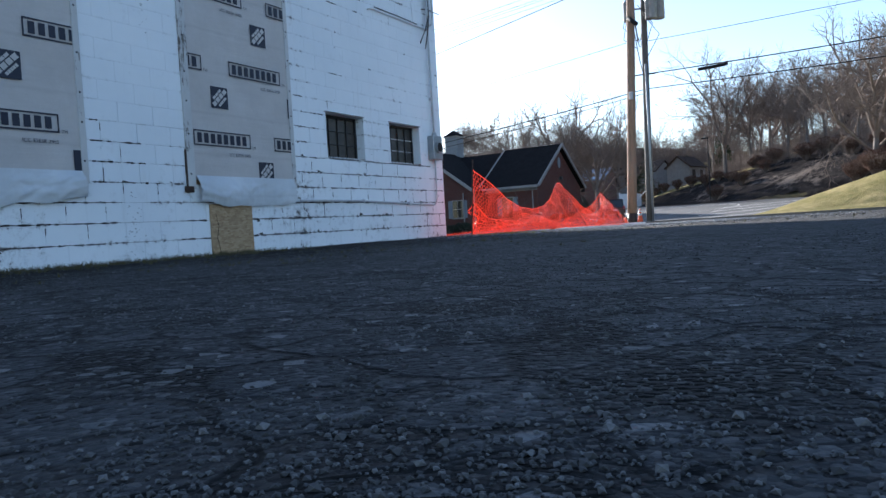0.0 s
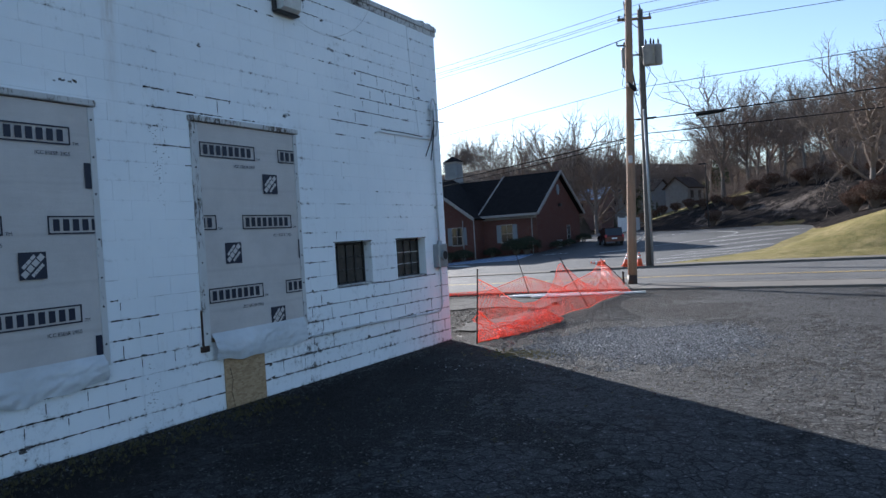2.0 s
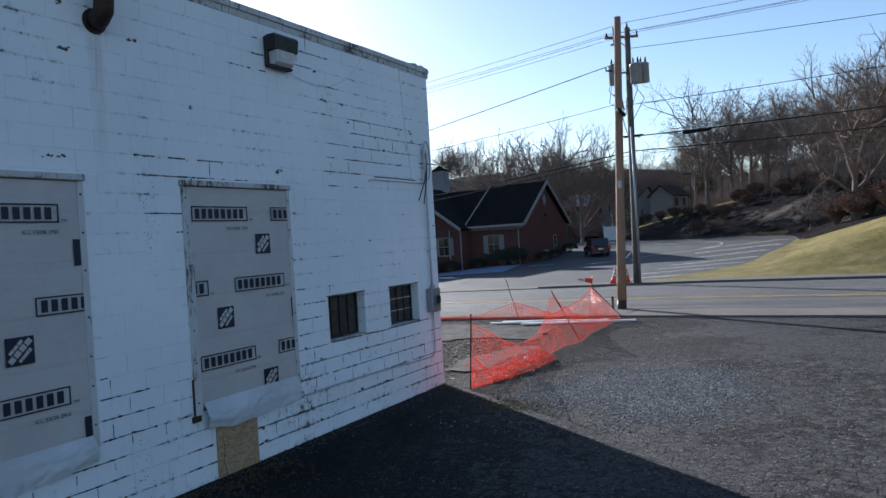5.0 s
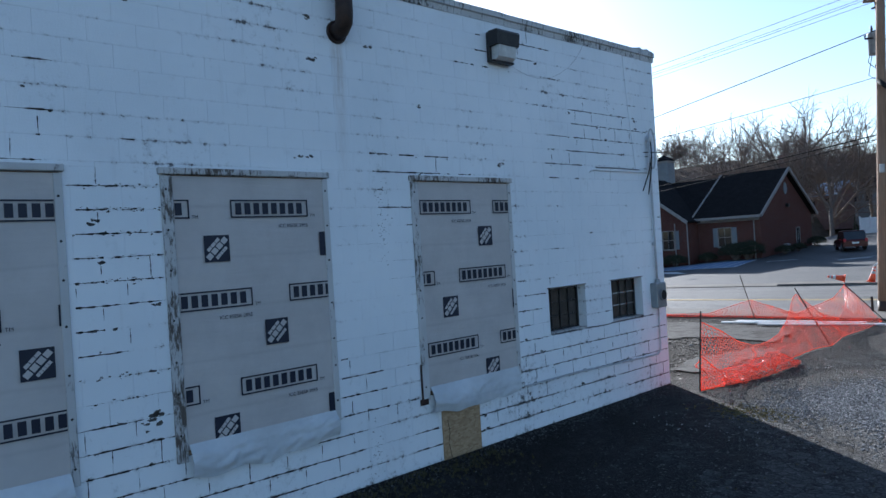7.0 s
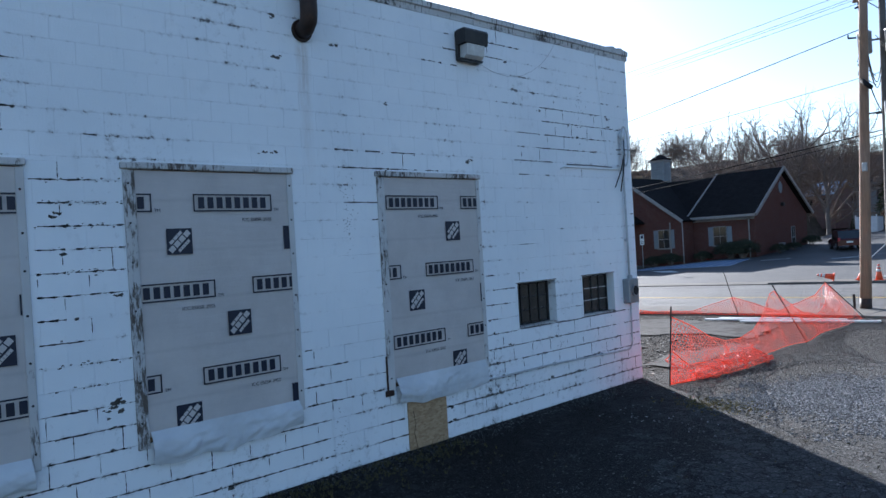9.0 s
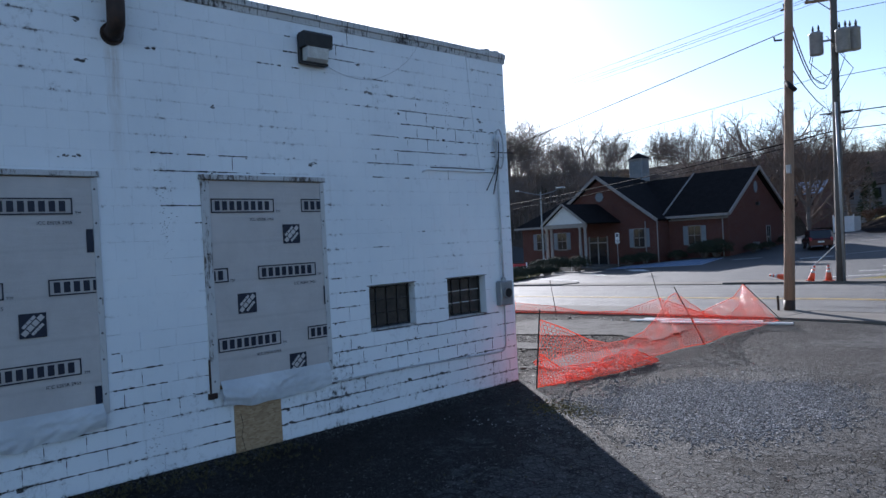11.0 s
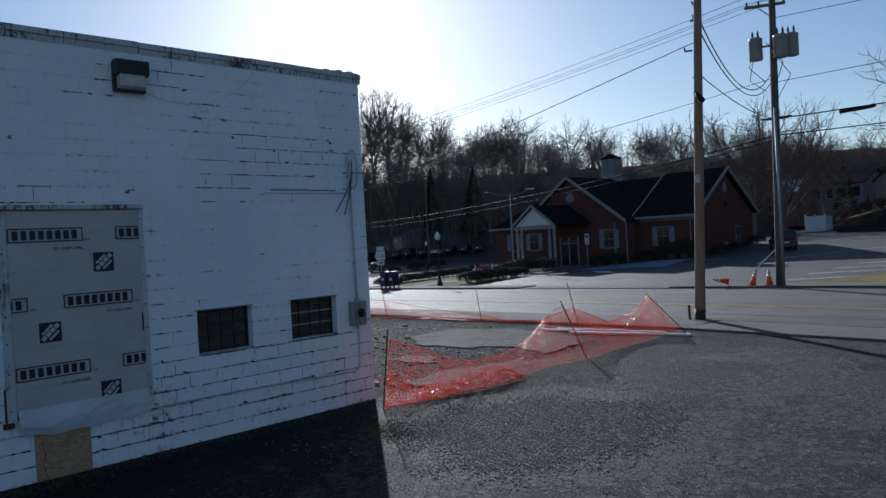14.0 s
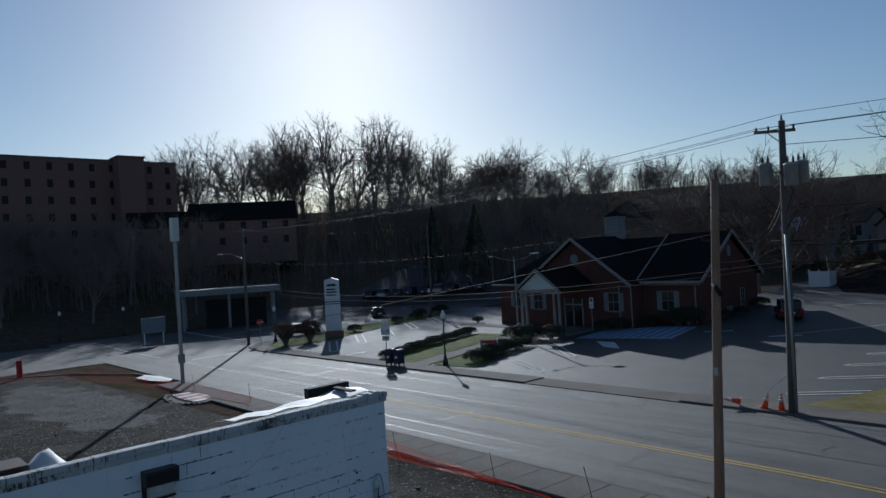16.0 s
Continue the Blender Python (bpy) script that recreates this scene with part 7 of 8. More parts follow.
# ---- parked cars ----
def car(x, y, yaw, paint, label, suv=True):
    th = thing("car", label, "car", "parked cars", (0, 0, 0))
    L, W, Hh = (4.6, 1.85, 1.7) if suv else (4.6, 1.8, 1.45)
    prof = [(-L / 2, 0.35), (-L / 2, 0.85), (-L / 2 + 0.15, 0.98), (L / 2 - 1.1, 0.95), (L / 2 - 0.1, 0.78), (L / 2, 0.55), (L / 2 - 0.05, 0.3)]
    part("body", Build().prism([(px, -W / 2, pz) for px, pz in prof], (0, W, 0)), paint, th)
    t = -L / 2 + (0.12 if suv else 0.75)
    cab = [(t, 0.96), (t + 0.25, Hh - 0.06), (t + 0.5, Hh), (0.35, Hh), (L / 2 - 1.15, 0.95)]
    part("cabin", Build().prism([(px, -W / 2 + 0.1, pz) for px, pz in cab], (0, W - 0.2, 0)), M_GLASS, th, "dark glazed cabin")
    part("roof_panel", Build().box((t + 0.35, -W / 2 + 0.12, Hh - 0.02), (0.35, W / 2 - 0.12, Hh + 0.03), 0.02), paint, th)
    for sx in (-1, 1):
        for sy in (-1, 1):
            wh = part("wheel", Build().tube([(sx * 1.4, sy * (W / 2 - 0.2), 0.34), (sx * 1.4, sy * (W / 2 + 0.01), 0.34)], 0.34, 16), M_RUBBER, th)
            part("rim", Build().tube([(sx * 1.4, sy * (W / 2 + 0.01), 0.34), (sx * 1.4, sy * (W / 2 + 0.02), 0.34)], 0.2, 12), M_GREYMETAL, wh)
    for sy in (-1, 1):
        part("tail_light", Build().box((-L / 2 - 0.02, sy * (W / 2 - 0.1) - 0.1, 0.75), (-L / 2 + 0.04, sy * (W / 2 - 0.1) + 0.1, 1.05), 0.02), M_SIGNRED, th)
        part("headlight", Build().box((L / 2 - 0.2, sy * (W / 2 - 0.25) - 0.2, 0.62), (L / 2 - 0.02, sy * (W / 2 - 0.25) + 0.2, 0.76), 0.02), M_GALVWHITE, th)
    part("number_plate", Build().box((-L / 2 - 0.015, -0.25, 0.6), (-L / 2, 0.25, 0.74)), M_REFLECT, th)
    th.matrix_basis = pose(x, y, land(x, y) - 0.01, 0, 0, yaw)
    return th


car(-15.4, 58.2, 118, M_REDPAINT, "dark red SUV standing in the car park")
car(-78, 59.7, 150, M_DARKPAINT, "dark estate car parked in the rear lot", False)
car(-67.6, 39.5, 60, M_DARKPAINT, "black car waiting at the car park entrance", False)
for k in range(9):
    car(-98.5 + 2.0 * k, 74.0 + 1.75 * k, 118 + 4 * (k % 3), (M_DARKPAINT, M_SILVER, M_DARKPAINT, M_BLUEBOX)[k % 4], ("dark", "silver", "dark", "blue")[k % 4] + " car parked in a row under the trees", bool(k % 2))
car(-27.7, 117.5, 10, M_SILVER, "silver car parked on the hillside drive", False)

# paint on the bank's car park
patch("access_bay", [(-20.6, 46.8), (-29.6, 45.6), (-30.4, 51.6), (-21.6, 52.9)], M_BLUEPAINT, "faded blue painted access bay", "road marking", 0.004, 1.0)
for k in range(11):
    line_paint(-20.9 - 0.85 * k, 46.9 - 0.12 * k, -21.4 - 0.85 * k, 52.6 - 0.12 * k, 0.12, M_LINE, 0.02)
line_paint(-20.6, 46.8, -29.6, 45.6, 0.14, M_LINE, 0.02)
patch("white_bay", [(-22.0, 41.0), (-24.0, 41.6), (-26.6, 44.4), (-24.6, 44.2)], M_LINE, "white painted parking symbol area", "road marking", 0.006, 1.0)
for x, y in ((-13.5, 49.0), (-19.5, 50.2)):
    line_paint(x, y, x + 2.2, y + 0.9, 0.28)
line_paint(-4, 58, -13, 49.5, 0.12)
prev = None
for k in range(13):
    a = radians(-40 + 15 * k)
    p = (-9.5 + 5.6 * math.cos(a), 61.5 + 5.2 * math.sin(a))
    if prev:
        line_paint(*prev, *p, 0.12)
    prev = p

# ---- bare winter trees ----
def bare_tree(seed, h, spread, bole, lean=0.0):
    """A tapered trunk that forks into rising limbs, branches and fine twigs. Returns two meshes, trunk and crown, of a tree h tall."""
    rg = random.Random(seed)
    trunk, crown = Build(), Build()
    TOP = 6

    def limb(p, d, length, r, level):
        if level == TOP:
            a = d.orthogonal().normalized() * r
            b = d.cross(a).normalized() * r
            crown.add([p + a, p - a * 0.5 + b * 0.87, p - a * 0.5 - b * 0.87, p + d * length], [(0, 1, 3), (1, 2, 3), (2, 0, 3)])
            return
        n = (6, 4, 3, 3, 2, 2)[level]
        wob, lift = (0.03, 0.08, 0.10, 0.12, 0.14, 0.14)[level], (0.0, 0.05, 0.045, 0.03, 0.02, 0.02)[level]
        pts, q, dd = [p.copy()], p.copy(), d.copy()
        for i in range(n):
            dd = (dd + Vector((rg.gauss(0, wob), rg.gauss(0, wob), rg.gauss(0, wob) + lift))).normalized()
            q = q + dd * (length / n)
            pts.append(q.copy())
        (trunk if level == 0 else crown).tube(pts, r, (9, 6, 5, 4, 3, 3)[level], False, r * (0.72, 0.6, 0.58, 0.55, 0.5, 0.5)[level])
        forks = (rg.randint(2, 4), rg.choice((2, 2, 3)), 2, 2, 2, 2)[level]
        sides = (rg.randint(1, 3), 3, 2, 2, 2, 2)[level]
        roll = rg.uniform(0, 6.283)
        for k in range(forks + sides):
            end = k < forks
            t = 1.0 if end else rg.uniform((0.62, 0.3, 0.2, 0.2, 0.15, 0.15)[level], 0.92)
            i = min(n - 1, int(t * n))
            base = pts[i].lerp(pts[i + 1], min(1.0, t * n - i))
            axis = (pts[i + 1] - pts[i]).normalized()
            u = axis.orthogonal().normalized()
            w = axis.cross(u)
            az = roll + 6.283 * k / (forks if end else sides) + rg.uniform(-0.5, 0.5)
            ang = radians(rg.uniform(14, 34) if end else rg.uniform(34, 62)) * spread
            nd = (axis * math.cos(ang) + (u * math.cos(az) + w * math.sin(az)) * math.sin(ang)).normalized()
            ratio = (1.0, 0.72, 0.70, 0.66, 0.62, 0.75)[level] * rg.uniform(0.75, 1.15)
            ln = h * (1 - bole) * 0.34 * rg.uniform(0.8, 1.15) if level == 0 else length * ratio
            rr = r * (0.64, 0.66, 0.64, 0.6, 0.58, 0.6)[level] * (1.0 if end else 0.68)
            limb(base, nd, ln * (1.0 if end else 0.78), max((0.06, 0.042, 0.028, 0.019, 0.0135, 0.0105)[level], rr), level + 1)

    limb(Vector((0, 0, -0.3)), Vector((lean, rg.gauss(0, 0.03), 1)).normalized(), h * bole, h * 0.0150, 0)
    k = h / max(v[2] for v in crown.v)
    for bd in (trunk, crown):
        bd.v = [(x * k, y * k, z * k) for x, y, z in bd.v]
    return trunk.mesh("trunk", M_BARK, True), crown.mesh("crown", M_TWIG, False)


TREES = [bare_tree(s, 15, sp, bole, ln) for s, sp, bole, ln in ((3, 1.1, 0.22, 0.03), (8, 0.95, 0.30, -0.04), (15, 1.25, 0.20, 0.0), (21, 0.85, 0.36, 0.06), (34, 1.05, 0.26, -0.08), (52, 1.2, 0.17, 0.1))]


def put_tree(x, y, h, kind, turn, label, group):
    th = thing("tree", label, "tree", group, (x, y, land(x, y)))
    tr, cr = TREES[kind]
    part("trunk", tr, None, th)
    part("crown", cr, None, th)
    s = h / 15
    th.matrix_basis = Matrix.LocRotScale((x, y, land(x, y)), Euler((0, 0, turn)), (s, s, s))
    return th


def clearing(x, y):
    """The open ground round and below the office building."""
    k = (y + 7.5) / 157.5
    return y < 162 and 9.4 - 103 * k < x < 9.4 - 69 * k


rng = random.Random(77)
# on the bank beside the lawn, and behind it
for x, y, h, k in ((7.3, 62, 18.5, 2), (11.6, 62, 16, 0), (14.5, 70, 17, 0), (6.0, 80, 10, 3), (-2.0, 91, 15.5, 5), (-9.6, 91, 18.3, 2), (0.8, 86, 13, 1), (10, 82, 13, 1), (-4.5, 95, 15, 3), (-12.5, 98, 13, 4), (-6.5, 93, 16.5, 0), (2.6, 90, 13.5, 4),
                   (18, 60, 15, 2), (21, 75, 16, 0), (4, 104, 15, 1), (12, 98, 16, 4), (24, 90, 15, 2), (-7, 106, 14, 1), (27, 66, 14, 4), (16, 52, 13, 1)):
    put_tree(x, y, h, k, rng.uniform(0, 6.3), "bare grey-brown tree on the mulched hillside", "hillside trees")
for i in range(16):
    x, y = rng.uniform(-8, 48), rng.uniform(94, 150)
    put_tree(x, y, rng.uniform(8, 12.5), rng.choice((1, 3, 4)), rng.uniform(0, 6.3), "slender bare woodland tree", "woodland trees")
for x, y, h, k in ((-6, 112, 17, 0), (-1, 118, 16, 4), (4, 112, 16, 2), (13, 108, 16, 0), (-9, 124, 17, 4), (-13, 128, 14, 1)):
    put_tree(x, y, h, k, rng.uniform(0, 6.3), "tall bare tree on the hill behind the car park", "hillside trees")
# behind the bank
for x, y, h, k in ((-39.6, 92, 22.5, 0), (-32.2, 92, 23.5, 4), (-28.4, 93, 20.5, 0), (-35.5, 96, 21.5, 4), (-25.5, 101, 18, 3), (-30.0, 97, 20, 5), (-42.5, 95, 21, 0)):
    put_tree(x, y, h, k, rng.uniform(0, 6.3), "tall bare tree behind the bank", "trees behind the bank")
for i in range(70):
    x, y = rng.uniform(-100, -20), rng.uniform(108, 165)
    if clearing(x, y) or (x > -46 and y < 140):
        continue
    put_tree(x, y, rng.uniform(8, 13), rng.choice((0, 2, 4, 5)), rng.uniform(0, 6.3), "bare woodland tree on the far hill", "woodland trees")
for i in range(64):
    x, y = lerp(-56, 46, (i + rng.random()) / 64), rng.uniform(139, 166)
    put_tree(x, y, rng.uniform(9, 14.5), rng.choice((0, 1, 3, 4)), rng.uniform(0, 6.3), "bare woodland tree on the far hill", "woodland trees")
for i in range(90):
    x, y = rng.uniform(-150, -62), rng.uniform(92, 175)
    if clearing(x, y):
        continue
    put_tree(x, y, rng.uniform(10, 16), rng.choice((0, 2, 4, 5)), rng.uniform(0, 6.3), "bare woodland tree on the far hill", "woodland trees")
# tall row on the western hill
for i in range(40):
    a = i / 39
    x, y = lerp(-197, -122, a) + rng.uniform(-7, 7), lerp(73, 160, a) + rng.uniform(-8, 8)
    h = interp(a, ((0, 26), (0.25, 31), (0.5, 34), (0.62, 31), (0.72, 22), (1, 19))) * rng.uniform(0.82, 1.04)
    put_tree(x, y, h, rng.choice((0, 1, 1, 3, 4)), rng.uniform(0, 6.3), "tall bare tree on the western hillside", "western hill trees")
for i in range(40):
    x, y = rng.uniform(-175, -104), rng.uniform(0, 112)
    if -172 < x < -146 and y < 62 or math.hypot(x + 133, y - 66) < 13 or math.hypot(x + 141, y - 50.5) < 8:
        continue
    put_tree(x, y, rng.uniform(11, 17), rng.choice((0, 1, 3, 4)), rng.uniform(0, 6.3), "bare woodland tree on the western hill", "woodland trees")
for i in range(26):
    x, y = rng.uniform(-142, -106), rng.uniform(2, 50)
    put_tree(x, y, rng.uniform(12, 18), rng.choice((0, 1, 3, 4)), rng.uniform(0, 6.3), "bare tree in front of the apartment block", "western hill trees")


def evergreen(seed, h, r):
    rg = random.Random(seed)
    bd = Build()
    n = 950
    for i in range(n):
        t = rg.random() ** 0.8
        z = h * (0.06 + 0.94 * t)
        rr = r * (1 - t) * (0.75 + 0.4 * rg.random()) + 0.08
        a = rg.uniform(0, 2 * math.pi)
        d = Vector((math.cos(a), math.sin(a), -0.25 + 0.3 * rg.random()))
        p = Vector((d.x * rr * rg.uniform(0.3, 0.8), d.y * rr * rg.uniform(0.3, 0.8), z))
        q = Vector((d.x * rr, d.y * rr, z + d.z * rr * 0.5))
        s = Vector((-d.y, d.x, 0)) * rg.uniform(0.10, 0.22) * (1.2 - 0.6 * t)
        u = Vector((0, 0, rg.uniform(0.05, 0.16)))
        bd.add([p - s, p + s, q + s * 0.4 + u, q - s * 0.4 - u], [(0, 1, 2, 3)])
    return bd.mesh("crown", M_EVERGREEN), Build().tube([(0, 0, -0.2), (0, 0, h * 0.5), (0, 0, h * 0.97)], h * 0.016, 7, True, 0.02).mesh("trunk", M_BARK)


EVER = [evergreen(1, 12, 2.7), evergreen(2, 12, 1.9)]
for x, y, h, k in ((-93, 86, 15, 1), (-88, 93, 14, 0), (-13, 106, 6.5, 0), (-28, 129, 5.5, 1), (-36, 127, 4.5, 1), (-21, 122, 7, 0), (16, 118, 7, 0), (-12.5, 108, 8, 0), (-24, 104, 9, 0)):
    th = thing("evergreen_tree", "dark green conifer among bare trees", "tree", "conifers")
    part("crown", EVER[k][0], None, th)
    part("trunk", EVER[k][1], None, th)
    th.matrix_basis = Matrix.LocRotScale((x, y, land(x, y)), Euler((0, 0, x)), (h / 12,) * 3)


def brush(seed, rx, ry, rz, n, leaf, mat, twig=40, vase=0.0):
    """A rounded shrub: many small leaves over a frame of twigs, with an uneven outline."""
    rg = random.Random(seed)
    bd = Build()
    for i in range(n):
        v = Vector((rg.gauss(0, 1), rg.gauss(0, 1), rg.gauss(0, 1))).normalized()
        if v.z < -0.25:
            v.z = -v.z
        k = (0.72 + 0.28 * rg.random()) * (1 + 0.22 * noise.noise(v * 2.1 + Vector((seed, 0, 0))))
        w = 1.0 if vase == 0 else lerp(1.0, smooth01(0.35 + 0.5 * (v.z + 0.25)), vase)
        c = Vector((v.x * rx * k * w, v.y * ry * k * w, rz * 0.45 + v.z * rz * 0.55 * k))
        a = Vector((rg.gauss(0, 1), rg.gauss(0, 1), rg.gauss(0, 1))).normalized() * leaf * rg.uniform(0.6, 1.3)
        b = a.cross(v).normalized() * leaf * rg.uniform(0.3, 0.7)
        bd.add([c - a, c + b, c + a, c - b], [(0, 1, 2, 3)])
    tw = Build()
    for i in range(twig):
        a, f = rg.uniform(0, 6.283), 0.95 * math.sqrt(rg.random())
        tw.tube([(0.1 * math.cos(a), 0.1 * math.sin(a), 0), (rx * f * 0.5 * math.cos(a), ry * f * 0.5 * math.sin(a), rz * 0.5), (rx * f * math.cos(a + 0.2), ry * f * math.sin(a + 0.2), rz * lerp(0.98, 0.62, f * f) * rg.uniform(0.85, 1.0))], 0.018, 3, False, 0.006)
    return bd.mesh("foliage", mat), tw.mesh("twigs", M_TWIG)


BUSHES = {"red": [brush(s, 1.4, 1.4, 2.0, 2600, 0.055, M_BUSH, 220, 0.85) for s in (1, 2, 3)], "green": [brush(s, 1.0, 1.0, 1.1, 3200, 0.045, M_GREENBUSH, 24) for s in (5, 6)]}


def put_bush(x, y, kind, s, sz, label, group):
    fo, tw = random.Random(int(x * 31 + y * 17)).choice(BUSHES[kind])
    th = thing("shrub", label, "shrub", group)
    part("foliage", fo, None, th)
    part("twig_frame", tw, None, th)
    th.matrix_basis = Matrix.LocRotScale((x, y, land(x, y) - 0.05), Euler((0, 0, x * 3 + y)), (s, s, sz))


rng = random.Random(12)
for x, y, r in ((5.9, 63.0, 1.15), (7.5, 60.2, 1.3), (8.6, 62.4, 1.3), (7.4, 65.5, 1.1), (9.8, 60.0, 1.3), (6.6, 68.5, 1.0), (8.9, 67.5, 1.2), (10.8, 64.5, 1.2), (10.0, 57.4, 1.1), (12.5, 60.5, 1.3), (8.0, 72.5, 1.0)):
    put_bush(x, y, "red", r, r * rng.uniform(0.95, 1.08), "dense reddish-brown winter shrub on the bank", "bank shrubs")
for x, y, r in ((2.8, 80.5, 1.05), (0.8, 80.2, 1.2), (-2.9, 84.7, 1.05), (-4.8, 85.3, 0.95), (-3.6, 81.4, 0.85), (-6.1, 79.2, 1.1), (-8.6, 76.4, 1.0), (-7.9, 83.4, 0.75), (-9.8, 85.9, 0.8), (-11.6, 86.9, 0.85), (-13.9, 90.0, 0.9), (-16.4, 92.4, 0.8), (-18.9, 95.1, 0.85), (-20.5, 95.9, 0.8), (4.6, 78.5, 1.0), (5.4, 75.0, 1.05), (-5.6, 86.8, 0.7), (-22.5, 98.0, 0.9), (-14.8, 92.8, 0.7)):
    put_bush(x, y, "red", r, r * rng.uniform(0.9, 1.05), "round reddish-brown shrub on the mulch", "mulch bed shrubs")
for k in range(17):
    t = k / 16
    put_bush(lerp(-38.2, -43.8, t), lerp(29.9, 45.8, t), "green", rng.uniform(0.8, 0.95), rng.uniform(0.65, 0.85), "low clipped dark green hedge plant", "clipped hedge")
for k in range(9):
    t = k / 8
    put_bush(lerp(-28.6, -31.4, t) + rng.uniform(-0.3, 0.3), lerp(31.2, 39.6, t), "green", rng.uniform(0.9, 1.15), rng.uniform(0.85, 1.1), "dark clipped shrub beside the path", "entrance shrubs")
for x, y, s in ((-33.5, 43.6, 1.5), (-35.2, 43.2, 1.3), (-31.8, 44.6, 1.4), (-30.2, 51.0, 1.1), (-28.6, 51.2, 1.2), (-26.4, 53.4, 1.0), (-23.6, 53.4, 1.6), (-22.6, 53.6, 1.7), (-20.6, 57, 0.9), (-20.6, 65, 1.0), (-20.5, 60, 0.8), (-37.5, 48.0, 1.2),
                (-61.8, 43.5, 1.0), (-65.0, 53.0, 1.0), (-66.8, 58.0, 1.1), (-70.2, 66, 1.4), (-69, 60.5, 1.3), (-52, 55.5, 0.8)):
    put_bush(x, y, "green", s, s * 0.95, "rounded dark evergreen shrub", "foundation shrubs")

for x, y in ((-58.6, 31.9), (-58.4, 34.9)):
    put_bush(x, y, "red", 1.15, 1.35, "large round bare brown shrub on the grass island", "island shrubs")

# thin undergrowth of the woods, beyond counting
rng = random.Random(5)
bd = Build()
spots = 0
while spots < 4600:
    x, y = rng.uniform(-180, 50), rng.uniform(10, 185)
    hgt = land(x, y)
    if hgt < 1.2 or (y < 60 and x > -60) or (x > -30 and y < 84) or (-172 < x < -146 and y < 60) or (y > 105 and clearing(x, y)) or (-46 < x < -12 and y < 136) or (-75 < x < -20 and y < 100 and x > -60):
        continue
    if y < interp(x, ((-30, 108), (-8, 92), (3, 80), (14, 66), (50, 58))) and x > -30:
        continue
    spots += 1
    h = rng.uniform(1.5, 4.5) if x > -40 else rng.uniform(2.5, 8.5)
    lean = Vector((rng.gauss(0, 0.08), rng.gauss(0, 0.08), 1)).normalized()
    base = Vector((x, y, hgt - 0.2))
    bd.tube([base, base + lean * h * 0.5, base + lean * h], 0.03 + 0.008 * h, 3, False, 0.01)
    for k in range(9):
        t = rng.uniform(0.2, 0.97)
        a = rng.uniform(0, 6.283)
        p = base + lean * h * t
        q = p + Vector((math.cos(a), math.sin(a), rng.uniform(0.3, 1.2))) * h * rng.uniform(0.12, 0.26)
        bd.tube([p, q], 0.022, 3, False, 0.006)
tagged(new("undergrowth", bd.mesh("undergrowth", M_TWIG)), "bare brown undergrowth and saplings covering the hills", "undergrowth", kind="stuff")

# matted thicket behind the mulched bank
rng = random.Random(6)
bd = Build()
spots = 0
while spots < 900:
    x, y = rng.uniform(-30, 40), rng.uniform(56, 140)
    edge = interp(x, ((-30, 106), (-8, 89), (3, 77), (14, 64), (50, 57)))
    if y < edge or y > edge + 34 or (-40 < x < -13 and y > 96):
        continue
    spots += 1
    base = Vector((x, y, land(x, y) - 0.1))
    big = rng.uniform(1.2, 3.6)
    for k in range(11):
        a, tilt = rng.uniform(0, 6.283), rng.uniform(0.1, 0.9)
        p = base + Vector((rng.gauss(0, 0.3), rng.gauss(0, 0.3), 0))
        d = Vector((math.cos(a) * tilt, math.sin(a) * tilt, 1)).normalized()
        q = p + d * big * rng.uniform(0.5, 1.1)
        e = d.orthogonal().normalized() * rng.uniform(0.012, 0.03)
        f = d.cross(e)
        bd.add([p + e, p - e * 0.5 + f * 0.87, p - e * 0.5 - f * 0.87, q], [(0, 1, 3), (1, 2, 3), (2, 0, 3)])
        m = p.lerp(q, 0.55)
        bd.add([m + e * 0.6, m - e * 0.3 + f * 0.5, m - e * 0.3 - f * 0.5, m + Vector((rng.gauss(0, 1), rng.gauss(0, 1), 0.9)) * big * 0.28], [(0, 1, 3), (1, 2, 3), (2, 0, 3)])
tagged(new("thicket", bd.mesh("thicket", M_TWIG)), "dense tangle of bare brown brush above the mulched bank", "undergrowth", kind="stuff")

# ---- loose stone and grit ----
def pebble_batch(name, count, place, size, mat, label, category, seed, flat=0.6):
    """Many small angular stones in one mesh."""
    rg = random.Random(seed)
    verts, faces = [], []
    base = [Vector(v) for v in ((1, 0, -0.3), (-0.4, 0.9, -0.2), (-0.5, -0.85, -0.3), (0.35, 0.5, 0.75), (-0.75, 0.05, 0.6), (0.3, -0.55, 0.8))]
    tri = ((0, 1, 3), (1, 4, 3), (1, 2, 4), (2, 5, 4), (2, 0, 5), (0, 3, 5), (3, 4, 5), (0, 2, 1))
    for i in range(count):
        x, y = place(rg)
        s = size(rg, x, y)
        a = rg.uniform(0, 6.283)
        ca, sa = math.cos(a), math.sin(a)
        z = lot_height(x, y) + s * 0.25
        n = len(verts)
        for v in base:
            j = rg.uniform(0.7, 1.25)
            vx, vy, vz = v.x * s * j, v.y * s * j * 0.8, v.z * s * flat
            verts.append((x + vx * ca - vy * sa, y + vx * sa + vy * ca, z + vz))
        faces += [tuple(k + n for k in t) for t in tri]
    me = bpy.data.meshes.new(name)
    me.from_pydata(verts, [], faces)
    me.materials.append(mat)
    return tagged(new(name, me), label, category, kind="stuff")


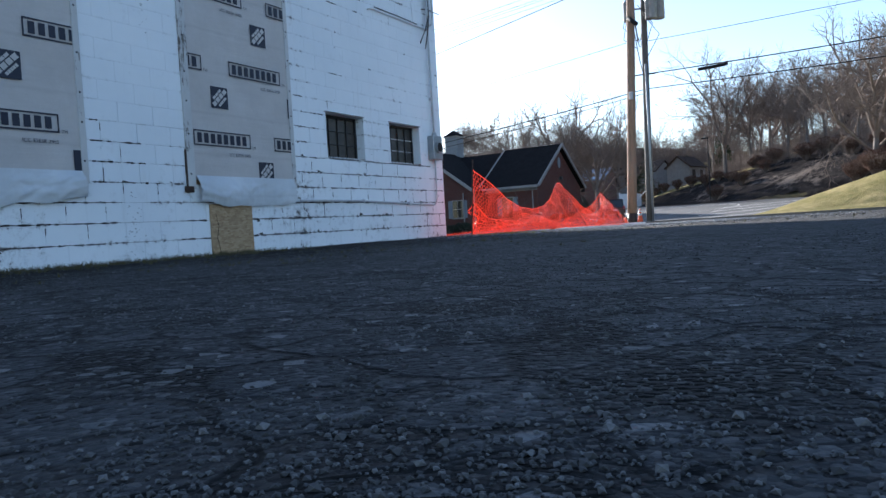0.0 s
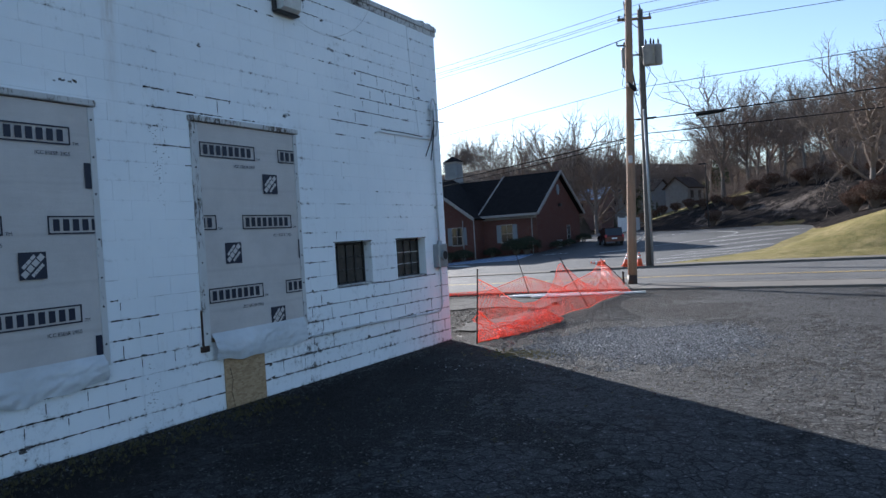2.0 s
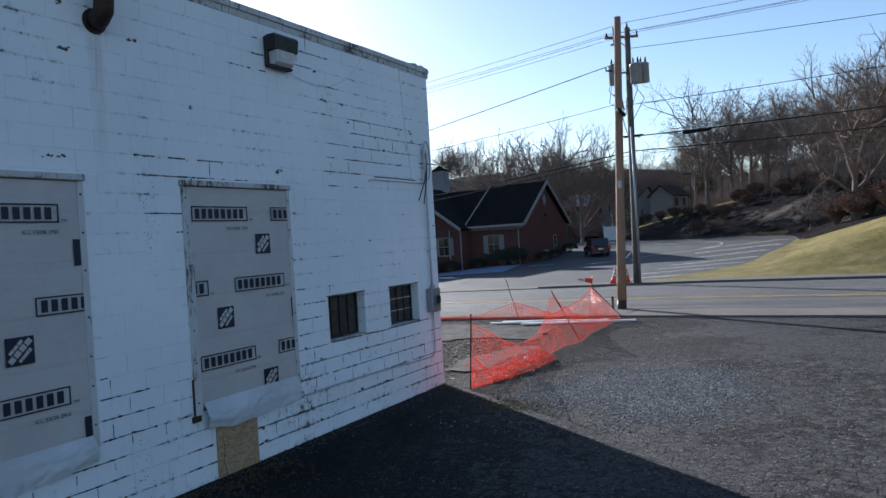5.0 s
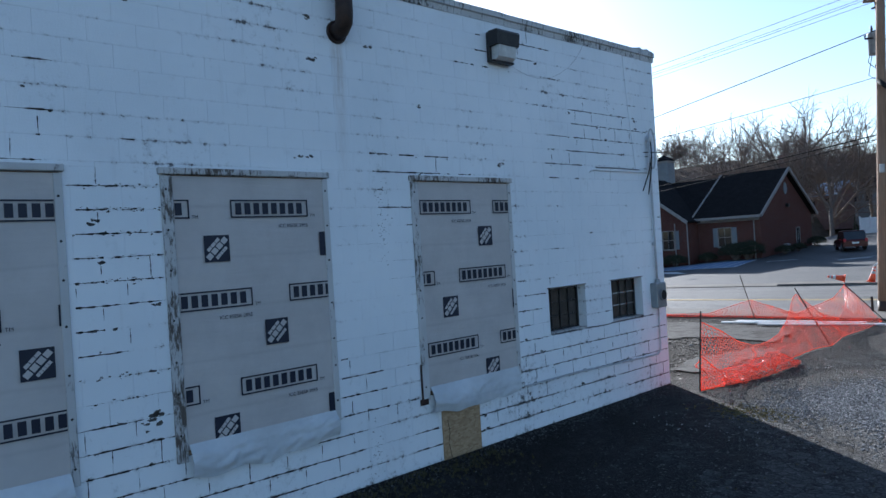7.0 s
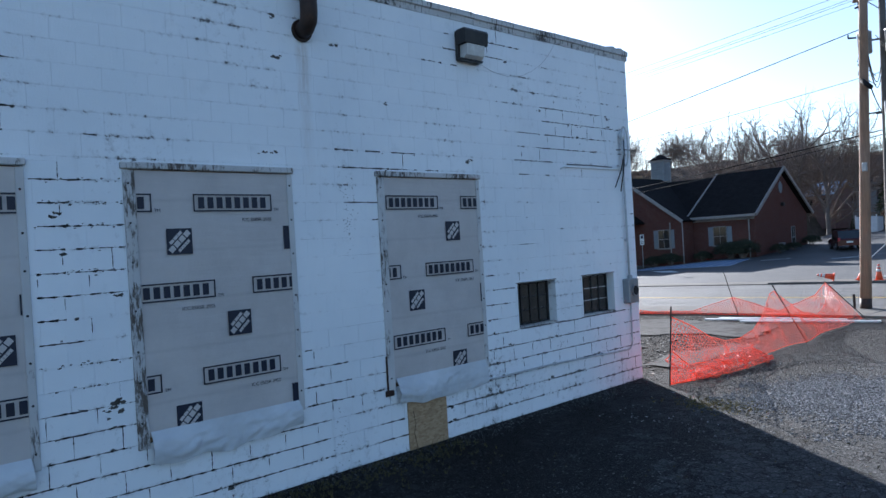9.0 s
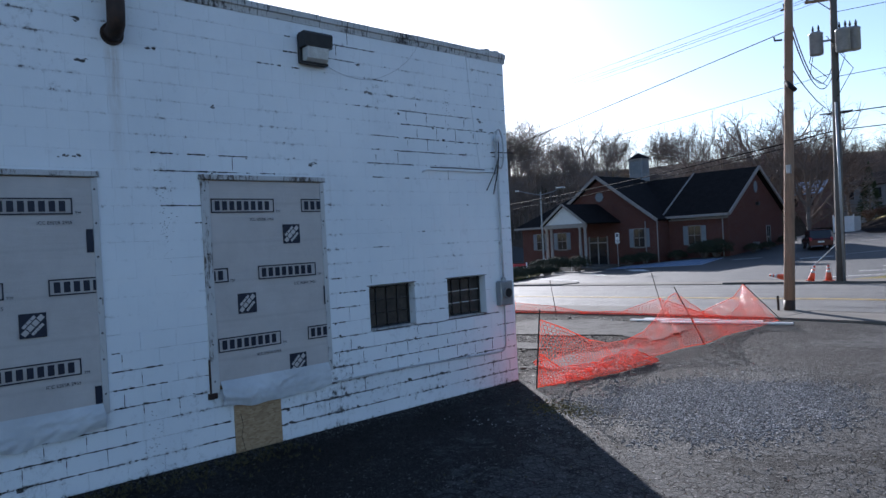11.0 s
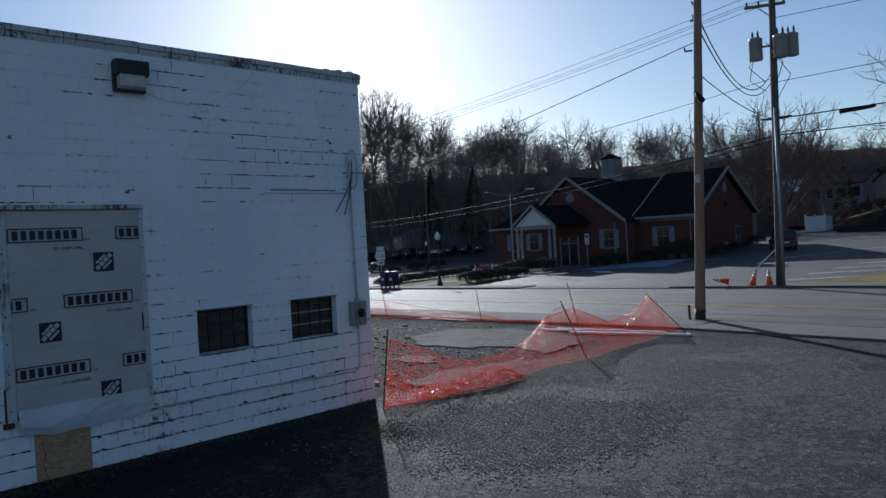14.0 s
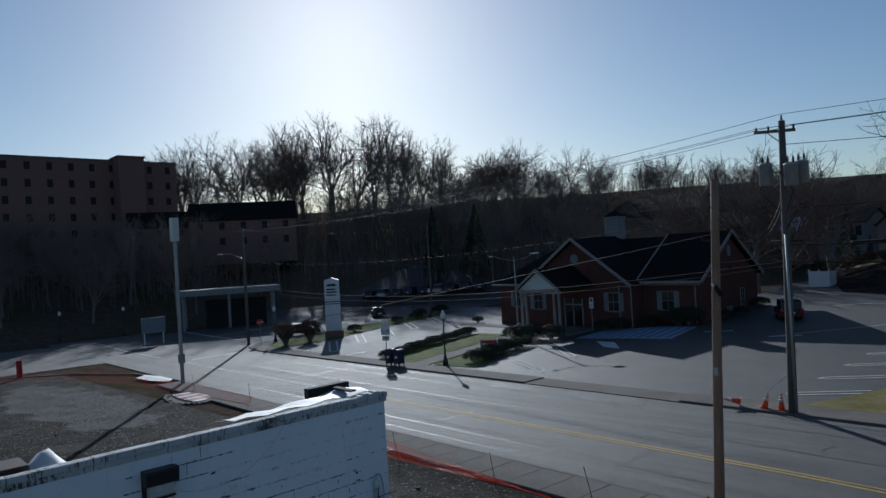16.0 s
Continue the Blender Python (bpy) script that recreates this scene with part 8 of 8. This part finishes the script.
def in_gravel(rg):
    while True:
        x, y = rg.uniform(0.9, 6.4), rg.uniform(-2.7, 3.3)
        d = math.sqrt(((x - 3.5) / 1.95 + (y - 0.2) * 0.10) ** 2 + ((y - 0.15) / 2.15 - (x - 3.5) * 0.12) ** 2)
        d += 0.34 * noise.noise(Vector((x * 0.8, y * 0.8, 5))) + 0.22 * noise.noise(Vector((x * 2.6, y * 2.6, 8)))
        if rg.random() > 0.985 * smooth01((d - 0.52) / 0.62) ** 0.7:
            return x, y


pebble_batch("crushed_stone_patch", 17000, in_gravel, lambda r, x, y: r.uniform(0.008, 0.021), M_STONE, "patch of loose grey crushed stone on the asphalt", "gravel", 3)


def near_start(rg):
    r = 0.10 + 3.6 * rg.random() ** 1.7
    a = radians(121 + rg.uniform(-52, 52))
    x, y = 6.4 + r * math.cos(a), -10.67 + r * math.sin(a)
    if noise.noise(Vector((x * 2.2, y * 2.2, 4))) + 0.5 * noise.noise(Vector((x * 6, y * 6, 1))) < rg.uniform(-0.35, 0.25):
        return near_start(rg)
    return x, y


def on_lot(rg):
    while True:
        x, y = rg.uniform(0.05, 13), rg.uniform(-12, 9.8)
        if noise.noise(Vector((x * 0.45, y * 0.45, 9))) + 0.35 * noise.noise(Vector((x * 1.7, y * 1.7, 2))) > rg.uniform(-0.25, 0.4):
            return x, y


pebble_batch("near_grit", 20000, near_start, lambda r, x, y: r.uniform(0.0014, 0.0034) * (1.8 if r.random() < 0.07 else 1.0), M_PEBBLE, "small stones and grit on the asphalt", "grit", 4)
pebble_batch("lot_grit", 22000, on_lot, lambda r, x, y: r.uniform(0.003, 0.009) * min(1.0, 0.35 + 0.25 * math.hypot(x - 6.4, y + 10.7)), M_PEBBLE, "scattered grit and stones over the asphalt", "grit", 5)
pebble_batch("wall_foot_debris", 3500, lambda r: (abs(r.gauss(0, 0.22)) + 0.03, r.uniform(-15, 0)), lambda r, x, y: r.uniform(0.005, 0.016), M_PEBBLE, "crumbs of soil and leaves along the foot of the wall", "debris", 6)


def tuft_batch(name, count, place, hgt, mat, label, seed):
    rg = random.Random(seed)
    bd = Build()
    for i in range(count):
        x, y = place(rg)
        z = lot_height(x, y)
        for k in range(7):
            a = rg.uniform(0, 6.283)
            h = hgt * rg.uniform(0.4, 1.2)
            d = Vector((math.cos(a), math.sin(a), 0))
            p = Vector((x, y, z)) + d * rg.uniform(0, 0.02)
            s = Vector((-d.y, d.x, 0)) * 0.0035
            q = p + d * h * rg.uniform(0.2, 0.9) + Vector((0, 0, h))
            bd.add([p - s, p + s, q], [(0, 1, 2)])
    return tagged(new(name, bd.mesh(name, mat)), label, "weeds", kind="stuff")


tuft_batch("wall_weeds", 900, lambda r: (abs(r.gauss(0, 0.35)) + 0.1, r.uniform(-12, -4.5)), 0.05, M_MOSS, "low dry weeds and moss near the wall", 7)
tuft_batch("lot_weeds", 420, lambda r: (1.95 + r.gauss(0, 0.34), -1.2 + r.gauss(0, 0.2)), 0.022, M_MOSSGREEN, "yellow-green moss at the edge of the gravel", 8)
def away(r):
    while True:
        x, y = on_lot(r)
        if math.hypot(x - 6.4, y + 10.7) > 3.5:
            return x, y


tuft_batch("crack_weeds", 900, away, 0.02, M_MOSS, "sparse dry weeds in the asphalt cracks", 9)

# rubble on the cleared ground
rng = random.Random(31)
bd = Build()
for i in range(8600):
    x, y = (-abs(rng.gauss(0, 22)) - 0.3, rng.uniform(-8, 9.3)) if i < 4200 else (-0.4 - abs(rng.gauss(0, 5.5)), rng.uniform(0.3, 5.6))
    if -9.6 < x and y < 0.1:
        continue
    s = rng.uniform(0.012, 0.04) * (2.6 if rng.random() < 0.03 else 1) * (0.85 if i < 4200 else 0.5)
    z = rubble_height(x, y)
    a = rng.uniform(0, 3.14)
    u, w = Vector((math.cos(a), math.sin(a), 0)) * s, Vector((-math.sin(a), math.cos(a), 0)) * s * rng.uniform(0.3, 0.9)
    c = Vector((x, y, z))
    bd.prism([c - u - w, c + u - w, c + u * 0.9 + w, c - u * 0.8 + w], (s * 0.1, 0, s * rng.uniform(0.4, 0.9)))
tagged(new("rubble", bd.mesh("rubble", M_RUBBLESTONE)), "broken brick, concrete and plaster lumps on dark soil", "rubble", kind="stuff")

# ---- single blocks of the wall, nearest the ground ----
rng = random.Random(11)
block_meshes = {}
for y0, y1, z0, z1 in near_blocks:
    w, h = round(y1 - y0, 2), round(z1 - z0, 2)
    if (w, h) not in block_meshes:
        g = 0.0012
        block_meshes[(w, h)] = Build().box((-0.03, -(y1 - y0) / 2 + g, -(z1 - z0) / 2 + g), (0.0, (y1 - y0) / 2 - g, (z1 - z0) / 2 - g), 0.002).mesh("block", M_BLOCK)
    ob = new("block", block_meshes[(w, h)])
    ob.parent = wall_east
    ob.location = (rng.uniform(-0.001, 0.0018), (y0 + y1) / 2, (z0 + z1) / 2)
